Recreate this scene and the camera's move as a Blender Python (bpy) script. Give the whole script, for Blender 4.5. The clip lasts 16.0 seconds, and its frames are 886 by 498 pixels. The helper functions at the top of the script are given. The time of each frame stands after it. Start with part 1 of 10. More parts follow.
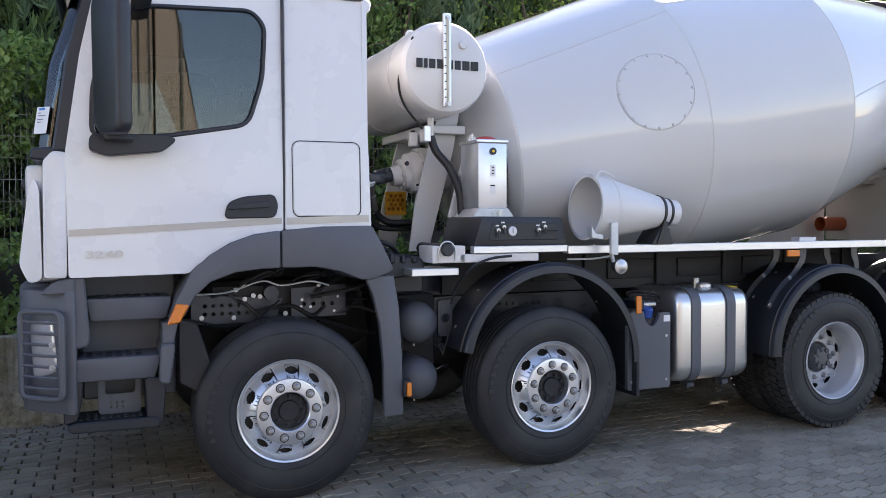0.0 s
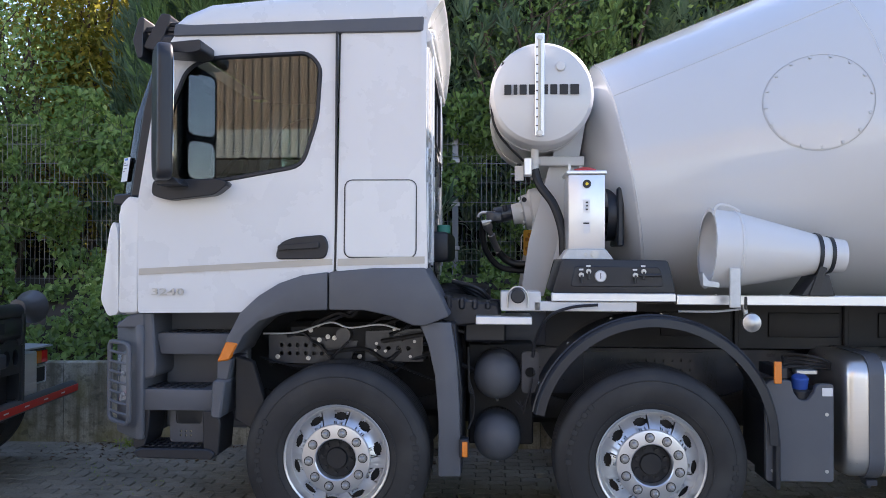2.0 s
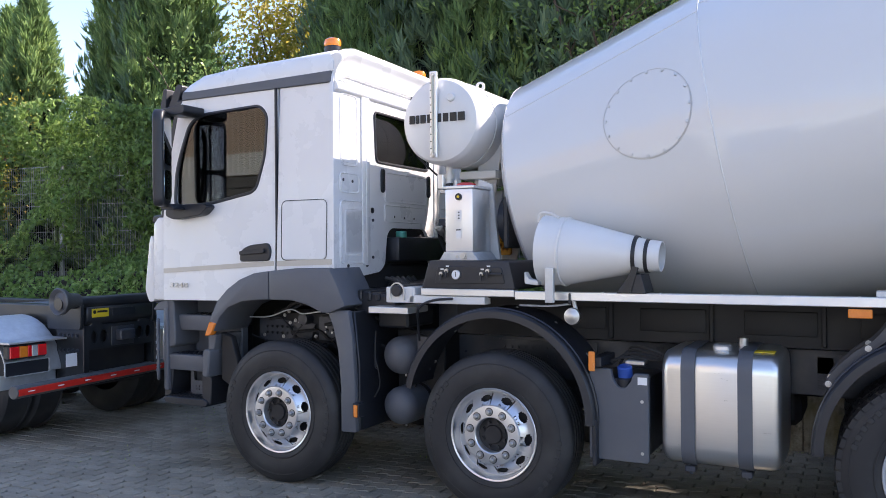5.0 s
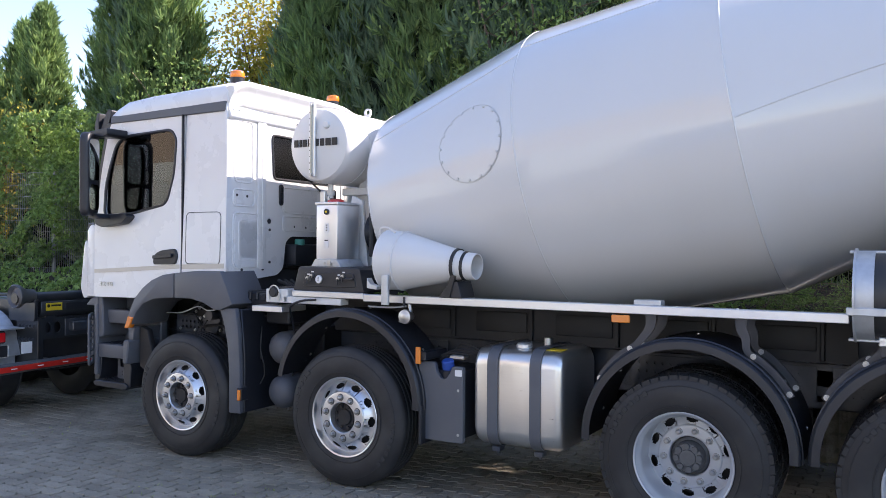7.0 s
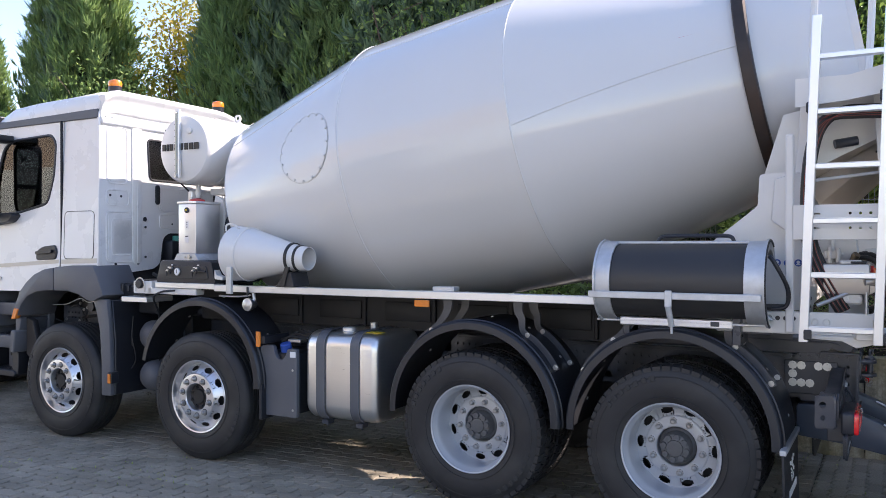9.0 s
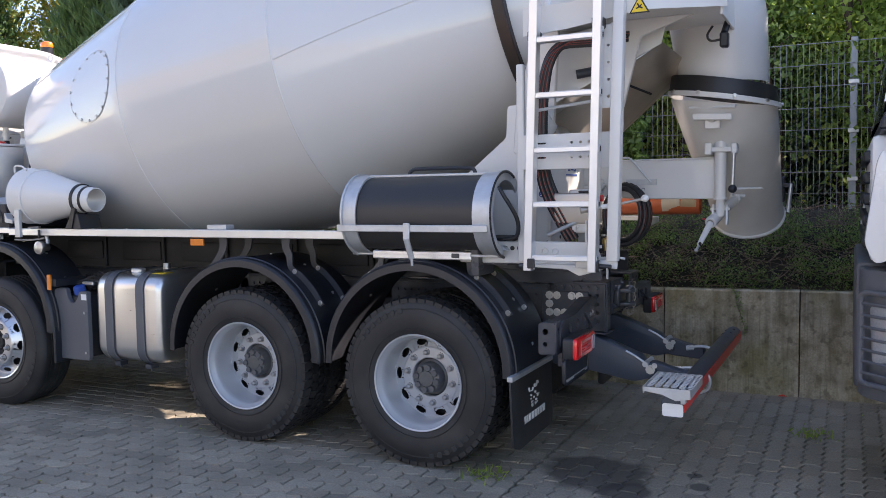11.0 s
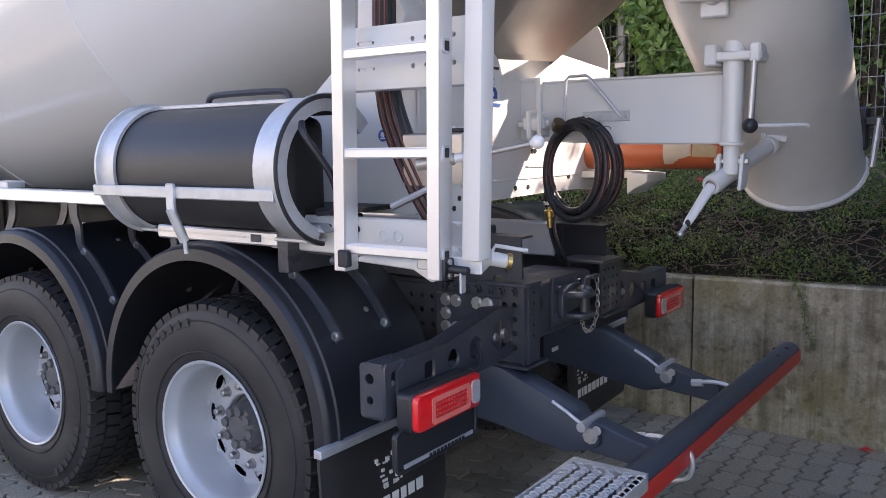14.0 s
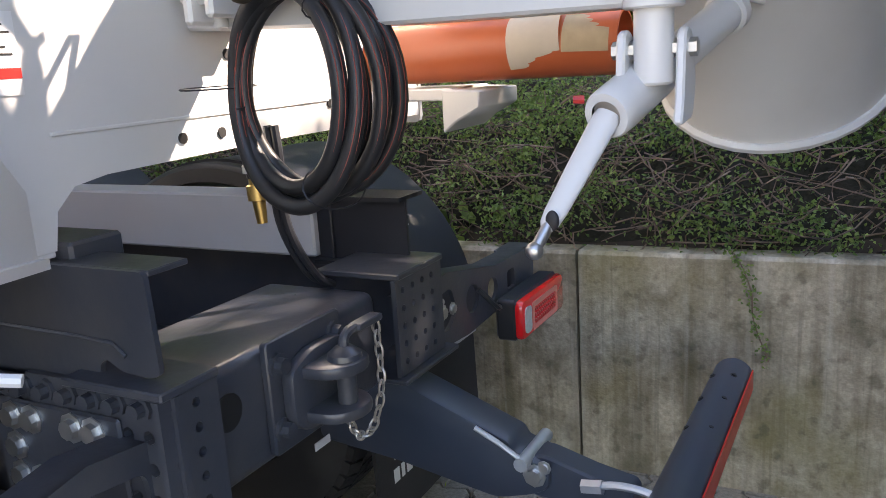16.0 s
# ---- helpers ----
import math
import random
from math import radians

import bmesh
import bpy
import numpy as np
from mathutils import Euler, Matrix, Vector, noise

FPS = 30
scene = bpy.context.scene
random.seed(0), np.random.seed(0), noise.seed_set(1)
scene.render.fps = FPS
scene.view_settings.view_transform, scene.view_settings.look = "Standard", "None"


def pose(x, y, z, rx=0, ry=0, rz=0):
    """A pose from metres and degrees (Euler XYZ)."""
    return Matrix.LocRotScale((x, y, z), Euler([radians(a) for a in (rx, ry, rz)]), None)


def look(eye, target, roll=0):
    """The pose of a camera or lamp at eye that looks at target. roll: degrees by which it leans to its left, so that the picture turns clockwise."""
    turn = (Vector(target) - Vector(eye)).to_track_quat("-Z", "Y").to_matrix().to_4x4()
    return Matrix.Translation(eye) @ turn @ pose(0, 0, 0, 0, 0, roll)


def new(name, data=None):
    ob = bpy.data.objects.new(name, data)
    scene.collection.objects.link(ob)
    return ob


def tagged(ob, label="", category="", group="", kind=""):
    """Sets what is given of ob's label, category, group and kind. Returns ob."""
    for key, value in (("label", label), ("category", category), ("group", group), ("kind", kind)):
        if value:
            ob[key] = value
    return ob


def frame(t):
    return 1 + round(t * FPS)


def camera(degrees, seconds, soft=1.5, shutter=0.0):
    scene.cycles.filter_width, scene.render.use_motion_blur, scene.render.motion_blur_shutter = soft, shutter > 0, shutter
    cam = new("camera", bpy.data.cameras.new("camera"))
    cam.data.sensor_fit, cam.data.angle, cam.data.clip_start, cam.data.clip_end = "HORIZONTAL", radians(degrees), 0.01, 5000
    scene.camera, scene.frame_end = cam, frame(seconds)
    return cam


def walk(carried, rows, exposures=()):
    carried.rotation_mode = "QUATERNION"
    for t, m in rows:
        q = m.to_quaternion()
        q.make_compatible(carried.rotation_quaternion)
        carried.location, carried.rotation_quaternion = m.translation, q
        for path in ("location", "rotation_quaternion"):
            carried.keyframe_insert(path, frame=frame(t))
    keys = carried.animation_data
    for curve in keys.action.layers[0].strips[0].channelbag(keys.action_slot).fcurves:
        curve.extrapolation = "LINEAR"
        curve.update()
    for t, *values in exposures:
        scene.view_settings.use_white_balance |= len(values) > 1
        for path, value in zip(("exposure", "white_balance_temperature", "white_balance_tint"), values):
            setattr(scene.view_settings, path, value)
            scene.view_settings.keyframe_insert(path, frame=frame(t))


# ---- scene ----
cam = camera(56.3, 16.0, soft=0.6)
PATH = [
    (0, (-0.99, -4.725, 1.615), (-0.227, -2.877, 1.548), -0.3),
    (0.5, (-0.521, -4.84, 1.642), (-0.074, -2.892, 1.584), -0.9),
    (1, (-0.053, -4.788, 1.631), (0.135, -2.798, 1.574), -1.2),
    (1.5, (0.38, -4.632, 1.631), (0.446, -2.633, 1.652), 0.2),
    (2, (0.886, -4.585, 1.648), (0.759, -2.589, 1.669), 0.2),
    (2.5, (1.351, -4.689, 1.67), (0.972, -2.726, 1.721), -0.2),
    (3, (1.915, -4.679, 1.664), (1.271, -2.786, 1.714), -0.4),
    (3.5, (2.451, -4.773, 1.656), (1.744, -2.903, 1.713), -0.4),
    (3.7, (2.648, -4.802, 1.65), (1.908, -2.945, 1.712), -0.4),
    (6, (4.735, -4.879, 1.79), (3.749, -3.139, 1.746), -0.2),
    (6.5, (5.088, -4.914, 1.797), (4.089, -3.182, 1.766), 0.1),
    (7, (5.497, -4.976, 1.802), (4.49, -3.248, 1.797), 0.3),
    (7.5, (5.81, -5.045, 1.789), (4.827, -3.304, 1.818), 0.8),
    (8, (6.184, -5.043, 1.815), (5.207, -3.298, 1.836), 0.5),
    (8.2, (6.315, -5.03, 1.818), (5.333, -3.288, 1.839), 0.3),
    (10.3, (7.527, -4.8, 1.67), (6.62, -3.02, 1.563), -0.9),
    (10.5, (7.633, -4.701, 1.676), (6.735, -2.919, 1.555), -1.0),
    (11, (7.956, -4.384, 1.677), (7.075, -2.594, 1.542), -0.9),
    (11.5, (8.181, -4.039, 1.668), (7.304, -2.247, 1.53), -0.4),
    (12, (8.318, -3.646, 1.67), (7.401, -1.874, 1.53), 0.5),
    (12.5, (8.431, -3.233, 1.676), (7.365, -1.551, 1.494), 0.3),
    (13, (8.391, -2.863, 1.654), (7.278, -1.215, 1.445), 0.3),
    (13.5, (8.274, -2.448, 1.649), (7.133, -0.822, 1.413), -0.4),
    (14, (8.112, -1.966, 1.635), (6.962, -0.35, 1.379), -0.9),
    (14.5, (7.906, -1.511, 1.598), (6.786, 0.119, 1.303), -1.4),
    (15, (7.778, -1.025, 1.585), (6.778, 0.674, 1.249), -2.9),
    (15.5, (7.669, -0.553, 1.584), (6.711, 1.162, 1.206), -3.3),
    (16, (7.502, -0.099, 1.557), (6.586, 1.621, 1.106), -3.6),
]
walk(cam, [(t, look(eye, target, roll)) for t, eye, target, roll in PATH],
     [(0, 1.4, 6850, 22), (1, 1.4, 6800, 21), (3, 1.42, 6600, 21), (6, 1.40, 6680, 22), (8, 1.34, 6750, 22), (10.5, 1.40, 7000, 23), (12, 1.49, 7150, 24), (13, 1.70, 7200, 26), (14.5, 2.0, 7200, 27), (15, 2.14, 7250, 27), (15.5, 2.26, 7450, 24), (16, 2.52, 7450, 22)])
import collections

# ---- world, sun ----
SUN_EL, SUN_AZ = radians(38), radians(44)          # azimuth counted from +x towards +y
world = bpy.data.worlds.new("sky")
scene.world = world
world.use_nodes = True
_n = world.node_tree.nodes
_l = world.node_tree.links
_sky = _n.new("ShaderNodeTexSky")
_sky.sky_type = "NISHITA"
_sky.sun_disc = False
_sky.sun_elevation = SUN_EL
_sky.sun_rotation = radians(90) - SUN_AZ
_sky.air_density, _sky.dust_density, _sky.ozone_density = 1.0, 0.12, 1.5
_n["Background"].inputs[1].default_value = 0.15
_l.new(_sky.outputs[0], _n["Background"].inputs[0])
sun_dir = Vector((math.cos(SUN_EL) * math.cos(SUN_AZ), math.cos(SUN_EL) * math.sin(SUN_AZ), math.sin(SUN_EL)))
sun = new("sun", bpy.data.lights.new("sun", "SUN"))
sun.data.energy, sun.data.angle, sun.data.color = 4.8, radians(0.53), (1.0, 0.93, 0.82)
sun.matrix_world = look(Vector((0, 0, 30)), Vector((0, 0, 30)) - sun_dir)


# ---- materials ----
def mat(name, color, rough=0.5, metal=0.0, var=0.1, scale=8.0, bump=0.0, bump_scale=60.0, coat=0.0, spec=0.5,
        dirt=None, dirt_amt=0.0, dirt_scale=2.5, rough_var=0.08, island=0.0, objvar=0.0, emit=0.0, trans=0.0, alpha=1.0, stretch=(1, 1, 1)):
    m = bpy.data.materials.new(name)
    m.use_nodes = True
    nt = m.node_tree
    n, l = nt.nodes, nt.links
    b = n["Principled BSDF"]
    tc = n.new("ShaderNodeTexCoord")
    mp = n.new("ShaderNodeMapping")
    mp.inputs["Scale"].default_value = stretch
    l.new(tc.outputs["Object"], mp.inputs[0])
    nz = n.new("ShaderNodeTexNoise")
    nz.inputs["Scale"].default_value, nz.inputs["Detail"].default_value, nz.inputs["Roughness"].default_value = scale, 6, 0.6
    l.new(mp.outputs[0], nz.inputs["Vector"])
    rgb = n.new("ShaderNodeMix")
    rgb.data_type = "RGBA"
    rgb.inputs[6].default_value = (*[c * (1 - var) for c in color], 1)
    rgb.inputs[7].default_value = (*[min(1, c * (1 + var)) for c in color], 1)
    l.new(nz.outputs[0], rgb.inputs[0])
    col = rgb.outputs[2]
    if dirt:
        dz = n.new("ShaderNodeTexNoise")
        dz.inputs["Scale"].default_value, dz.inputs["Detail"].default_value = dirt_scale, 8
        l.new(mp.outputs[0], dz.inputs["Vector"])
        rp = n.new("ShaderNodeMapRange")
        rp.inputs[1].default_value, rp.inputs[2].default_value, rp.inputs[4].default_value = 0.45, 0.75, dirt_amt
        l.new(dz.outputs[0], rp.inputs[0])
        mx = n.new("ShaderNodeMix")
        mx.data_type = "RGBA"
        mx.inputs[7].default_value = (*dirt, 1)
        l.new(rp.outputs[0], mx.inputs[0])
        l.new(col, mx.inputs[6])
        col = mx.outputs[2]
    if island or objvar:
        if island:
            src = n.new("ShaderNodeNewGeometry").outputs["Random Per Island"]
        else:
            src = n.new("ShaderNodeObjectInfo").outputs["Random"]
        amt = island or objvar
        rp = n.new("ShaderNodeMapRange")
        rp.inputs[3].default_value, rp.inputs[4].default_value = 1 - amt, 1 + amt
        l.new(src, rp.inputs[0])
        hv = n.new("ShaderNodeHueSaturation")
        l.new(rp.outputs[0], hv.inputs["Value"])
        l.new(col, hv.inputs["Color"])
        col = hv.outputs[0]
    l.new(col, b.inputs["Base Color"])
    rr = n.new("ShaderNodeMapRange")
    rr.inputs[3].default_value, rr.inputs[4].default_value = max(0.02, rough - rough_var), min(1, rough + rough_var)
    l.new(nz.outputs[0], rr.inputs[0])
    l.new(rr.outputs[0], b.inputs["Roughness"])
    b.inputs["Metallic"].default_value = metal
    b.inputs["Specular IOR Level"].default_value = spec
    b.inputs["Coat Weight"].default_value = coat
    b.inputs["Coat Roughness"].default_value = 0.06
    if trans:
        b.inputs["Transmission Weight"].default_value = trans
    if emit:
        b.inputs["Emission Color"].default_value = (*color, 1)
        b.inputs["Emission Strength"].default_value = emit
    if bump:
        bz = n.new("ShaderNodeTexNoise")
        bz.inputs["Scale"].default_value, bz.inputs["Detail"].default_value = bump_scale, 4
        l.new(mp.outputs[0], bz.inputs["Vector"])
        bp = n.new("ShaderNodeBump")
        bp.inputs["Strength"].default_value, bp.inputs["Distance"].default_value = bump, 0.01
        l.new(bz.outputs[0], bp.inputs["Height"])
        l.new(bp.outputs[0], b.inputs["Normal"])
    return m


def leaf_mat(name, c1, c2, c3, trans=0.35, rough=0.5):
    """Foliage: three leaf colours spread over the leaves, part of the light passing through."""
    m = bpy.data.materials.new(name)
    m.use_nodes = True
    n, l = m.node_tree.nodes, m.node_tree.links
    b = n["Principled BSDF"]
    g = n.new("ShaderNodeNewGeometry")
    cr = n.new("ShaderNodeValToRGB")
    cr.color_ramp.elements[0].color = (*c1, 1)
    cr.color_ramp.elements[1].color = (*c3, 1)
    cr.color_ramp.elements.new(0.6).color = (*c2, 1)
    tc = n.new("ShaderNodeTexCoord")
    nz = n.new("ShaderNodeTexNoise")
    nz.inputs["Scale"].default_value, nz.inputs["Detail"].default_value = 0.7, 3
    l.new(tc.outputs["Object"], nz.inputs["Vector"])
    ad = n.new("ShaderNodeMath")
    ad.operation = "MULTIPLY_ADD"
    ad.inputs[1].default_value = 0.55
    sc = n.new("ShaderNodeMath")
    sc.operation = "MULTIPLY_ADD"
    sc.inputs[1].default_value, sc.inputs[2].default_value = 1.3, -0.42
    l.new(nz.outputs[0], sc.inputs[0])
    l.new(g.outputs["Random Per Island"], ad.inputs[0])
    l.new(sc.outputs[0], ad.inputs[2])
    l.new(ad.outputs[0], cr.inputs[0])
    l.new(cr.outputs[0], b.inputs["Base Color"])
    b.inputs["Roughness"].default_value = rough
    b.inputs["Specular IOR Level"].default_value = 0.35
    tr = n.new("ShaderNodeBsdfTranslucent")
    hv = n.new("ShaderNodeHueSaturation")
    hv.inputs["Value"].default_value = 1.6
    l.new(cr.outputs[0], hv.inputs["Color"])
    l.new(hv.outputs[0], tr.inputs[0])
    mx = n.new("ShaderNodeMixShader")
    mx.inputs[0].default_value = trans
    l.new(b.outputs[0], mx.inputs[1])
    l.new(tr.outputs[0], mx.inputs[2])
    l.new(mx.outputs[0], n["Material Output"].inputs[0])
    return m


WHITE = mat("white_cab_paint", (0.75, 0.75, 0.75), 0.28, var=0.03, scale=2, coat=0.6, bump=0.02, bump_scale=5)
OFFWHITE = mat("white_body_paint", (0.70, 0.695, 0.68), 0.35, var=0.04, scale=3, coat=0.3, dirt=(0.55, 0.53, 0.48), dirt_amt=0.12, bump=0.03, bump_scale=14)
DRUM = mat("drum_paint", (0.655, 0.655, 0.645), 0.22, var=0.03, scale=1.2, coat=0.7, dirt=(0.60, 0.59, 0.55), dirt_amt=0.25, dirt_scale=0.8, bump=0.05, bump_scale=2.2)
PLASTIC = mat("grey_plastic", (0.098, 0.105, 0.122), 0.5, var=0.12, scale=5, bump=0.12, bump_scale=500, dirt=(0.15, 0.145, 0.135), dirt_amt=0.3)
BLACKPL = mat("black_plastic", (0.016, 0.018, 0.024), 0.40, var=0.25, scale=6, bump=0.08, bump_scale=300, dirt=(0.05, 0.05, 0.05), dirt_amt=0.25)
CHASSIS = mat("chassis_paint", (0.040, 0.046, 0.060), 0.34, var=0.22, scale=7, bump=0.06, bump_scale=45, dirt=(0.12, 0.11, 0.10), dirt_amt=0.38, dirt_scale=6, rough_var=0.16, coat=0.2)
DARK = mat("underbody_black", (0.014, 0.014, 0.016), 0.6, var=0.3, scale=8, dirt=(0.07, 0.06, 0.05), dirt_amt=0.4)
RUBBER = mat("tyre_rubber", (0.018, 0.018, 0.020), 0.6, var=0.25, scale=7, bump=0.1, bump_scale=180, dirt=(0.07, 0.068, 0.064), dirt_amt=0.45, dirt_scale=4)
HOSE = mat("hose_rubber", (0.02, 0.02, 0.021), 0.42, var=0.2, scale=20, bump=0.05, bump_scale=200)
RIM = mat("polished_aluminium_rim", (0.70, 0.71, 0.73), 0.33, metal=0.85, var=0.04, scale=6, bump=0.012, bump_scale=120, dirt=(0.4, 0.39, 0.37), dirt_amt=0.12)
SILVERPAINT = mat("silver_painted_rim", (0.50, 0.52, 0.55), 0.38, metal=0.25, var=0.06, scale=6, dirt=(0.3, 0.28, 0.25), dirt_amt=0.15)
ALU = mat("aluminium", (0.80, 0.81, 0.82), 0.32, metal=0.75, var=0.05, scale=12, bump=0.04, bump_scale=200)
BRUSHED = mat("brushed_aluminium_tank", (0.74, 0.73, 0.71), 0.30, metal=0.9, var=0.04, scale=9, rough_var=0.06, bump=0.02, bump_scale=70, stretch=(1, 1, 14))
GALV = mat("galvanised_steel", (0.58, 0.60, 0.62), 0.45, metal=0.6, var=0.16, scale=26, bump=0.08, bump_scale=60, dirt=(0.42, 0.44, 0.46), dirt_amt=0.5, dirt_scale=14)
CHROME = mat("zinc_steel", (0.58, 0.58, 0.57), 0.40, metal=1.0, var=0.1, scale=30)
BRASS = mat("brass", (0.55, 0.38, 0.14), 0.35, metal=1.0, var=0.15, scale=30)
RUST = mat("worn_steel_track", (0.045, 0.036, 0.032), 0.5, metal=0.4, var=0.4, scale=12, dirt=(0.10, 0.05, 0.03), dirt_amt=0.4, dirt_scale=5)
BLUECAP = mat("blue_plastic_cap", (0.03, 0.09, 0.38), 0.4, var=0.1)
REDPL = mat("red_plastic", (0.52, 0.03, 0.025), 0.35, var=0.1, coat=0.3)
REDTAPE = mat("red_reflective_stripe", (0.66, 0.03, 0.02), 0.35, var=0.12, scale=30)
WHITETAPE = mat("white_reflector", (0.78, 0.78, 0.78), 0.35, var=0.05, scale=40)
REDLENS = mat("red_lamp_lens", (0.78, 0.015, 0.018), 0.12, var=0.12, scale=60, coat=1.0)
REDGLOW = mat("bright_red_reflector", (0.86, 0.19, 0.15), 0.2, var=0.3, scale=120, coat=1.0)
CLEARLENS = mat("clear_lamp_lens", (0.75, 0.77, 0.8), 0.12, metal=0.5, var=0.25, scale=90, coat=1.0)
ORANGELENS = mat("orange_lens", (0.80, 0.22, 0.02), 0.2, var=0.12, scale=40, coat=0.8)
YELLOWPL = mat("yellow_plastic", (0.72, 0.36, 0.02), 0.45, var=0.12)
YELLOWSIGN = mat("yellow_sticker", (0.80, 0.58, 0.03), 0.4, var=0.04)
GREYPRIMER = mat("grey_primer", (0.50, 0.51, 0.53), 0.4, var=0.08, scale=4)
BLACKINK = mat("black_ink", (0.015, 0.015, 0.016), 0.45, var=0.1)
WHITEINK = mat("white_print", (0.70, 0.70, 0.69), 0.5, var=0.12, scale=30)
BLUEINK = mat("blue_print", (0.035, 0.09, 0.33), 0.45, var=0.1)
BEIGE = mat("beige_stripe", (0.50, 0.46, 0.40), 0.35, var=0.05, coat=0.5)
PIPE = mat("orange_pvc_pipe", (0.47, 0.115, 0.045), 0.33, var=0.1, scale=5, dirt=(0.33, 0.14, 0.08), dirt_amt=0.3)
PAPER = mat("grey_tape", (0.50, 0.46, 0.39), 0.7, var=0.15, scale=20)
SEATCLOTH = mat("dark_cloth", (0.03, 0.03, 0.033), 0.9, var=0.2, scale=50)
MIRROR = mat("mirror_glass", (0.85, 0.87, 0.88), 0.03, metal=1.0, var=0.0, rough_var=0.01)
CHUTEGREY = mat("grey_steel_chute", (0.70, 0.685, 0.65), 0.38, var=0.05, scale=3, dirt=(0.36, 0.34, 0.30), dirt_amt=0.3, coat=0.2)
STEELDULL = mat("dull_steel_sheet", (0.46, 0.42, 0.37), 0.33, metal=0.55, var=0.2, scale=4, dirt=(0.2, 0.17, 0.14), dirt_amt=0.4)

GLASS = bpy.data.materials.new("tinted_glass")
GLASS.use_nodes = True
_n, _l = GLASS.node_tree.nodes, GLASS.node_tree.links
_t = _n.new("ShaderNodeBsdfTransparent")
_t.inputs[0].default_value = (0.50, 0.56, 0.53, 1)
_g = _n.new("ShaderNodeBsdfGlossy")
_g.inputs["Roughness"].default_value = 0.015
_f = _n.new("ShaderNodeFresnel")
_f.inputs[0].default_value = 1.75
_m = _n.new("ShaderNodeMixShader")
_l.new(_f.outputs[0], _m.inputs[0])
_l.new(_t.outputs[0], _m.inputs[1])
_l.new(_g.outputs[0], _m.inputs[2])
_l.new(_m.outputs[0], _n["Material Output"].inputs[0])


# ---- mesh tools ----
PLACE = {}
WARP = [None]      # a bend that every Shape of the group in hand goes through
SEAT = [Vector((0, 0, 0))]      # where the group that is being built is seated, against the chassis datum


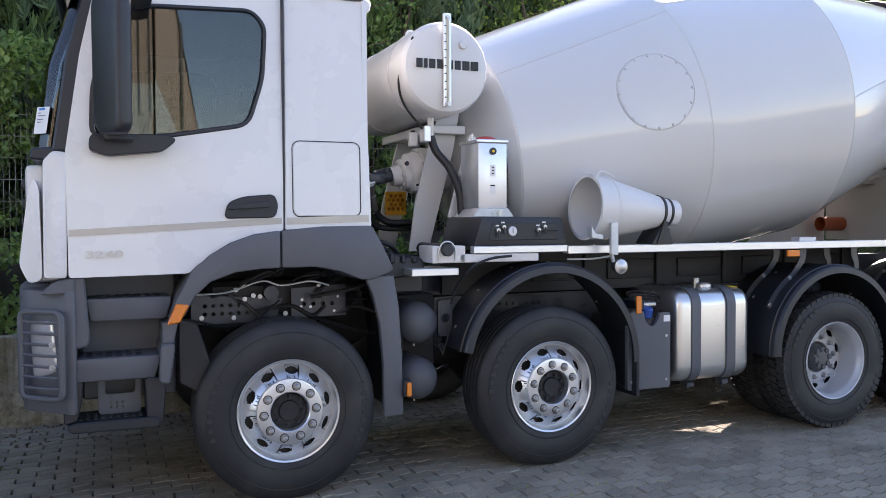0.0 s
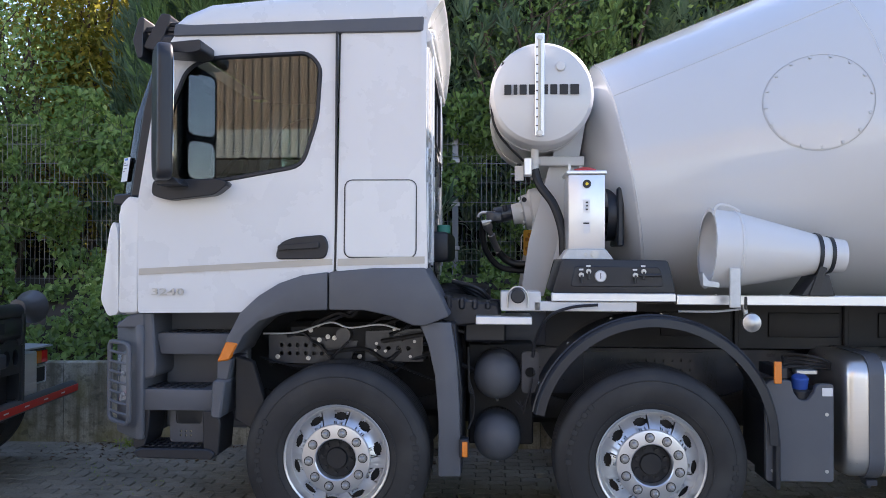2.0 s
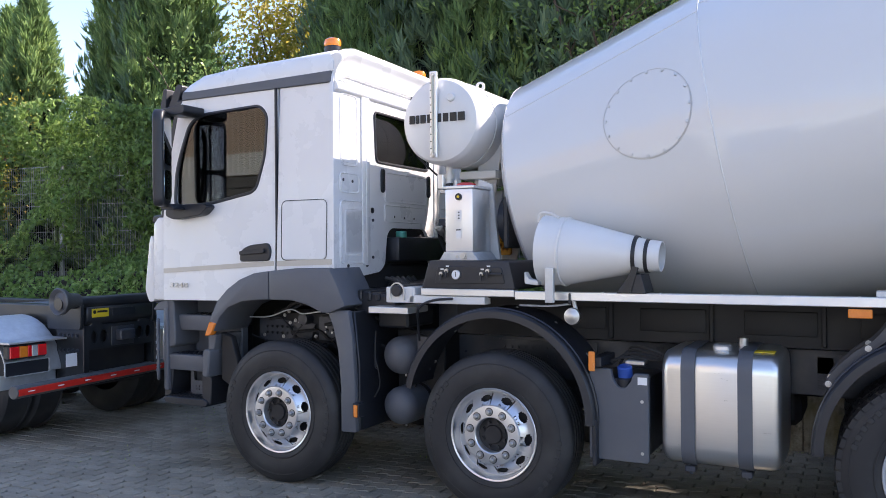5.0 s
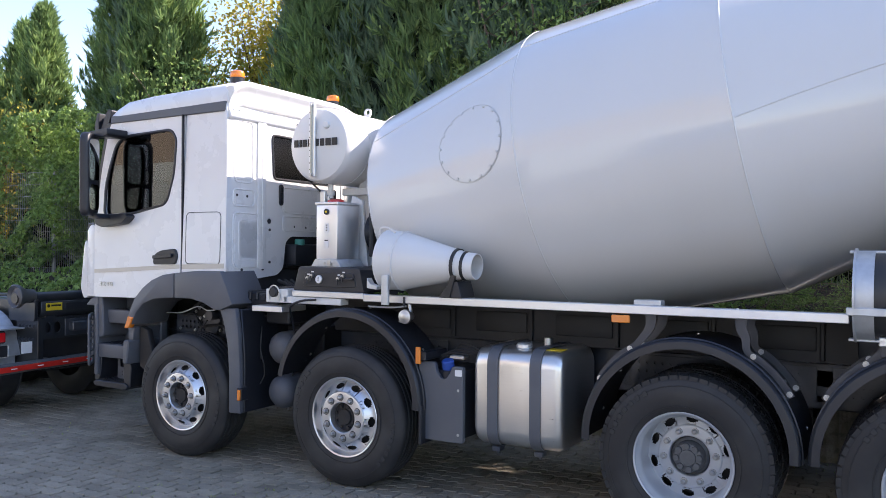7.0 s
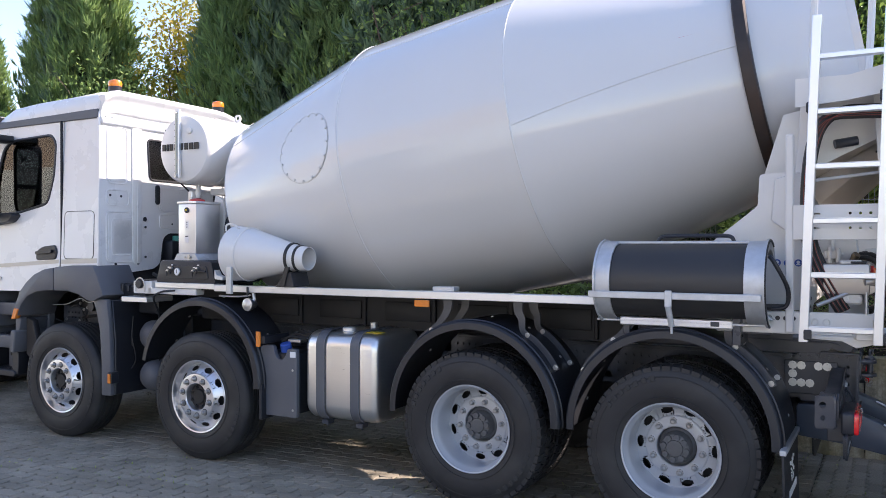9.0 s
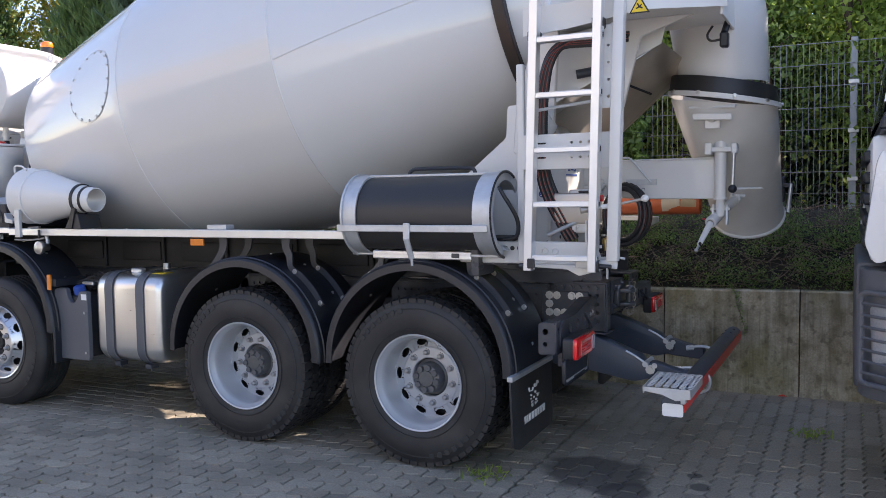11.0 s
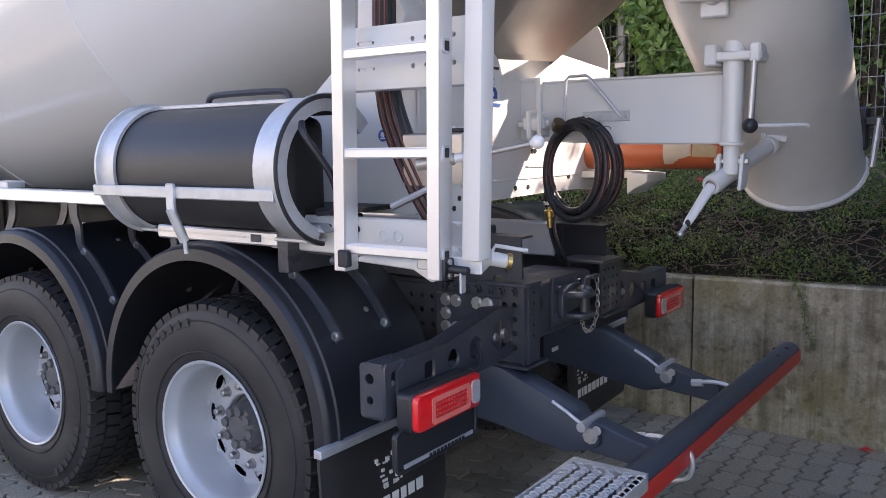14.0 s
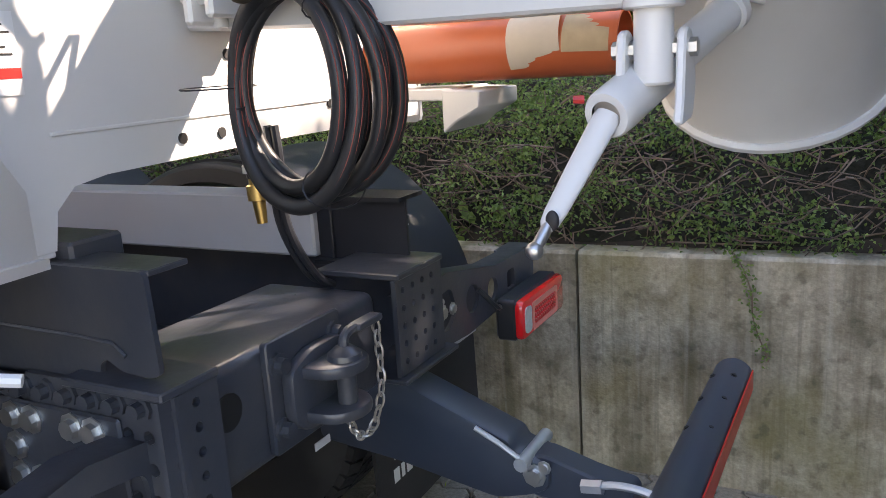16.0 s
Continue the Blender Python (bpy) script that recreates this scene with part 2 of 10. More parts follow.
class Shape:
    """Collects faces in world metres; one Shape becomes one mesh."""

    def __init__(self):
        self.v, self.f = [], []

    def add(self, verts, faces):
        o = len(self.v)
        self.v.extend(tuple(p) for p in verts)
        self.f.extend(tuple(i + o for i in f) for f in faces)
        return self

    def take(self, bm):
        bm.verts.index_update()
        self.add([v.co for v in bm.verts], [[v.index for v in f.verts] for f in bm.faces])
        bm.free()
        return self

    def box(self, x0, x1, y0, y1, z0, z1, b=0.004, seg=1, turn=None):
        bm = bmesh.new()
        bmesh.ops.create_cube(bm, size=1)
        c = Matrix.Translation(((x0 + x1) / 2, (y0 + y1) / 2, (z0 + z1) / 2))
        s = Matrix.Diagonal((abs(x1 - x0), abs(y1 - y0), abs(z1 - z0), 1))
        bm.transform(s)
        b = min(b, 0.45 * min(abs(x1 - x0), abs(y1 - y0), abs(z1 - z0)))
        if b > 0:
            bmesh.ops.bevel(bm, geom=bm.edges[:], offset=b, segments=seg, profile=0.5, affect="EDGES")
        bm.transform(c @ turn if turn else c)
        return self.take(bm)

    def prism(self, poly, a0, a1, plane="xz", b=0.0, seg=1, shear=None):
        """A polygon in one plane, drawn out along the third axis from a0 to a1. shear(p) may move each point."""
        bm = bmesh.new()

        def put(p, a):
            return {"xz": (p[0], a, p[1]), "yz": (a, p[0], p[1]), "xy": (p[0], p[1], a)}[plane]

        lo = [bm.verts.new(put(p, a0)) for p in poly]
        hi = [bm.verts.new(put(p, a1)) for p in poly]
        k = len(poly)
        bm.faces.new(lo)
        bm.faces.new(hi[::-1])
        for i in range(k):
            bm.faces.new((lo[i], hi[i], hi[(i + 1) % k], lo[(i + 1) % k]))
        bmesh.ops.recalc_face_normals(bm, faces=bm.faces[:])
        if b:
            ed = [e for e in bm.edges if len(e.link_faces) == 2 and e.calc_face_angle(0) > 0.6]
            bmesh.ops.bevel(bm, geom=ed, offset=b, segments=seg, profile=0.5, affect="EDGES", clamp_overlap=True)
        if shear:
            for v in bm.verts:
                v.co = shear(v.co)
        return self.take(bm)

    def plate(self, poly, holes, a0, a1, plane="xz", shear=None):
        """A flat plate with holes through it."""
        bm = bmesh.new()

        def put(p, a):
            return {"xz": (p[0], a, p[1]), "yz": (a, p[0], p[1]), "xy": (p[0], p[1], a)}[plane]

        eds = []
        for ring in [poly, *holes]:
            vs = [bm.verts.new(put(p, a0)) for p in ring]
            eds += [bm.edges.new((vs[i], vs[(i + 1) % len(vs)])) for i in range(len(vs))]
        bmesh.ops.triangle_fill(bm, edges=eds, use_beauty=True, use_dissolve=False)
        r = bmesh.ops.extrude_face_region(bm, geom=bm.faces[:])
        d = {"xz": Vector((0, a1 - a0, 0)), "yz": Vector((a1 - a0, 0, 0)), "xy": Vector((0, 0, a1 - a0))}[plane]
        bmesh.ops.translate(bm, vec=d, verts=[g for g in r["geom"] if isinstance(g, bmesh.types.BMVert)])
        bmesh.ops.recalc_face_normals(bm, faces=bm.faces[:])
        if shear:
            for v in bm.verts:
                v.co = shear(v.co)
        return self.take(bm)

    def cyl(self, p0, p1, r0, r1=None, n=16, b=0.0):
        p0, p1 = Vector(p0), Vector(p1)
        r1 = r0 if r1 is None else r1
        length = (p1 - p0).length
        prof = [(0, 0), (0, r0), (length, r1), (length, 0)]
        if b:
            prof = [(0, 0), (0, r0 - b), (b, r0), (length - b, r1), (length, r1 - b), (length, 0)]
        return self.lathe(prof, p0, p1 - p0, n)

    def lathe(self, prof, origin, axis, n=32, a0=0.0, a1=360.0, up=None):
        """Turns (along, radius) points about an axis, wholly or over an arc."""
        origin, axis = Vector(origin), Vector(axis).normalized()
        u = Vector(up) if up else (Vector((0, 0, 1)) if abs(axis.z) < 0.9 else Vector((1, 0, 0)))
        u = (u - axis * u.dot(axis)).normalized()
        w = axis.cross(u)
        full = abs(a1 - a0) >= 359.9
        cnt = n if full else n + 1
        verts, faces = [], []
        for i in range(cnt):
            a = radians(a0 + (a1 - a0) * i / n)
            d = u * math.cos(a) + w * math.sin(a)
            verts += [origin + axis * s + d * r for s, r in prof]
        k = len(prof)
        for i in range(n):
            j = (i + 1) % cnt
            for q in range(k - 1):
                a, b_, c, d_ = i * k + q, i * k + q + 1, j * k + q + 1, j * k + q
                if prof[q][1] < 1e-6:
                    faces.append((a, b_, c))
                elif prof[q + 1][1] < 1e-6:
                    faces.append((a, b_, d_))
                else:
                    faces.append((a, b_, c, d_))
        return self.add(verts, faces)

    def tube(self, pts, r, n=8, closed=False, cap=True):
        pts = [Vector(p) for p in pts]
        k = len(pts)
        verts, faces = [], []
        nrm = None
        for i, p in enumerate(pts):
            if closed:
                t = (pts[(i + 1) % k] - pts[i - 1]).normalized()
            else:
                t = (pts[min(i + 1, k - 1)] - pts[max(i - 1, 0)]).normalized()
            if nrm is None:
                nrm = t.orthogonal().normalized()
            nrm = (nrm - t * nrm.dot(t)).normalized()
            bn = t.cross(nrm)
            verts += [p + (nrm * math.cos(2 * math.pi * j / n) + bn * math.sin(2 * math.pi * j / n)) * r for j in range(n)]
        for i in range(k if closed else k - 1):
            i2 = (i + 1) % k
            for j in range(n):
                j2 = (j + 1) % n
                faces.append((i * n + j, i * n + j2, i2 * n + j2, i2 * n + j))
        if cap and not closed:
            faces.append(tuple(range(n))[::-1])
            faces.append(tuple((k - 1) * n + j for j in range(n)))
        return self.add(verts, faces)

    def ball(self, c, r, n=12, scale=(1, 1, 1)):
        prof = [(-math.cos(math.pi * i / n), math.sin(math.pi * i / n)) for i in range(n + 1)]
        s = Shape().lathe([(a, max(0, b)) for a, b in prof], (0, 0, 0), (0, 0, 1), n * 2)
        return self.add([(c[0] + v[0] * r * scale[0], c[1] + v[1] * r * scale[1], c[2] + v[2] * r * scale[2]) for v in s.v], s.f)

    def bolt(self, p, axis, r=0.012, h=0.01, washer=True):
        p, a = Vector(p), Vector(axis).normalized()
        if not washer:
            return self.cyl(p, p + a * h, r, n=6)
        return self.lathe([(0, 0), (0, r * 1.5), (h * 0.3, r * 1.5), (h * 0.3, r), (h, r * 0.95), (h, 0)], p, a, 8)

    def moved(self, m):
        self.v = [tuple(m @ Vector(p)) for p in self.v]
        return self


def curve(pts, n=8):
    """A smooth line through points."""
    P = [Vector(p) for p in pts]
    P = [2 * P[0] - P[1], *P, 2 * P[-1] - P[-2]]
    out = []
    for i in range(1, len(P) - 2):
        for j in range(n):
            t = j / n
            a, b, c, d = P[i - 1], P[i], P[i + 1], P[i + 2]
            out.append(0.5 * ((2 * b) + (c - a) * t + (2 * a - 5 * b + 4 * c - d) * t * t + (3 * b - a - 3 * c + d) * t ** 3))
    out.append(P[-2])
    return out


def circle2(cx, cy, r, n=14, ry=None):
    return [(cx + r * math.cos(2 * math.pi * i / n), cy + (ry or r) * math.sin(2 * math.pi * i / n)) for i in range(n)]


def round_rect(x0, x1, y0, y1, r, n=5):
    out = []
    for cx, cy, a in ((x1 - r, y1 - r, 0), (x0 + r, y1 - r, 90), (x0 + r, y0 + r, 180), (x1 - r, y0 + r, 270)):
        out += [(cx + r * math.cos(radians(a + 90 * i / n)), cy + r * math.sin(radians(a + 90 * i / n))) for i in range(n + 1)]
    return out


def round_poly(pts, r, n=4):
    """A polygon with its corners rounded."""
    out, k = [], len(pts)
    for i in range(k):
        a, b, c = Vector(pts[i - 1]), Vector(pts[i]), Vector(pts[(i + 1) % k])
        d = min(r, 0.45 * (a - b).length, 0.45 * (c - b).length)
        p, q = b + (a - b).normalized() * d, b + (c - b).normalized() * d
        for j in range(n + 1):
            t = j / n
            out.append(tuple((1 - t) ** 2 * p + 2 * t * (1 - t) * b + t * t * q))
    return out


def mesh_of(name, shape, material, angle=35):
    me = bpy.data.meshes.new(name)
    me.from_pydata(shape.v, [], shape.f)
    me.validate()
    bm = bmesh.new()
    bm.from_mesh(me)
    if len(bm.faces) < 60000:
        bmesh.ops.remove_doubles(bm, verts=bm.verts[:], dist=1e-5)
        bmesh.ops.recalc_face_normals(bm, faces=bm.faces[:])
    bm.to_mesh(me)
    bm.free()
    me.polygons.foreach_set("use_smooth", [True] * len(me.polygons))
    me.set_sharp_from_angle(angle=radians(angle))
    me.materials.append(material)
    return me


SINGLE = {"bolts": "bolt", "name_block": "name_block", "hole_plug": "hole_plug", "lashing_ring": "lashing_ring", "print_block": "print_block", "scale_marks": "scale_mark", "fittings": "fitting", "facade_boards": "facade_board", "slat": "slat", "studs": "stud", "rubber_plug": "rubber_plug", "cross_members": "cross_member", "light_point": "light_point"}


def islands(shape):
    """Splits a Shape into its connected pieces."""
    root = list(range(len(shape.v)))

    def find(i):
        while root[i] != i:
            root[i] = root[root[i]]
            i = root[i]
        return i

    for f in shape.f:
        for k in f[1:]:
            root[find(k)] = find(f[0])
    out = collections.OrderedDict()
    for f in shape.f:
        q = out.setdefault(find(f[0]), ({}, Shape()))
        for k in f:
            if k not in q[0]:
                q[0][k] = len(q[1].v)
                q[1].v.append(shape.v[k])
        q[1].f.append(tuple(q[0][k] for k in f))
    return [q[1] for q in out.values()]


def part(name, shape, material, parent, label="", at=None, angle=35):
    """Links a Shape (or a mesh) as one mesh object under a thing or a part."""
    if name in SINGLE and isinstance(shape, Shape):
        for piece in islands(shape):
            piece_name = SINGLE[name]
            last = part(piece_name + " ", piece, material, parent, label, at, angle)
            last.name = piece_name
        return last
    name = name.strip()
    if WARP[0] and isinstance(shape, Shape):
        shape.v = [tuple(WARP[0](Vector(v))) for v in shape.v]
    me = shape if isinstance(shape, bpy.types.Mesh) else mesh_of(name, shape, material, angle)
    ob = new(name, me)
    ob.parent = parent
    ob.matrix_parent_inverse = PLACE[parent].inverted()
    m = Matrix.Translation(SEAT[0]) @ (at if isinstance(at, Matrix) else Matrix.Translation(at or (0, 0, 0)))
    ob.matrix_basis = m
    PLACE[ob] = m
    if label:
        ob["label"] = label
    return ob


def thing(name, label, category, at=(0, 0, 0), group="", kind=""):
    ob = new(name)
    ob.empty_display_size = 0.3
    ob.location = at
    PLACE[ob] = Matrix.Translation(at)
    return tagged(ob, label, category, group, kind)


def solid(name, shape, material, label, category, group="", kind="", angle=35):
    """A thing that is one mesh."""
    ob = new(name, mesh_of(name, shape, material, angle))
    PLACE[ob] = Matrix.Identity(4)
    return tagged(ob, label, category, group, kind)


def lettering(text, size, m, material, parent, name="lettering", depth=0.002, label=""):
    cu = bpy.data.curves.new(name, "FONT")
    cu.body, cu.size, cu.extrude, cu.align_x, cu.align_y = text, size, depth, "CENTER", "CENTER"
    tmp = bpy.data.objects.new(name, cu)
    scene.collection.objects.link(tmp)
    bpy.context.view_layer.update()
    me = bpy.data.meshes.new_from_object(tmp.evaluated_get(bpy.context.evaluated_depsgraph_get()))
    bpy.data.objects.remove(tmp)
    bpy.data.curves.remove(cu)
    me.name = name
    me.materials.clear()
    me.materials.append(material)
    return part(name, me, material, parent, label, at=m)


FACING = pose(0, 0, 0, 90, 0, 0)      # writing that is read from the -y side


# ---- site: ground, retaining wall, bank, fence, hall behind the camera ----
PAVING = mat("paving_bed", (0.022, 0.023, 0.017), 0.9, var=0.3, scale=5, bump=0.5, bump_scale=90, dirt=(0.05, 0.07, 0.025), dirt_amt=0.4)
ASPHALT = mat("yard_surface", (0.17, 0.165, 0.155), 0.85, var=0.2, scale=3, bump=0.3, bump_scale=60)
SOIL = mat("bank_soil", (0.045, 0.034, 0.024), 0.95, var=0.4, scale=8, bump=0.6, bump_scale=30)


def wall_y(x):
    return 2.60 + 0.0165 * x


def wall_top(x):
    return 0.752 + 0.0137 * x


CONCRETE = mat("weathered_concrete", (0.41, 0.375, 0.295), 0.88, var=0.6, scale=60, bump=0.45, bump_scale=100, objvar=0.12, dirt=(0.10, 0.09, 0.05), dirt_amt=0.75, dirt_scale=9)
_nt = CONCRETE.node_tree
_n, _l = _nt.nodes, _nt.links
_b = _n["Principled BSDF"]
_src = _b.inputs["Base Color"].links[0].from_socket
_tc = _n.new("ShaderNodeNewGeometry")
for _k, (_sc, _st, _lo, _hi, _amt, _colr) in enumerate(((1.0, (9, 2, 0.7), 0.45, 0.68, 0.75, (0.10, 0.085, 0.045)), (1.0, (24, 3, 1.2), 0.58, 0.72, 0.45, (0.50, 0.48, 0.42)), (1.0, (50, 4, 2.0), 0.54, 0.66, 0.4, (0.16, 0.15, 0.11)), (2.6, (1, 1, 0.8), 0.50, 0.66, 0.6, (0.19, 0.165, 0.05)), (17.0, (1, 1, 1), 0.56, 0.66, 0.45, (0.07, 0.065, 0.045)), (7.0, (1, 1, 0.3), 0.60, 0.70, 0.35, (0.52, 0.50, 0.44)))):
    _mp = _n.new("ShaderNodeMapping")
    _mp.inputs["Scale"].default_value = _st
    _l.new(_tc.outputs["Position"], _mp.inputs[0])
    _nz = _n.new("ShaderNodeTexNoise")
    _nz.inputs["Scale"].default_value, _nz.inputs["Detail"].default_value = _sc, 5
    _l.new(_mp.outputs[0], _nz.inputs["Vector"])
    _mr = _n.new("ShaderNodeMapRange")
    _mr.inputs[1].default_value, _mr.inputs[2].default_value, _mr.inputs[4].default_value = _lo, _hi, _amt
    _l.new(_nz.outputs[0], _mr.inputs[0])
    _mx = _n.new("ShaderNodeMix")
    _mx.data_type = "RGBA"
    _mx.inputs[7].default_value = (*_colr, 1)
    _l.new(_mr.outputs[0], _mx.inputs[0])
    _l.new(_src, _mx.inputs[6])
    _src = _mx.outputs[2]
_l.new(_src, _b.inputs["Base Color"])

gs_ = Shape()
gs_.add([(-400, -400, -0.03), (400, -400, -0.03), (400, 2.75, -0.03), (-400, 2.75, -0.03), (400, 400, -0.03), (-400, 400, -0.03)], [(0, 1, 2, 3), (3, 2, 4, 5)])
ground = solid("ground", gs_, PAVING, "dark joint bed under the grey yard paving", "ground", kind="structure")
yard = solid("yard", Shape().box(-90, 90, -60, -3.4, -0.04, 0.0, 0), ASPHALT, "plain grey surface of the yard", "ground", kind="structure")

wall = thing("retaining_wall", "weathered concrete retaining wall with streaks and moss", "wall", at=(0, 2.7, 0), kind="structure")
PITCH = 1.055
k0 = int((-14 - 6.555) / PITCH)
for k in range(k0, 8):
    x0, x1 = 6.555 + PITCH * k + 0.005, 6.555 + PITCH * (k + 1) - 0.005
    s = Shape()
    jit = 0.004 * math.sin(k * 2.3)
    y0, y1 = wall_y(x0) + jit, wall_y(x1) + jit
    za, zb = wall_top(x0), wall_top(x1)
    c = 0.012
    prof = [(0, -0.05), (0, -1.0), (c, 1.0), (0.12 - c, 1.0), (0.12, 1.0 - 0), (0.12, -0.05)]
    vs = []
    for xx, yy, zz in ((x0, y0, za), (x1, y1, zb)):
        vs += [(xx, yy, -0.05), (xx, yy, zz - c), (xx, yy + c, zz), (xx, yy + 0.12 - c, zz), (xx, yy + 0.12, zz - c), (xx, yy + 0.12, -0.05)]
    s.add(vs, [(0, 1, 7, 6), (1, 2, 8, 7), (2, 3, 9, 8), (3, 4, 10, 9), (4, 5, 11, 10), (0, 5, 4, 3, 2, 1), (6, 7, 8, 9, 10, 11)])
    part("concrete_panel", s, CONCRETE, wall)


def bank_z(x, y):
    t = min(1.0, max(0.0, (y - wall_y(x) - 0.1) / 1.15))
    return wall_top(x) - 0.05 + (0.66 if x > 3.5 else 0.75) * t ** 0.8


s = Shape()
gx, gy = np.linspace(-30, 22, 105), np.array([0.11, 0.25, 0.45, 0.7, 0.95, 1.3, 2.0, 4, 9, 30])
for xx in gx:
    for d in gy:
        y = wall_y(xx) + d
        s.v.append((xx, y, bank_z(xx, y) + 0.05 * noise.noise((xx * 2, y * 2, 0))))
ny = len(gy)
for i in range(len(gx) - 1):
    for j in range(ny - 1):
        s.f.append((i * ny + j, (i + 1) * ny + j, (i + 1) * ny + j + 1, i * ny + j + 1))
bank = solid("bank", s, SOIL, "dark soil bank behind the retaining wall", "ground", kind="structure", angle=80)


def fence_y(x):
    return 3.93 + 0.04 * x


FENCE = mat("grey_fence_wire", (0.30, 0.31, 0.32), 0.45, metal=0.5, var=0.1, scale=20)
fence = thing("wire_fence", "grey galvanised double-rod mesh fence with square posts", "fence", at=(0, 3.93, 1.3))
for k in range(-9, 4):
    xp = 7.97 + 2.5 * (k - 0)
    if xp < -15:
        continue
    yp = fence_y(xp)
    zb, zt = bank_z(xp, yp) - 0.1, 3.06 - 0.0 * xp
    part("post", Shape().box(xp - 0.03, xp + 0.03, yp + 0.0, yp + 0.04, zb, zt, 0.004), FENCE, fence)
    for z in (1.75, 2.2, 2.65):
        part("clamp", Shape().box(xp - 0.045, xp + 0.045, yp - 0.018, yp + 0.0, z - 0.02, z + 0.02, 0.004), CHROME, fence)
    s = Shape()
    for i in range(50):
        xx = xp + 0.05 * i + 0.02
        yy = fence_y(xx)
        s.tube([(xx, yy - 0.008, 1.35), (xx, yy - 0.008, 3.03)], 0.0026, 4, cap=False)
    for j in range(9):
        z = 1.42 + 0.2 * j
        for dy in (-0.003, -0.013):
            s.tube([(xp, fence_y(xp) + dy, z), (xp + 2.5, fence_y(xp + 2.5) + dy, z)], 0.0034, 4, cap=False)
    part("mesh_panel", s, FENCE, fence)

# the hall across the yard: ribbed sheet facade in three bands
RIB_G = mat("beige_ribbed_sheet", (0.44, 0.36, 0.27), 0.5, var=0.08, scale=1)
RIB_W = mat("pale_ribbed_sheet", (0.62, 0.66, 0.60), 0.45, var=0.08, scale=1)
RIB_D = mat("dark_board", (0.13, 0.135, 0.12), 0.6, var=0.15, scale=1)
hall = thing("hall", "long metal hall with a beige and pale sheet facade", "building", at=(-10, -20, 0))
HX = -0.4


def skew(p):
    """The hall stands a little askew to the truck."""
    return Vector((p[0] - 0.123 * (p[1] + 9.0), p[1], p[2]))


def askew(s):
    s.v = [tuple(skew(p)) for p in s.v]
    return s


def ribbed(z0, z1, pitch, depth, y0=-60.0, y1=-12.5):
    s = Shape()
    n = int((y1 - y0) / pitch)
    ys = []
    for i in range(n):
        a = y0 + pitch * i
        ys += [(a, 0), (a + pitch * 0.55, 0), (a + pitch * 0.65, depth), (a + pitch * 0.9, depth)]
    vs = [(HX + d, yy, z) for z in (z0, z1) for yy, d in ys]
    m = len(ys)
    return askew(s.add(vs, [(i, i + 1, m + i + 1, m + i) for i in range(m - 1)]))


part("facade_sheet", ribbed(4.5, 8.2, 0.30, 0.03), RIB_G, hall, "beige ribbed upper facade")
part("facade_sheet", ribbed(0.0, 4.5, 0.30, 0.012), RIB_W, hall, "pale lower facade")
part("hall_body", askew(Shape().box(HX - 20, HX - 0.04, -60, -12.56, 0, 8.25, 0.05)), RIB_G, hall)
part("eaves_flashing", askew(Shape().box(HX - 0.1, HX + 0.08, -60, -12.4, 8.17, 8.3, 0.01)), RIB_D, hall)
part("downpipe", askew(Shape().cyl((HX + 0.12, -24.0, 0.1), (HX + 0.12, -24.0, 8.2), 0.06)), RIB_D, hall)


def end_wall(z0, z1, pitch, depth, x0=-24.0, x1=0.02):
    s = Shape()
    n = int((x1 - x0) / pitch)
    xs = []
    for i in range(n):
        a = x1 - pitch * (n - i)
        xs += [(a, 0), (a + pitch * 0.62, 0), (a + pitch * 0.70, depth), (a + pitch * 0.92, depth)]
    vs = [(xx, -12.5 + d, z) for z in (z0, z1) for xx, d in xs]
    m = len(xs)
    return s.add(vs, [(i, i + 1, m + i + 1, m + i) for i in range(m - 1)])


part("facade_sheet", end_wall(4.35, 8.2, 0.20, 0.04), RIB_G, hall, "beige ribbed upper facade")
part("facade_sheet", end_wall(3.75, 4.35, 0.20, 0.04), RIB_W, hall, "pale ribbed band")
for x0, x1 in ((-24.0, -12.0), (-3.2, 0.02)):
    part("facade_sheet", end_wall(0.0, 3.745, 0.60, 0.015, x0, x1), RIB_W, hall, "pale ribbed lower facade")
for i in range(12):
    part("board", Shape().box(-12.0, -3.2, -12.54, -12.48, 0.31 * i, 0.31 * i + 0.29, 0.01), RIB_D, hall, "dark facade board")
blue = mat("container_blue", (0.02, 0.09, 0.26), 0.45, var=0.15, scale=2)
box = thing("container", "dark blue steel container standing in the yard", "container", at=(1.4, -17, 0))
s = Shape()
s.box(0.4, 2.85, -17.0, -13.0, 0.12, 2.75, 0.02)
part("container_body", s, blue, box)
for z in (0.0, 2.70):
    part("rail", Shape().box(0.36, 2.89, -12.98, -12.9, z, z + 0.14, 0.01), blue, box)
for i in range(8):
    part("rib", Shape().box(0.5 + 0.3 * i, 0.65 + 0.3 * i, -12.985, -12.95, 0.15, 2.69, 0.01), blue, box)


# ---- the mixer truck ----
truck = thing("mixer_truck", "white four-axle concrete mixer truck parked on block paving", "truck", at=(2.9, 1.25, 0))
CAB_W = 2.46           # the far side of the cab


def lean(y_in):
    """The cab's flank leans in a little towards the roof."""
    def f(p):
        k = max(0.0, p.z - 1.6) * 0.03
        return Vector((p.x, p.y + (k if p.y < 1.25 else -k), p.z))
    return f


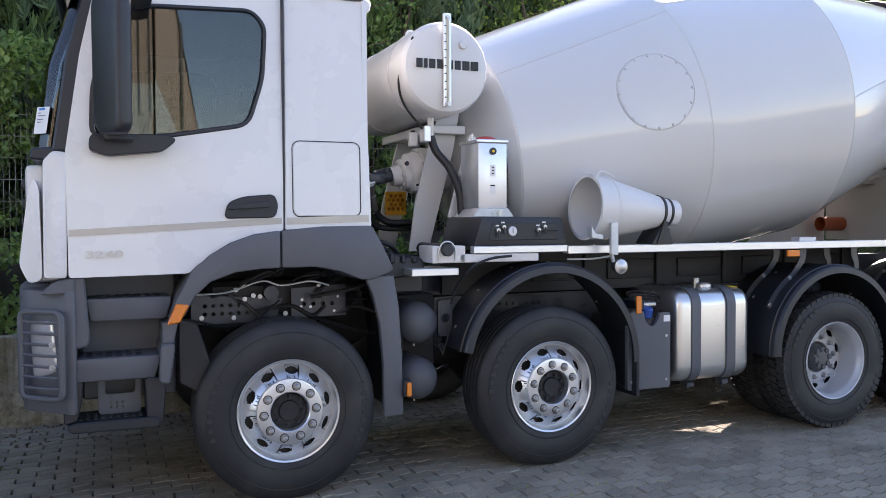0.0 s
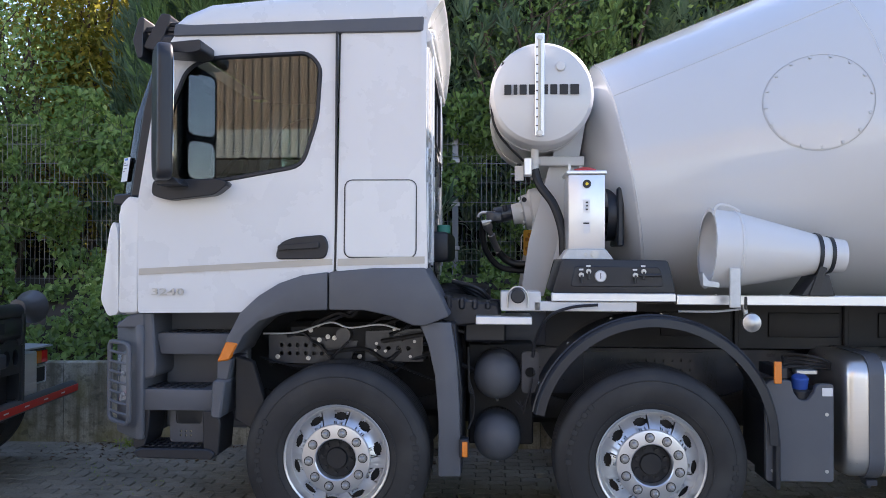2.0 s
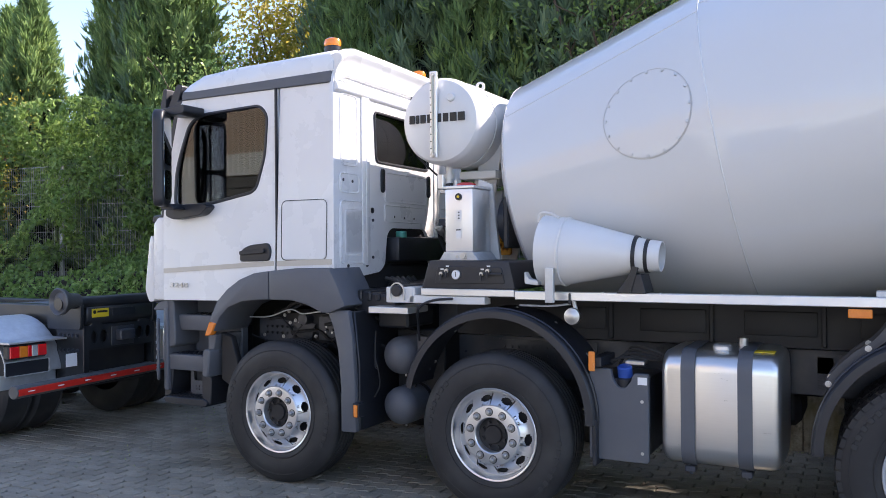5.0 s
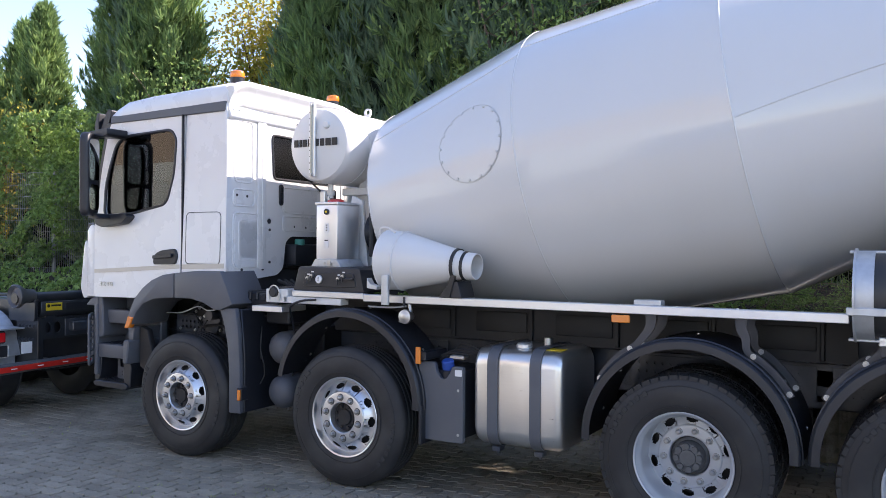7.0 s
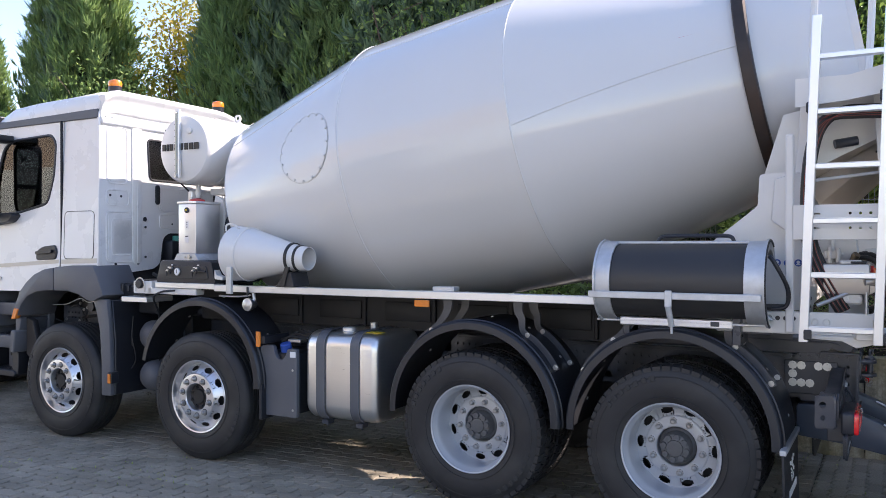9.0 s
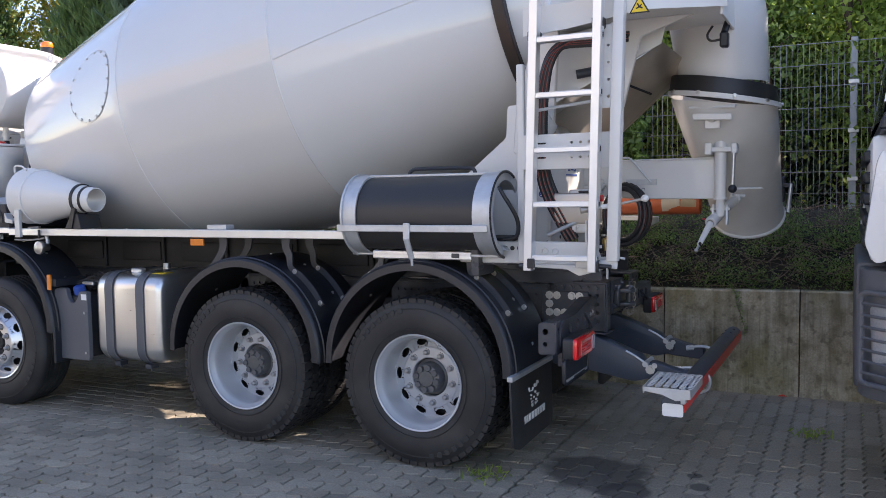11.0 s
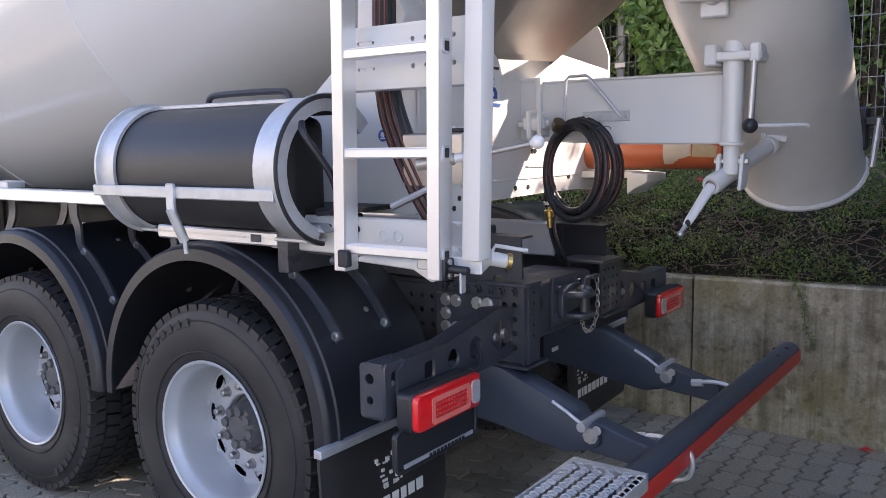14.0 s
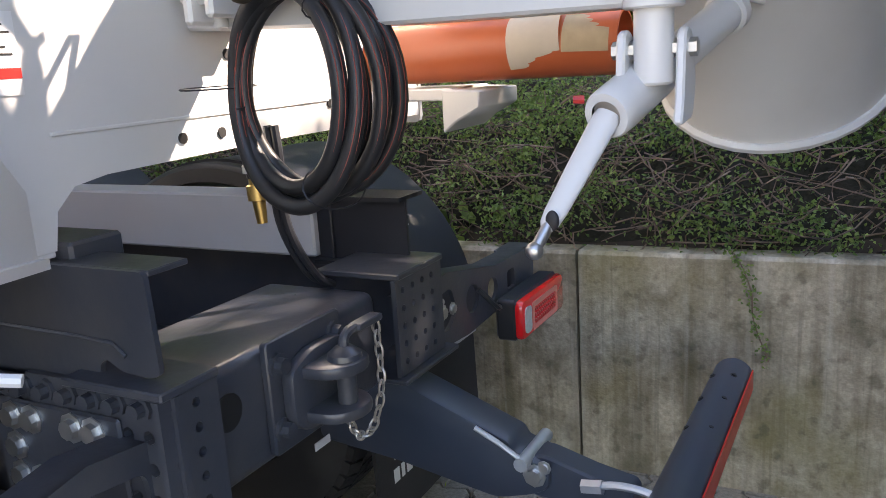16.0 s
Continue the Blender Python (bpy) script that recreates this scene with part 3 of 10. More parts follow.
def tyre_mesh(r, width, tread):
    """A tyre with its axle along y, the outer wall at y = 0; drive tyres carry lugs."""
    s = Shape()
    ri = 0.292
    w = width
    prof = [(0.012, ri), (0.0, ri + 0.018), (-0.004, ri + 0.03), (-0.012, ri + 0.07), (-0.016, ri + 0.11), (-0.012, ri + 0.15), (0.002, r - 0.045), (0.016, r - 0.018), (0.034, r - 0.004)]
    if tread == "rib":
        k = 5
        for i in range(k):
            a = 0.04 + (w - 0.08) * i / k
            b = 0.04 + (w - 0.08) * (i + 1) / k
            prof += [(a + 0.004, r), (b - 0.010, r)]
            if i < k - 1:
                prof += [(b - 0.006, r - 0.013), (b, r - 0.013)]
    else:
        prof += [(0.040, r - 0.022), (w - 0.040, r - 0.022)]
    prof += [(w - 0.034, r - 0.004), (w - 0.002, r - 0.045), (w + 0.012, ri + 0.15), (w + 0.012, ri + 0.07), (w, ri + 0.02), (w - 0.012, ri)]
    s.lathe(prof, (0, 0, 0), (0, 1, 0), 72)
    # raised rings on the side wall
    for q in (ri + 0.045, ri + 0.165):
        s.tube([(q * math.cos(i * math.pi / 36), -0.010 if q < 0.4 else -0.006, q * math.sin(i * math.pi / 36)) for i in range(72)], 0.004, 6, closed=True)
    return mesh_of("tyre", s, RUBBER, 40)


def tread_mesh(r, w):
    """The blocks of a drive tyre's tread."""
    s = Shape()
    n = 54
    for i in range(n):
        for k, (y0, y1, off) in enumerate(((0.006, 0.075, 0), (0.085, 0.152, 0.5), (0.160, w - 0.085, 0), (w - 0.075, w - 0.006, 0.5))):
            a0 = 2 * math.pi * (i + off) / n
            a1 = a0 + 2 * math.pi * 0.80 / n
            v = []
            for rr in (r - 0.034, r + 0.002):
                for yy in (y0, y1):
                    for j, a in enumerate((a0, a1)):
                        skew = 0.012 * (1 if k % 2 else -1) * (1 if yy == y0 else -1)
                        rq = rr - (0.010 if (rr > r and (yy < 0.02 or yy > w - 0.02)) else 0)
                        v.append((rq * math.cos(a + skew), yy, rq * math.sin(a + skew)))
            s.add(v, [(0, 1, 3, 2), (4, 6, 7, 5), (0, 4, 5, 1), (2, 3, 7, 6), (0, 2, 6, 4), (1, 5, 7, 3)])
    return mesh_of("tread", s, RUBBER, 40)


def mark_mesh():
    """One raised character on a tyre wall, as a plain block."""
    return mesh_of("raised_mark", Shape().box(-0.015, 0.015, -0.0165, -0.0105, -0.017, 0.017, 0.002), RUBBER)


def disc_with_holes(y, r_in, r_out, holes, hr, hc, t=0.012, oval=1.0):
    s = Shape()
    hs = []
    for i in range(holes):
        a = 2 * math.pi * (i + 0.5) / holes
        u, w = (math.cos(a), math.sin(a)), (-math.sin(a), math.cos(a))
        hs.append([(hc * u[0] + hr * oval * math.cos(b) * w[0] + hr * math.sin(b) * u[0], hc * u[1] + hr * oval * math.cos(b) * w[1] + hr * math.sin(b) * u[1]) for b in [2 * math.pi * j / 12 for j in range(12)]])
    inner = circle2(0, 0, r_in, 40)
    s.plate(circle2(0, 0, r_out, 60), [inner, *hs], y, y + t, "xz")
    return s


def wheel_meshes(kind):
    out = {}
    if kind == "front":
        s = Shape().lathe([(0.0, 0.302), (-0.004, 0.298), (0.0, 0.288), (0.03, 0.280), (0.062, 0.272), (0.2, 0.272), (0.2, 0.285), (0.3, 0.302)], (0, 0, 0), (0, 1, 0), 64)
        # dish: shoulder with oval hand holes, then the flat bolt ring
        s.lathe([(0.062, 0.272), (0.056, 0.262)], (0, 0, 0), (0, 1, 0), 64)
        d = Shape()
        k = 10
        for i in range(k):
            for j in range(12):
                a0, a1 = 2 * math.pi * (i + j / 12) / k, 2 * math.pi * (i + (j + 1) / 12) / k
                hole = j in (3, 4, 5, 6, 7, 8)
                w_ = {3: 0.010, 4: 0.016, 5: 0.019, 6: 0.019, 7: 0.016, 8: 0.010}.get(j, 0)
                ro, rin = 0.234 + w_, 0.234 - w_
                rows = [(0.262, 0.056), (ro, 0.056 - (0.262 - ro))], [(rin, 0.056 - (0.262 - rin)), (0.196, -0.010)]
                for (ra, ya), (rb, yb) in (rows if hole else ([(0.262, 0.056), (0.196, -0.010)],)):
                    d.add([(ra * math.cos(a0), ya, ra * math.sin(a0)), (ra * math.cos(a1), ya, ra * math.sin(a1)), (rb * math.cos(a1), yb, rb * math.sin(a1)), (rb * math.cos(a0), yb, rb * math.sin(a0))], [(0, 1, 2, 3)])
        s.add(d.v, d.f)
        s.lathe([(-0.010, 0.196), (-0.022, 0.190), (-0.024, 0.182), (-0.024, 0.118), (-0.018, 0.112), (0.03, 0.108)], (0, 0, 0), (0, 1, 0), 64)
        out["rim"] = mesh_of("rim", s, RIM, 30)
        h = Shape().lathe([(0.03, 0.11), (0.022, 0.10), (0.018, 0.062), (0.004, 0.056), (0.002, 0)], (0, 0, 0), (0, 1, 0), 32)
        out["hub"] = mesh_of("hub", h, DARK)
        b = Shape().cyl((0, 0.07, 0), (0, 0.085, 0), 0.272, n=40)
        out["brake_drum"] = mesh_of("brake_drum", b, DARK)
    else:
        s = Shape().lathe([(0.0, 0.302), (-0.006, 0.298), (-0.002, 0.290), (0.016, 0.286), (0.034, 0.274), (0.050, 0.267), (0.075, 0.268), (0.130, 0.266), (0.185, 0.264), (0.204, 0.258)], (0, 0, 0), (0, 1, 0), 64)
        k = 10
        for i in range(k):
            for j in range(12):
                a0, a1 = 2 * math.pi * (i + j / 12) / k, 2 * math.pi * (i + (j + 1) / 12) / k
                w_ = {3: 0.012, 4: 0.019, 5: 0.022, 6: 0.022, 7: 0.019, 8: 0.012}.get(j, 0)

                def cone_y(r):
                    return 0.204 - (0.258 - r) * 0.30

                ro, rin = 0.230 + w_, 0.230 - w_
                rows = [(0.258, ro), (rin, 0.196)] if w_ else [(0.258, 0.196)]
                for ra, rb in rows:
                    s.add([(ra * math.cos(a0), cone_y(ra), ra * math.sin(a0)), (ra * math.cos(a1), cone_y(ra), ra * math.sin(a1)), (rb * math.cos(a1), cone_y(rb), rb * math.sin(a1)), (rb * math.cos(a0), cone_y(rb), rb * math.sin(a0))], [(0, 1, 2, 3)])
        s.lathe([(0.1854, 0.196), (0.180, 0.190), (0.178, 0.184), (0.178, 0.128), (0.183, 0.122), (0.24, 0.120)], (0, 0, 0), (0, 1, 0), 64)
        out["rim"] = mesh_of("rim", s, SILVERPAINT, 30)
        h = Shape().lathe([(0.24, 0.122), (0.205, 0.114), (0.195, 0.098), (0.150, 0.092), (0.135, 0.084), (0.128, 0.052), (0.122, 0.048), (0.120, 0)], (0, 0, 0), (0, 1, 0), 32)
        out["hub"] = mesh_of("hub", h, mat("grey_hub", (0.12, 0.124, 0.13), 0.45, metal=0.3, var=0.35, scale=20))
        b = Shape().cyl((0, 0.265, 0), (0, 0.28, 0), 0.25, n=40)
        out["brake_drum"] = mesh_of("brake_drum", b, DARK)
    return out


TYRE_F, TYRE_R = tyre_mesh(0.527, 0.31, "rib"), tyre_mesh(0.527, 0.30, "lug")
TREAD = tread_mesh(0.527, 0.30)
MARK = mark_mesh()
NUT = mesh_of("wheel_nut", Shape().lathe([(0, 0), (0, 0.023), (-0.007, 0.022), (-0.007, 0.0165), (-0.03, 0.0145), (-0.034, 0.009), (-0.034, 0)], (0, 0, 0), (0, 1, 0), 10), mat("nut_steel", (0.42, 0.42, 0.42), 0.35, metal=0.9, var=0.15, scale=30))
NUTRING = mesh_of("nut_recess", Shape().lathe([(-0.0005, 0.027), (-0.0015, 0.027), (-0.0015, 0.018)], (0, 0, 0), (0, 1, 0), 16), DARK)
BOSS = {"front": mesh_of("hub_boss", Shape().bolt((0, 0, 0), (0, -1, 0), 0.012, 0.018), DARK), "rear": mesh_of("hub_boss", Shape().cyl((0, 0.134, 0), (0, 0.116, 0), 0.022, 0.018, n=12), mat("hub_boss_grey", (0.10, 0.103, 0.108), 0.5, var=0.3, scale=20))}
WHEELS = {k: wheel_meshes(k) for k in ("front", "rear")}


def wheel(owner, x, y, kind, far=False, spin=0.0):
    """One wheel, its outer face at y; a far one is turned about."""
    m = pose(x, y, 0.522, 0, spin, 0) if not far else pose(x, y, 0.522, 0, spin, 180)
    w = part("wheel", TYRE_F if kind == "front" else TYRE_R, RUBBER, owner, "black tyre on polished aluminium rim" if kind == "front" else "black drive tyre on silver steel rim", at=m)
    for k, me in WHEELS[kind].items():
        part(k, me, None, w, at=m)
    if not far:
        for c in (90, 270):
            for i in range(7):
                part("raised_mark", MARK, RUBBER, w, at=m @ pose(0, 0, 0, 0, c - 21 + 7 * i, 0) @ pose(0, 0, 0.452))
        for i in range(8):
            part("hub_boss", BOSS[kind], None, w, at=m @ pose(0, 0, 0, 0, 45 * i, 0) @ pose(0, 0.021 if kind == "front" else 0.0, 0.082 if kind == "front" else 0.070))
        for i in range(10):
            nr, ny = (0.152, -0.024) if kind == "front" else (0.160, 0.178)
            m3 = m @ pose(0, 0, 0, 0, 36 * i + 9, 0) @ pose(0, ny, nr)
            part("wheel_nut", NUT, None, w, at=m3)
            if kind == "front":
                part("nut_recess", NUTRING, None, w, at=m3)
    if kind == "rear":
        m2 = m @ pose(0, 0.33, 0)
        tagged(part("tread", TREAD, RUBBER, w, at=m), kind="stuff")
        it = part("inner_tyre", TYRE_R, RUBBER, w, at=m2)
        tagged(part("tread", TREAD, RUBBER, it, at=m2), kind="stuff")
    return w


AXLES = (0.0, 1.738, 4.25, 5.60)
for i, ax in enumerate(AXLES):
    kind = "front" if i < 2 else "rear"
    wheel(truck, ax, 0.012, kind, spin=17 * i + 5)
    wheel(truck, ax, 2.488, kind, far=True, spin=31 * i)
for ax in AXLES:
    s = Shape().cyl((ax, 0.25, 0.52), (ax, 2.25, 0.52), 0.075, n=16)
    s.ball((ax, 1.25, 0.52), 0.2, 8, (1, 0.9, 1))
    part("axle", s, DARK, truck)

# frame rails and what hangs between them
for y0, sgn in ((0.80, 1), (1.70, -1)):
    s = Shape()
    s.prism([(-1.0, 0.78), (6.45, 0.78), (6.45, 1.07), (-1.0, 1.07)], y0, y0 + 0.01 * sgn, "xz")
    for z in (0.78, 1.06):
        s.box(-1.0, 6.45, min(y0, y0 + 0.07 * sgn), max(y0, y0 + 0.07 * sgn), z, z + 0.01, 0)
    part("frame_rail", s, CHASSIS, truck, "dark grey steel frame rail")
    s = Shape()
    ya, yb = (0.78, 0.89) if y0 < 1 else (1.545, 1.655)
    s.box(0.95, 6.35 if y0 < 1 else 6.262, ya, yb, 1.085, 1.30 if y0 < 1 else 1.242, 0.006)
    part("sub_frame", s, CHASSIS if y0 < 1 else GREYPRIMER, truck)
s = Shape()
for x in (0.7, 2.2, 3.0, 3.6, 4.9):
    s.box(x, x + 0.1, 0.8, 1.7, 0.82, 1.03, 0.004)
part("cross_members", s, DARK, truck)
s = Shape()
s.box(-0.9, 0.75, 0.75, 1.75, 0.62, 1.42, 0.05)
s.box(-0.4, 0.3, 0.45, 0.8, 0.95, 1.25, 0.03)
s.box(0.6, 3.5, 0.95, 1.55, 0.55, 0.95, 0.04)
part("engine_block", s, DARK, truck)
# long dark skirt under the deck
s = Shape()
s.prism(round_poly([(1.2, 1.10), (5.15, 1.10), (5.15, 1.385), (1.2, 1.385)], 0.01, 2), 0.60, 0.64, "xz")
for x in (1.9, 2.55, 3.2, 3.85, 4.5):
    s.box(x, x + 0.42, 0.585, 0.602, 1.17, 1.32, 0.012, 2)
    s.box(x + 0.44, x + 0.47, 0.575, 0.602, 1.11, 1.38, 0.006)
part("side_panel", s, DARK, truck, "black sheet panel under the deck")
# perforated plates on the rails
for x0, x1 in ((1.45, 2.2), (3.7, 4.9), (5.0, 6.3)):
    hs = [circle2(x0 + 0.06 + 0.055 * i, z, 0.011, 8) for i in range(int((x1 - x0 - 0.08) / 0.055)) for z in (0.88, 0.94, 1.0)]
    part("perforated_plate", Shape().plate([(x0, 0.84), (x1, 0.84), (x1, 1.05), (x0, 1.05)], hs, 0.775, 0.785, "xz"), CHASSIS, truck)

# hoses, brackets and rods in the front wheel bay
rng = random.Random(5)
for k in range(22):
    a = Vector((rng.uniform(-0.55, 0.5), rng.uniform(0.32, 0.5), rng.uniform(0.95, 1.28)))
    pts = [a]
    for j in range(4):
        pts.append(pts[-1] + Vector((rng.uniform(0.05, 0.22), rng.uniform(-0.04, 0.05), rng.uniform(-0.08, 0.08))))
    part("hose", Shape().tube(curve(pts, 5), rng.choice((0.007, 0.010, 0.014)), 6), rng.choice((DARK, HOSE, BLACKPL, CHASSIS)), truck)
part("brake_line", Shape().tube(curve([(-0.5, 0.3, 1.19), (-0.3, 0.3, 1.2), (-0.1, 0.3, 1.26), (0.02, 0.3, 1.23), (0.2, 0.3, 1.25), (0.32, 0.32, 1.22)], 6), 0.006, 6), ALU, truck)
s = Shape()
hs = [circle2(-0.42 + 0.05 * i, 1.06 + 0.05 * j, 0.013, 8) for i in range(6) for j in range(2)]
s.plate([(-0.5, 1.0), (0.0, 1.0), (0.05, 1.14), (-0.5, 1.18)], hs, 0.42, 0.43, "xz")
s.plate([(0.1, 1.02), (0.45, 1.02), (0.45, 1.22), (0.1, 1.2)], [circle2(0.18 + 0.06 * i, 1.1, 0.015, 8) for i in range(4)], 0.40, 0.41, "xz")
s.cyl((-0.03, 0.36, 1.18), (-0.03, 0.5, 1.18), 0.045, n=14)
s.cyl((0.3, 0.36, 1.16), (0.3, 0.5, 1.16), 0.03, n=12)
part("valve_bracket", s, CHASSIS, truck)
s = Shape()
for i in range(14):
    s.bolt((rng.uniform(-0.45, 0.45), 0.41, rng.uniform(1.02, 1.24)), (0, -1, 0), 0.010, 0.012)
part("fittings", s, CHROME, truck)
# leaf springs
for ax in (0.0, 1.738):
    s = Shape()
    for k in range(3):
        s.tube([(ax + q, 0.62, 0.66 + 0.14 * (q / 0.7) ** 2 + 0.02 * k) for q in np.linspace(-0.7 + 0.15 * (2 - k), 0.7 - 0.15 * (2 - k), 11)], 0.022, 4)
    part("leaf_spring", s, DARK, truck)

# ---- cab ----


def narrow(p):
    """The cab is narrower than the chassis, and its rear wall stands a little askew."""
    y = p.y if p.y < 0.3 else 0.3 + (p.y - 0.3) * 0.89
    return Vector((p.x - (0.030 * max(0.0, y - 0.5) if p.x > 0.38 else 0.0), y, p.z))


WARP[0] = narrow
WIN = [(-1.03, 2.065), (-1.02, 2.34), (-0.975, 2.50), (-0.885, 2.73), (-0.75, 2.79), (-0.18, 2.812), (-0.108, 2.73), (-0.126, 2.43), (-0.21, 2.165), (-0.645, 2.088)]
SIDE = [(-1.15, 1.327), (-1.155, 1.985), (-1.08, 2.50), (-0.985, 2.93), (0.475, 2.93), (0.505, 1.58), (-0.047, 1.566), (-0.326, 1.50), (-0.50, 1.38), (-0.545, 1.335)]
# the shell behind the door: inner lining, floor, far side
s = Shape()
s.plate([(x, z) for x, z in SIDE], [[(x, z) for x, z in WIN]], CAB_W + 0.02, CAB_W - 0.02, "xz", shear=lean(0))
cabbody = part("cab", s, WHITE, truck, "white painted steel truck cab")
s = Shape()
s.box(-1.1, 0.46, 0.07, 2.42, 1.40, 1.60, 0.02)
s.box(0.40, 0.47, 0.1, 2.4, 1.6, 2.38, 0.01)
part("cab_lining", s, SEATCLOTH, cabbody)
# door: skin with the window opening
door_pts = [(-1.15, 1.327), (-1.157, 1.985), (-1.08, 2.50), (-1.0, 2.86), (-0.96, 2.925), (-0.008, 2.925), (-0.022, 1.567), (-0.326, 1.50), (-0.50, 1.38), (-0.545, 1.335)]
winh = round_poly(WIN, 0.07, 4)
door = part("door", Shape().plate(round_poly(door_pts, 0.015, 2), [winh], 0.02, 0.055, "xz", shear=lean(0)), WHITE, cabbody, "white driver's door with a beige stripe")
rim_pts = [(Vector((x, 0, z))) for x, z in winh]
part("window_seal", Shape().tube([lean(0)(Vector((p.x, 0.022, p.z))) for p in rim_pts], 0.013, 6, closed=True), BLACKPL, door)
gl = Shape().plate(winh, [], 0.062, 0.066, "xz")
part("window_pane", gl, GLASS, door, "tinted side window")
gl = Shape().plate(winh, [], CAB_W - 0.002, CAB_W + 0.002, "xz", shear=lean(0))
part("window_pane", gl, GLASS, cabbody)
# stripe and badge on the door
part("stripe", Shape().prism([(-1.145, 1.545), (-1.145, 1.580), (-0.03, 1.640), (-0.03, 1.605)], 0.0175, 0.021, "xz", shear=lean(0)), BEIGE, door)
part("stripe", Shape().prism([(0.0, 1.60), (0.0, 1.64), (0.49, 1.655), (0.49, 1.615)], 0.0175, 0.021, "xz", shear=lean(0)), BEIGE, cabbody)
lettering("3240", 0.078, pose(-0.975, 0.012, 1.447, 90, 0, 0) @ Matrix.Diagonal((1.25, 0.72, 1, 1)), CHROME, door, "badge", 0.004, "raised chrome number badge")
# door handle in its recess
s = Shape().prism(round_poly([(-0.355, 1.635), (-0.335, 1.725), (-0.25, 1.76), (-0.075, 1.775), (-0.05, 1.72), (-0.065, 1.64)], 0.035, 4), 0.006, 0.035, "xz", b=0.006)
hd = part("door_handle", s, BLACKPL, door, "black plastic door handle recess")
s = Shape().prism(round_poly([(-0.335, 1.685), (-0.335, 1.715), (-0.10, 1.735), (-0.10, 1.70)], 0.012, 3), -0.014, 0.004, "xz", b=0.005)
part("grip", s, BLACKPL, hd)
# rear quarter panel with the flap
quarter = [(0.004, 2.925), (0.475, 2.925), (0.508, 1.585), (-0.010, 1.568)]
part("quarter_panel", Shape().prism(round_poly(quarter, 0.012, 2), 0.022, 0.055, "xz", b=0.004, shear=lean(0)), WHITE, cabbody)
flap = round_rect(0.04, 0.438, 1.65, 2.08, 0.04, 4)
fl = part("storage_flap", Shape().prism(flap, 0.018, 0.03, "xz", b=0.003, shear=lean(0)), WHITE, cabbody)
part("flap_gap", Shape().tube([lean(0)(Vector((x, 0.022, z))) for x, z in round_rect(0.036, 0.442, 1.646, 2.084, 0.042, 4)], 0.0035, 4, closed=True), BLACKPL, fl)
part("door_gap", Shape().box(-0.019, -0.008, 0.028, 0.05, 1.568, 2.925, 0), BLACKPL, cabbody)
# roof and the dark band under it
roof_prof = [(-0.955, 2.985), (-0.90, 3.05), (-0.75, 3.108), (-0.40, 3.135), (0.10, 3.15), (0.46, 3.165), (0.495, 3.12), (0.495, 3.005), (-0.86, 2.978)]
s = Shape()
bm = bmesh.new()
rows = []
for y, dz, dx in ((0.05, -0.05, 0.015), (0.075, -0.012, 0.005), (0.14, 0.006, 0), (0.5, 0.03, -0.02), (1.25, 0.04, -0.04), (1.8, 0.02, -0.02), (2.1, -0.02, 0), (2.3, -0.08, 0), (2.40, -0.13, 0.005), (2.45, -0.18, 0.015)):
    row = []
    for x, z in roof_prof:
        top = 1.0 if z > 3.03 else 0.0
        row.append(bm.verts.new((x + (dx if x < -0.5 else 0), y, max(2.985 if z > 2.99 else z, z + dz * top))))
    rows.append(row)
k = len(roof_prof)
for a, b in zip(rows, rows[1:]):
    for i in range(k):
        bm.faces.new((a[i], a[(i + 1) % k], b[(i + 1) % k], b[i]))
bm.faces.new(rows[0])
bm.faces.new(rows[-1][::-1])
s.take(bm)
part("roof", s, WHITE, cabbody, angle=50)
band = [(-0.965, 2.915), (-0.955, 2.985), (-0.87, 2.978), (0.478, 3.008), (0.478, 2.925)]
part("roof_band", Shape().prism(band, 0.045, 2.45, "xz", b=0.006), PLASTIC, cabbody, "dark grey trim band under the roof")
# rear wall with window and the arched cut over the chassis
rw = [(0.04, 1.56), (0.05, 3.0), (2.15, 3.0), (2.33, 2.95), (2.43, 2.82), (2.46, 2.5), (2.46, 1.56), (2.30, 1.50), (1.80, 1.545), (1.70, 1.60), (1.66, 1.84), (1.58, 1.89), (0.93, 1.89), (0.85, 1.84), (0.81, 1.60), (0.72, 1.545), (0.2, 1.50)]
rwin = round_poly([(0.66, 2.40), (0.63, 2.785), (1.70, 2.785), (1.67, 2.40)], 0.05, 4)
rear = part("rear_wall", Shape().plate(round_poly(rw, 0.04, 3), [rwin], 0.465, 0.495, "yz"), WHITE, cabbody, "pressed white steel rear wall of the cab")
part("rear_window", Shape().plate(rwin, [], 0.478, 0.482, "yz"), GLASS, rear, "dark tinted rear window")
part("window_seal", Shape().tube([(0.497, y, z) for y, z in rwin], 0.011, 6, closed=True), BLACKPL, rear)
# pressings: raised frames, swages, roof ledge
for y0, y1, z0, z1, r in ((0.13, 0.36, 2.34, 2.86, 0.05), (0.12, 0.52, 1.62, 2.08, 0.05), (0.18, 0.44, 1.68, 2.02, 0.04), (0.80, 1.62, 2.10, 2.33, 0.05), (2.04, 2.33, 2.34, 2.80, 0.05), (1.92, 2.36, 1.62, 2.08, 0.05), (0.12, 0.38, 2.14, 2.28, 0.04), (0.80, 1.62, 1.94, 2.07, 0.03)):
    frame_ = round_rect(y0, y1, z0, z1, r, 5)
    part("pressing", Shape().plate(round_rect(y0 + 0.02, y1 - 0.02, z0 + 0.02, z1 - 0.02, max(0.01, r - 0.02), 4), [], 0.493, 0.499, "yz"), WHITE, rear)
    part("pressing", Shape().tube([(0.4955, y, z) for y, z in frame_], 0.006, 8, closed=True), WHITE, rear)
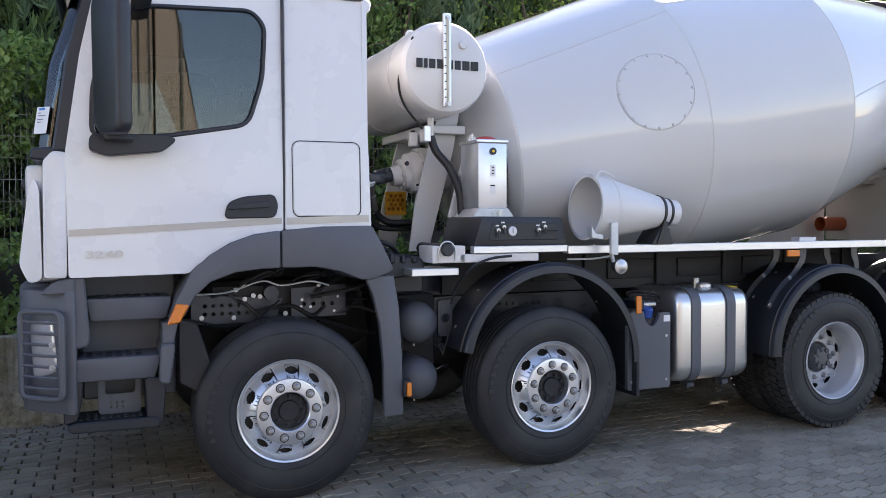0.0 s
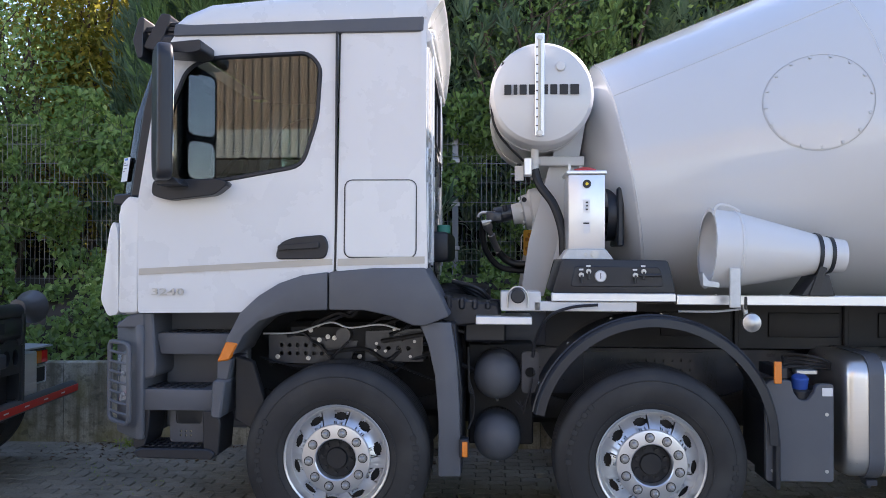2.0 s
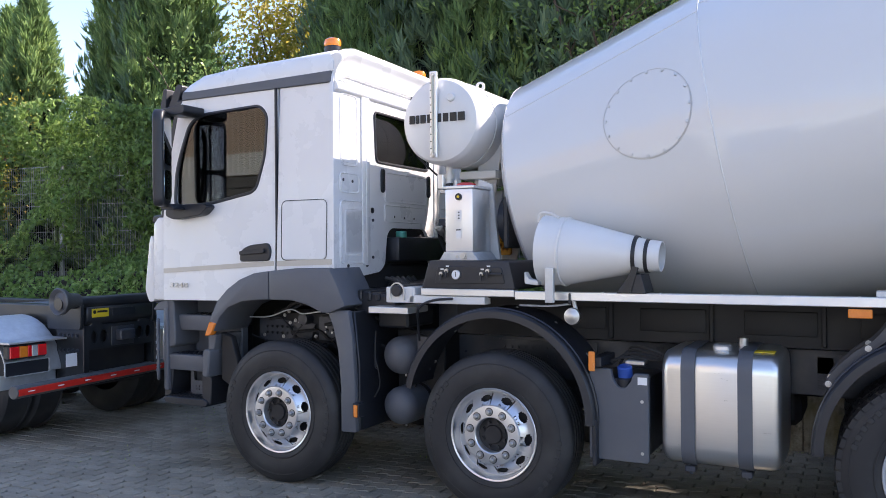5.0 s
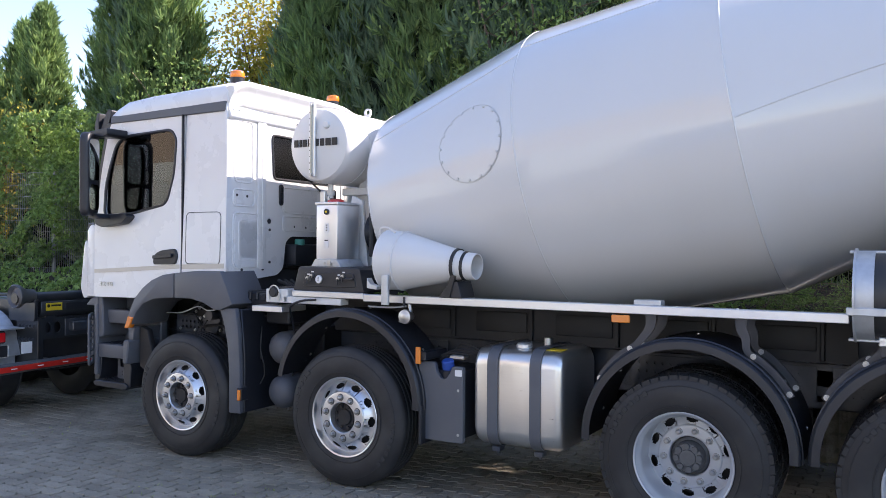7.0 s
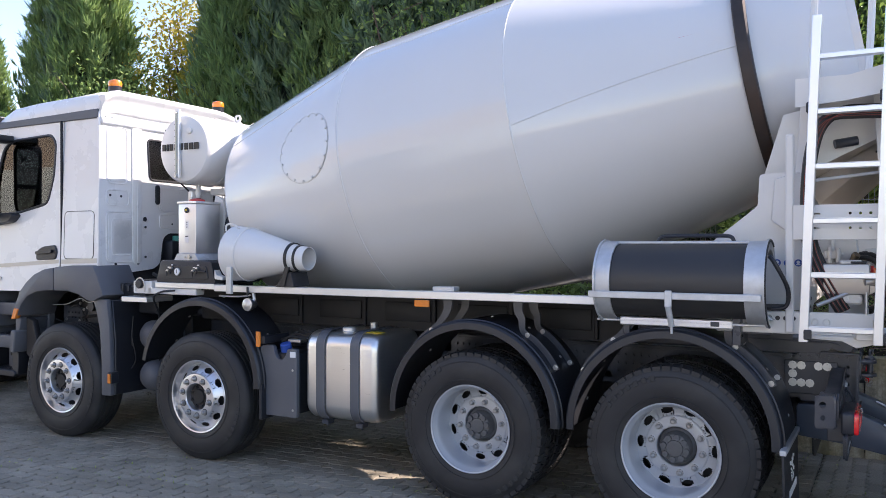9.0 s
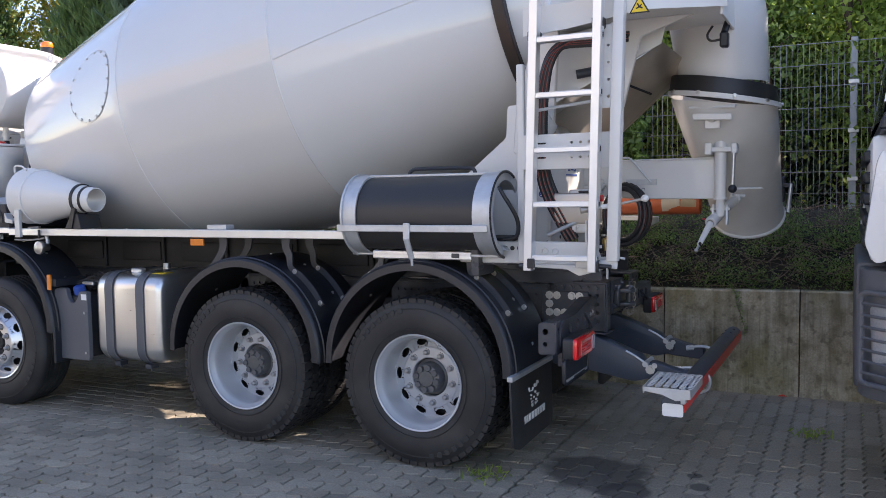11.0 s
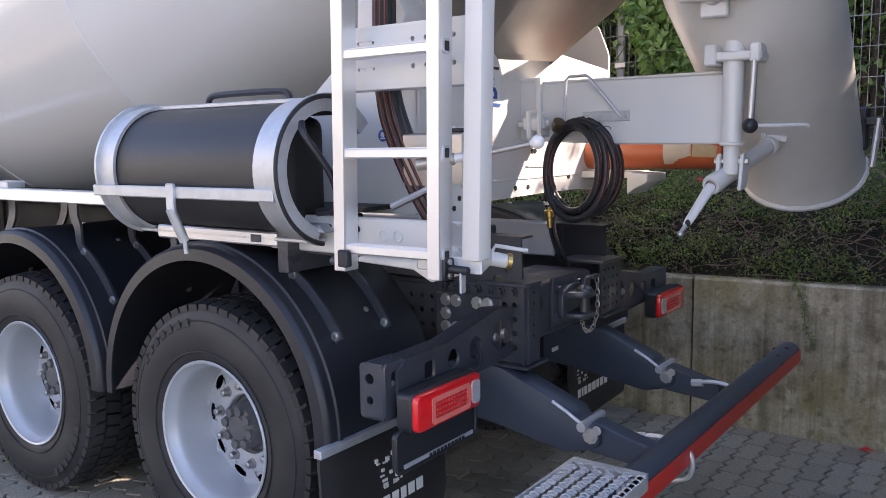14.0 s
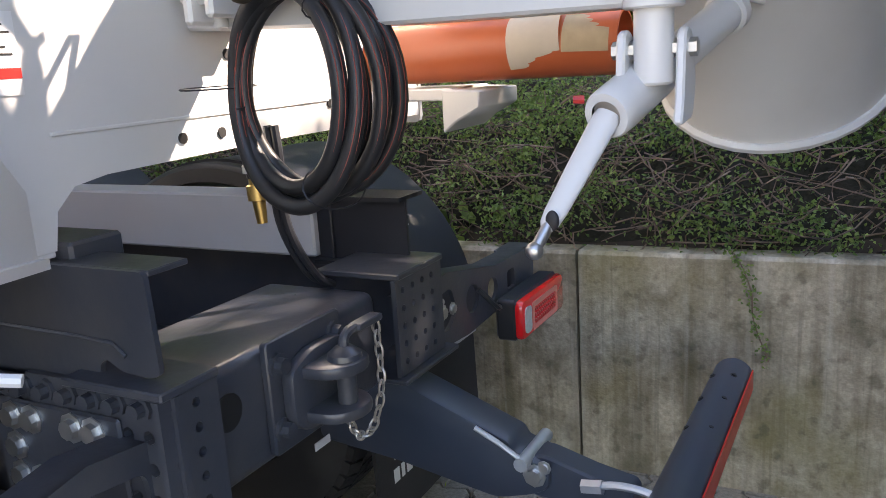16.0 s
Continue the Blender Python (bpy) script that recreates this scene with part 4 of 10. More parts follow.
for y0, y1 in ((0.42, 0.54), (1.79, 1.91)):          # upright beads beside the window
    part("pressing", Shape().prism(round_poly([(y0, 1.60), (y0, 2.90), (y1, 2.90), (y1, 1.60)], 0.04, 3), 0.494, 0.507, "yz", b=0.005, seg=2), WHITE, rear)
    part("seam", Shape().tube([(0.508, (y0 + y1) / 2, 1.62), (0.508, (y0 + y1) / 2, 2.88)], 0.003, 6), WHITE, rear)


def drooped(p):
    """The ledge bends down towards the cab's corners."""
    d = 0.30 * max(0.0, p.y - 1.65) ** 1.6 + 1.2 * max(0.0, 0.22 - p.y) ** 1.6
    return Vector((p.x - 0.25 * d, p.y, p.z - d))


led = Shape()
lp_ = round_poly([(0.42, 3.165), (0.52, 3.195), (0.575, 3.185), (0.585, 3.150), (0.545, 3.10), (0.520, 3.04), (0.515, 2.985), (0.46, 2.975)], 0.02, 3)
ys_ = [0.06, 0.10, 0.15, 0.22, 0.6, 1.1, 1.6, 1.75, 1.9, 2.05, 2.2, 2.32, 2.42]
kk = len(lp_)
for y in ys_:
    led.v += [tuple(drooped(Vector((x, y, z)))) for x, z in lp_]
for i in range(len(ys_) - 1):
    led.f += [(i * kk + j, i * kk + (j + 1) % kk, (i + 1) * kk + (j + 1) % kk, (i + 1) * kk + j) for j in range(kk)]
led.f += [tuple(range(kk)), tuple(range((len(ys_) - 1) * kk, len(ys_) * kk))]
part("ledge", led, WHITE, rear, angle=50)
part("ledge_flange", Shape().prism([(0.49, 2.86), (0.520, 2.872), (0.526, 2.90), (0.515, 2.935), (0.49, 2.945)], 0.06, 2.30, "xz", b=0.006), WHITE, rear)
for y in (0.766, 1.665):
    vs_ = part("vent_slot", Shape().prism(round_rect(y - 0.030, y + 0.030, 2.165, 2.355, 0.028, 4), 0.494, 0.512, "yz", b=0.004), BLACKPL, rear)
    for k in range(7):
        part("vent_rib", Shape().box(0.511, 0.515, y - 0.022, y + 0.022, 2.19 + 0.023 * k, 2.198 + 0.023 * k, 0.001), BLACKPL, vs_)
s = Shape()
for y, z, r in ((0.592, 2.02, 0.022), (0.60, 1.945, 0.012), (0.16, 2.23, 0.012), (0.28, 2.225, 0.012), (0.98, 1.98, 0.010), (1.17, 1.975, 0.010), (1.36, 1.975, 0.010), (0.6, 1.66, 0.012), (0.22, 1.60, 0.012), (0.5, 1.60, 0.012), (1.85, 2.02, 0.022)):
    s.cyl((0.492, y, z), (0.502, y, z), r, n=12)
part("rubber_plug", s, BLACKPL, rear)
for y, z in ((0.10, 2.945), (0.17, 2.945)):
    part("hook", Shape().tube(curve([(0.49, y, z), (0.53, y, z - 0.01), (0.53, y, z - 0.035)], 3), 0.006, 6), GALV, rear)
for y0 in (0.10, 0.26, 2.1, 2.28):
    part("mount_lug", Shape().plate([(y0, 1.47), (y0 + 0.06, 1.47), (y0 + 0.07, 1.56), (y0 - 0.01, 1.56)], [circle2(y0 + 0.03, 1.505, 0.014, 8)], 0.47, 0.485, "yz"), WHITE, rear)
# windscreen, front corners
SCREEN = [(0.085, 0.095), (0.10, 0.06), (0.13, 0.03), (0.20, 0.008), (0.45, -0.01), (1.245, -0.02)]


def screen_x(z):
    """The foremost line of the curved windscreen at a height."""
    return -1.325 + 0.15 * (z - 2.0) + 0.20 * max(0.0, z - 2.45)


plan = SCREEN + [(2.49 - y, d) for y, d in SCREEN[-2::-1]]
heights = (2.0, 2.25, 2.45, 2.7, 2.92)
s = Shape()
n = len(plan)
vs = []
for k in (0.0, 1.0):
    for z in heights:
        for y, d in plan:
            vs.append((screen_x(z) + d + 0.005 * k, y + 0.004 * k * (1.245 - y) / 1.2, z))
fs = []
m = n * len(heights)
for r in range(len(heights) - 1):
    for c in range(n - 1):
        a = r * n + c
        fs += [(a, a + n, a + n + 1, a + 1), (m + a, m + a + 1, m + a + n + 1, m + a + n)]
for c in range(n - 1):
    a = m - n + c
    fs += [(c, c + 1, m + c + 1, m + c), (a, m + a, m + a + 1, a + 1)]
for r in range(len(heights) - 1):
    a, b = r * n, r * n + n - 1
    fs += [(a, m + a, m + a + n, a + n), (b, b + n, m + b + n, m + b)]
part("windscreen", s.add(vs, fs), GLASS, cabbody, "large curved windscreen")
for y0, y1 in ((0.06, 0.17), (2.32, 2.43)):
    part("pillar", Shape().prism([(-1.222, 1.99), (-1.148, 2.5), (-1.04, 2.925), (-0.96, 2.93), (-1.06, 2.5), (-1.13, 1.99)], y0, y1, "xz", b=0.012), BLACKPL, cabbody, "black windscreen pillar")
s = Shape()
s.prism([(-1.33, 1.95), (-1.318, 2.01), (-1.10, 2.02), (-1.12, 1.93)], 0.07, 2.42, "xz", b=0.01)
part("cowl", s, BLACKPL, cabbody)
corner = [(-1.158, 1.325), (-1.145, 1.985), (-1.215, 1.995), (-1.265, 1.94), (-1.27, 1.325)]
for y0, y1 in ((0.03, 0.20), (2.29, 2.46)):
    part("corner_panel", Shape().prism(round_poly(corner, 0.02, 3), y0, y1, "xz", b=0.012, seg=2), WHITE, cabbody)
    wing = [(-1.275, 1.32), (-1.285, 1.80), (-1.31, 1.86), (-1.335, 1.80), (-1.385, 1.40), (-1.34, 1.30)]
    part("air_deflector", Shape().prism(round_poly(wing, 0.03, 3), y0 + 0.02, y1 + 0.05, "xz", b=0.015, seg=2), WHITE, cabbody, "white wind deflector at the cab corner")
s = Shape()
s.box(-1.36, -1.14, 0.20, 2.29, 1.30, 1.93, 0.03, 2)
part("front_panel", s, WHITE, cabbody)
s = Shape()
for i in range(5):
    s.box(-1.39, -1.35, 0.35, 2.15, 1.36 + 0.11 * i, 1.42 + 0.11 * i, 0.01)
part("grille", s, BLACKPL, cabbody)


def sheet(u0, u1, v0, v1, d):
    """A thin slip lying on the rounded corner of the windscreen."""
    def at(u, v, e):
        z = 2.085 + 0.14 * v
        return (screen_x(z) + 0.014 + 0.062 * u - 0.7 * e, 0.148 - 0.058 * u - 0.7 * e, z)
    c = ((u0, v0), (u1, v0), (u1, v1), (u0, v1))
    vs = [at(u, v, d) for u, v in c] + [at(u, v, d + 0.0015) for u, v in c]
    return Shape().add(vs, [(3, 2, 1, 0), (4, 5, 6, 7), (0, 1, 5, 4), (1, 2, 6, 5), (2, 3, 7, 6), (3, 0, 4, 7)])


permit = part("permit_sticker", sheet(0, 1, 0, 1, 0.014), WHITETAPE, cabbody, "white paper permit sticker on the windscreen")
part("blue_bar", sheet(0.2, 0.65, 0.88, 0.97, 0.0155), mat("permit_blue", (0.06, 0.24, 0.6), 0.5), permit, "blue print bar")
for u1, v in ((0.35, 0.76), (0.75, 0.66), (0.6, 0.52), (0.45, 0.42)):
    part("print_bar", sheet(0.15, u1, v, v + 0.035, 0.0155), mat("permit_grey", (0.2, 0.21, 0.24), 0.6) if v == 0.76 else bpy.data.materials["permit_grey"], permit)
# seats, wheel
for y in (0.5, 1.75):
    s = Shape()
    s.box(-0.55, 0.0, y - 0.24, y + 0.24, 1.60, 1.82, 0.06, 3)
    s.box(-0.05, 0.12, y - 0.24, y + 0.24, 1.80, 2.42, 0.05, 3)
    s.box(-0.02, 0.08, y - 0.14, y + 0.14, 2.42, 2.62, 0.04, 3)
    part("seat", s, SEATCLOTH, cabbody)
s = Shape().tube([(-0.78 + 0.09 * math.sin(a), 0.5 + 0.22 * math.cos(a), 2.07 + 0.20 * math.sin(a)) for a in np.linspace(0, 2 * math.pi, 28, endpoint=False)], 0.016, 8, closed=True)
s.tube([(-0.78, 0.28, 2.07), (-0.79, 0.5, 2.05), (-0.78, 0.72, 2.07)], 0.02, 8)
s.tube([(-0.8, 0.5, 2.05), (-1.0, 0.5, 1.85)], 0.04, 8)
part("steering_wheel", s, BLACKPL, cabbody)
part("dashboard", Shape().prism(round_poly([(-1.2, 1.6), (-1.2, 2.0), (-0.95, 2.06), (-0.84, 1.92), (-0.88, 1.6)], 0.04, 3), 0.1, 2.4, "xz", b=0.02), SEATCLOTH, cabbody)
# sun visor in front of the screen
s = Shape()
s.prism(round_poly([(-1.15, 2.93), (-1.15, 2.80), (-1.18, 2.79), (-1.21, 2.90), (-1.175, 3.03), (-1.14, 3.03)], 0.01, 2), 0.06, 2.44, "xz", b=0.004)
s.box(-1.15, -0.95, 0.1, 0.13, 2.955, 2.985, 0.004)
s.box(-1.15, -0.95, 2.37, 2.40, 2.955, 2.985, 0.004)
part("sun_visor", s, BLACKPL, cabbody, "dark sun visor above the windscreen")
# mirrors: tall flat housings turned towards the driver
for sy, y in ((1, -0.20), (-1, 2.72)):
    mm = Matrix.Translation((-0.925, y, 0)) @ pose(0, 0, 0, 0, 0, 120 * sy)
    shell = round_poly([(-0.125, 2.10), (-0.13, 2.74), (-0.09, 2.80), (0.10, 2.79), (0.13, 2.72), (0.125, 2.16), (0.08, 2.06), (-0.09, 2.06)], 0.05, 4)
    m = part("mirror", Shape().prism(shell, -0.042, 0.042, "xz", b=0.022, seg=3).moved(mm), BLACKPL, cabbody, "tall black door mirror")
    g0, g1 = (-0.0445, -0.0415) if sy == 1 else (0.0415, 0.0445)
    part("mirror_glass", Shape().prism(round_rect(-0.10, 0.10, 2.38, 2.745, 0.04, 4), g0, g1, "xz").moved(mm), MIRROR, m)
    part("mirror_glass", Shape().prism(round_rect(-0.10, 0.10, 2.115, 2.34, 0.05, 4), g0, g1, "xz").moved(mm), MIRROR, m)
    a, y = (0.04, y + 0.02) if sy == 1 else (2.46, y - 0.02)
    part("mirror_arm", Shape().prism(round_poly([(-0.97, 2.775), (-0.97, 2.815), (-0.72, 2.835), (-0.72, 2.775), (-0.78, 2.76)], 0.015, 3), min(a, y), max(a, y), "xz", b=0.01), BLACKPL, m)
    part("mirror_arm", Shape().prism(round_poly([(-1.045, 1.995), (-1.035, 2.08), (-0.65, 2.085), (-0.60, 2.06), (-0.68, 1.995), (-0.95, 1.965)], 0.03, 3), -0.06 if sy == 1 else 2.44, 0.035 if sy == 1 else 2.56, "xz", b=0.012), BLACKPL, m)
    part("mirror_arm", Shape().prism(round_poly([(-0.97, 2.04), (-0.97, 2.085), (-0.87, 2.085), (-0.82, 2.04)], 0.012, 2), min(a, y), max(a, y), "xz", b=0.01), BLACKPL, m)
# front view mirror over the screen
s = Shape().prism(round_poly([(-1.16, 2.86), (-1.05, 3.06), (-0.99, 3.05), (-1.06, 2.84)], 0.02, 3), 0.08, 0.30, "xz", b=0.012)
part("mirror", s, BLACKPL, cabbody)
part("mirror_arm", Shape().tube(curve([(-1.02, 0.12, 3.0), (-0.95, 0.12, 3.0), (-0.90, 0.14, 2.98)], 3), 0.013, 8), BLACKPL, cabbody)
# rotating beacons
for y in (0.48, 2.02):
    s = Shape().lathe([(0, 0), (0, 0.062), (0.02, 0.066), (0.085, 0.066), (0.09, 0.06)], (0.206, y, 3.205), (0, 0, 1), 24)
    b = part("beacon", s, BLACKPL, cabbody, "orange rotating beacon on a black base")
    s = Shape().lathe([(0, 0.064), (0.008, 0.068), (0.03, 0.070), (0.052, 0.062), (0.062, 0.045), (0.065, 0)], (0.206, y, 3.295), (0, 0, 1), 24)
    part("lens", s, ORANGELENS, b)
    part("beacon_foot", Shape().box(0.14, 0.27, y - 0.06, y + 0.06, 3.10, 3.21, 0.01), BLACKPL, b)

WARP[0] = None
# ---- front fender, flap, steps, bumper ----
OUT = [(-0.655, 1.085), (-0.615, 1.20), (-0.541, 1.337), (-0.44, 1.43), (-0.326, 1.50), (-0.19, 1.548), (-0.047, 1.566)]
INN = [(-0.048, 1.354), (-0.16, 1.35), (-0.30, 1.335), (-0.434, 1.287), (-0.52, 1.21), (-0.578, 1.10)]




f1 = part("fender", Shape().prism(OUT + INN, -0.03, 0.38, "xz", b=0.012, seg=2), PLASTIC, truck, "grey plastic wheel arch")
f2 = part("fender", Shape().prism([(-0.040, 1.567), (0.20, 1.588), (0.496, 1.592), (0.565, 1.47), (0.634, 1.325), (0.50, 1.272), (0.43, 1.272), (0.30, 1.325), (0.157, 1.354), (-0.040, 1.354)], -0.03, 0.38, "xz", b=0.012, seg=2), PLASTIC, truck, "grey plastic wheel arch")
s = Shape().prism([(-0.67, 1.06), (-0.60, 1.07), (-0.55, 1.165), (-0.62, 1.175)], -0.038, 0.02, "xz", b=0.008)
part("side_indicator", s, ORANGELENS, f1, "orange side indicator")
F3 = [(0.46, 1.29), (0.64, 1.29), (0.672, 1.10), (0.69, 0.80), (0.697, 0.437), (0.572, 0.434), (0.572, 0.75), (0.55, 1.0), (0.51, 1.17)]
part("mud_flap", Shape().prism(F3, 0.0, 0.05, "xz", b=0.01, seg=2), PLASTIC, truck, "grey plastic wheel arch extension")
s = Shape()
s.prism([(0.60, 1.28), (0.66, 1.28), (0.70, 0.9), (0.70, 0.44), (0.67, 0.44), (0.66, 0.9)], 0.05, 0.62, "xz", b=0.006)
s.prism([(0.52, 1.30), (0.56, 1.43), (0.90, 1.38), (0.93, 1.28), (0.66, 1.25)], 0.20, 0.8, "xz", b=0.012)
for i in range(4):
    s.box(0.60 + 0.075 * i, 0.635 + 0.075 * i, 0.18, 0.42, 1.35, 1.43 - 0.012 * i, 0.01)
part("splash_guard", s, BLACKPL, truck)
part("side_marker", Shape().box(0.705, 0.735, -0.045, -0.03, 0.555, 0.64, 0.004), ORANGELENS, truck, "small orange side marker")
part("marker_bracket", Shape().box(0.69, 0.74, -0.03, 0.05, 0.55, 0.65, 0.004), BLACKPL, truck)
# steps
st = Shape()
st.prism(round_poly([(-1.175, 1.33), (-1.18, 0.93), (-1.06, 0.96), (-1.055, 1.02), (-1.075, 1.33)], 0.015, 2), 0.05, 0.35, "xz", b=0.01)
st.box(-1.10, -0.60, 0.32, 0.40, 0.62, 1.34, 0.01)
steps = part("entry_steps", st, PLASTIC, truck, "grey plastic cab entry steps")
for x0, x1, z, y0 in ((-1.07, -0.635, 1.208, 0.10), (-1.175, -0.70, 0.892, 0.05)):
    t = part("step", Shape().prism([(x0, z), (x1, z), (x1, z - 0.035), (x1 - 0.03, z - 0.125), (x0 + 0.02, z - 0.125), (x0, z - 0.03)], y0, 0.36, "xz", b=0.012, seg=2), PLASTIC, steps)
    s = Shape()
    for i in range(7):
        for j in range(3):
            s.box(x0 + 0.05 + 0.05 * i, x0 + 0.08 + 0.05 * i, y0 + 0.04 + 0.06 * j, y0 + 0.08 + 0.06 * j, z - 0.001, z + 0.006, 0.003)
    part("studs", s, BLACKPL, t)
low = part("step", Shape().prism(round_poly([(-1.18, 0.535), (-1.13, 0.555), (-0.74, 0.555), (-0.70, 0.53), (-0.72, 0.495), (-1.15, 0.50)], 0.01, 2), 0.03, 0.33, "xz", b=0.008), BLACKPL, steps)
s = Shape()
for i in range(10):
    for j in range(4):
        s.box(-1.12 + 0.038 * i, -1.10 + 0.038 * i, 0.06 + 0.06 * j, 0.09 + 0.06 * j, 0.559, 0.568, 0.003)
part("studs", s, BLACKPL, low)
part("step_hanger", Shape().prism(round_poly([(-1.19, 0.54), (-1.19, 0.80), (-1.09, 0.80), (-1.10, 0.66), (-1.12, 0.56)], 0.02, 2), 0.06, 0.30, "xz", b=0.006), BLACKPL, steps)
part("step_hanger", Shape().prism(round_poly([(-0.775, 0.53), (-0.78, 0.77), (-0.70, 0.77), (-0.675, 0.70), (-0.688, 0.51)], 0.015, 2), 0.05, 0.30, "xz", b=0.006), BLACKPL, steps)
s = Shape().plate(round_rect(-1.02, -0.80, 0.56, 0.79, 0.02, 3), [round_rect(-0.985, -0.83, 0.67, 0.768, 0.015, 3), *[circle2(-0.955 + 0.03 * i, 0.60 + 0.025 * j, 0.007, 8) for i in range(3) for j in range(2)]], 0.18, 0.19, "xz")
part("bracket_plate", s, PLASTIC, steps)
part("fender_end", Shape().prism(round_poly([(-0.712, 0.745), (-0.70, 0.955), (-0.625, 0.955), (-0.655, 0.735)], 0.015, 2), -0.02, 0.36, "xz", b=0.01), PLASTIC, steps)
part("fender_neck", Shape().prism([(-0.69, 0.95), (-0.69, 1.07), (-0.605, 1.07), (-0.63, 0.95)], 0.03, 0.34, "xz", b=0.006), PLASTIC, steps)
s = Shape().prism([(-0.60, 1.08), (-0.60, 0.72), (-0.50, 0.66), (-0.42, 0.80), (-0.50, 1.05)], 0.08, 0.14, "xz", b=0.006)
part("arch_liner", s, DARK, truck)
# bumper corner with the lamp and its guard
for y0, y1 in ((0.03, 0.48), (2.02, 2.47)):
    yo = y0 if y0 < 1 else y1
    d = -1 if y0 < 1 else 1
    plan = [(-1.12, yo), (-1.16, yo), (-1.38, yo - d * 0.22), (-1.40, yo - d * 0.30), (-1.40, yo - d * 0.45), (-1.12, yo - d * 0.45)]
    bp = part("bumper_corner", Shape().prism(round_poly(plan, 0.05, 4), 0.60, 1.26, "xy", b=0.025, seg=2), PLASTIC, truck, "dark grey plastic bumper corner")
    part("corner_shoulder", Shape().prism(round_poly([(-1.30, 1.24), (-1.22, 1.31), (-1.12, 1.33), (-1.12, 1.24)], 0.02, 2), min(yo, yo - d * 0.45) + 0.01, max(yo, yo - d * 0.45) - 0.01, "xz", b=0.01), PLASTIC, bp)

    def corner(shape, yo=yo, d=d):
        """Lays a shape of the flank's plane on the slanted bumper corner."""
        shape.v = [(-1.15 + (x + 1.195) * 1.5 * 0.72 + d * -0.69 * (y - yo), yo + d * (x + 1.195) * 1.5 * 0.69 + 0.72 * (y - yo), z) for x, y, z in shape.v]
        return shape

    part("headlamp", corner(Shape().prism(round_poly([(-1.365, 0.78), (-1.38, 1.08), (-1.27, 1.10), (-1.25, 0.83)], 0.03, 3), yo - 0.012, yo + 0.02, "xz", b=0.01)), CLEARLENS, bp, "clear headlamp behind bars")
    ring = round_rect(-1.385, -1.195, 0.69, 1.15, 0.035, 4)
    yy = yo + d * 0.05
    g = part("lamp_guard", corner(Shape().tube([(x - 0.005, yy, z) for x, z in ring], 0.014, 8, closed=True)), PLASTIC, bp, "grey lamp guard of bars")
    for i in range(7):
        z = 0.745 + 0.058 * i
        part("guard_bar", corner(Shape().tube(curve([(-1.20, yy, z), (-1.30, yy + d * 0.012, z), (-1.385, yy, z)], 4), 0.009, 6)), PLASTIC, g)
    s = Shape()
    for z in (0.86, 0.98):
        s.bolt((-1.235, yy + d * 0.012, z), (0, d, 0), 0.011, 0.008)
    part("bolts", corner(s), CHROME, g)
part("bumper", Shape().box(-1.42, -1.15, 0.45, 2.05, 0.60, 1.28, 0.03, 2), PLASTIC, truck)

# ---- mudguards of the rear three axles ----


def mudguard(cx, cz, r, a0, a1, depth, name="mudguard", y0=-0.02):
    s = Shape()
    s.lathe([(0.0, r - 0.055), (0.004, r - 0.012), (0.016, r), (0.03, r + 0.004), (depth, r + 0.004), (depth, r - 0.012), (0.03, r - 0.014), (0.014, r - 0.02), (0.01, r - 0.055), (0.0, r - 0.055)], (cx, y0, cz), (0, 1, 0), 40, a0, a1)
    # a second rib near the edge
    s.lathe([(0.055, r + 0.004), (0.06, r + 0.012), (0.075, r + 0.012), (0.08, r + 0.004)], (cx, y0, cz), (0, 1, 0), 40, a0, a1)
    g = part(name, s, BLACKPL, truck, "black plastic mudguard")
    b = Shape()
    for k in range(7):
        a = radians(a0 + (a1 - a0) * (k + 0.5) / 7)
        p = Vector((cx + (r + 0.004) * math.sin(a), y0 + depth * 0.6, cz + (r + 0.004) * math.cos(a)))
        b.bolt(p, (math.sin(a), 0, math.cos(a)), 0.008, 0.006)
        q = Vector((cx + (r - 0.016) * math.sin(a), y0 + 0.35, cz + (r - 0.016) * math.cos(a)))
        b.bolt(q, (-math.sin(a), 0, -math.cos(a)), 0.009, 0.006)
    part("bolts", b, CHROME, g)
    return g


mudguard(1.753, 0.665, 0.665, -79, 92, 0.40)
mudguard(4.262, 0.615, 0.642, -92, 92, 0.62)
mudguard(5.590, 0.625, 0.642, -92, 92, 0.62)
mudguard(4.262, 0.615, 0.642, -92, 92, 0.62, y0=1.90)
mudguard(5.590, 0.625, 0.642, -92, 92, 0.62, y0=1.90)
part("mud_flap", Shape().box(2.40, 2.425, 0.0, 0.38, 0.40, 0.68, 0.006), BLACKPL, truck)
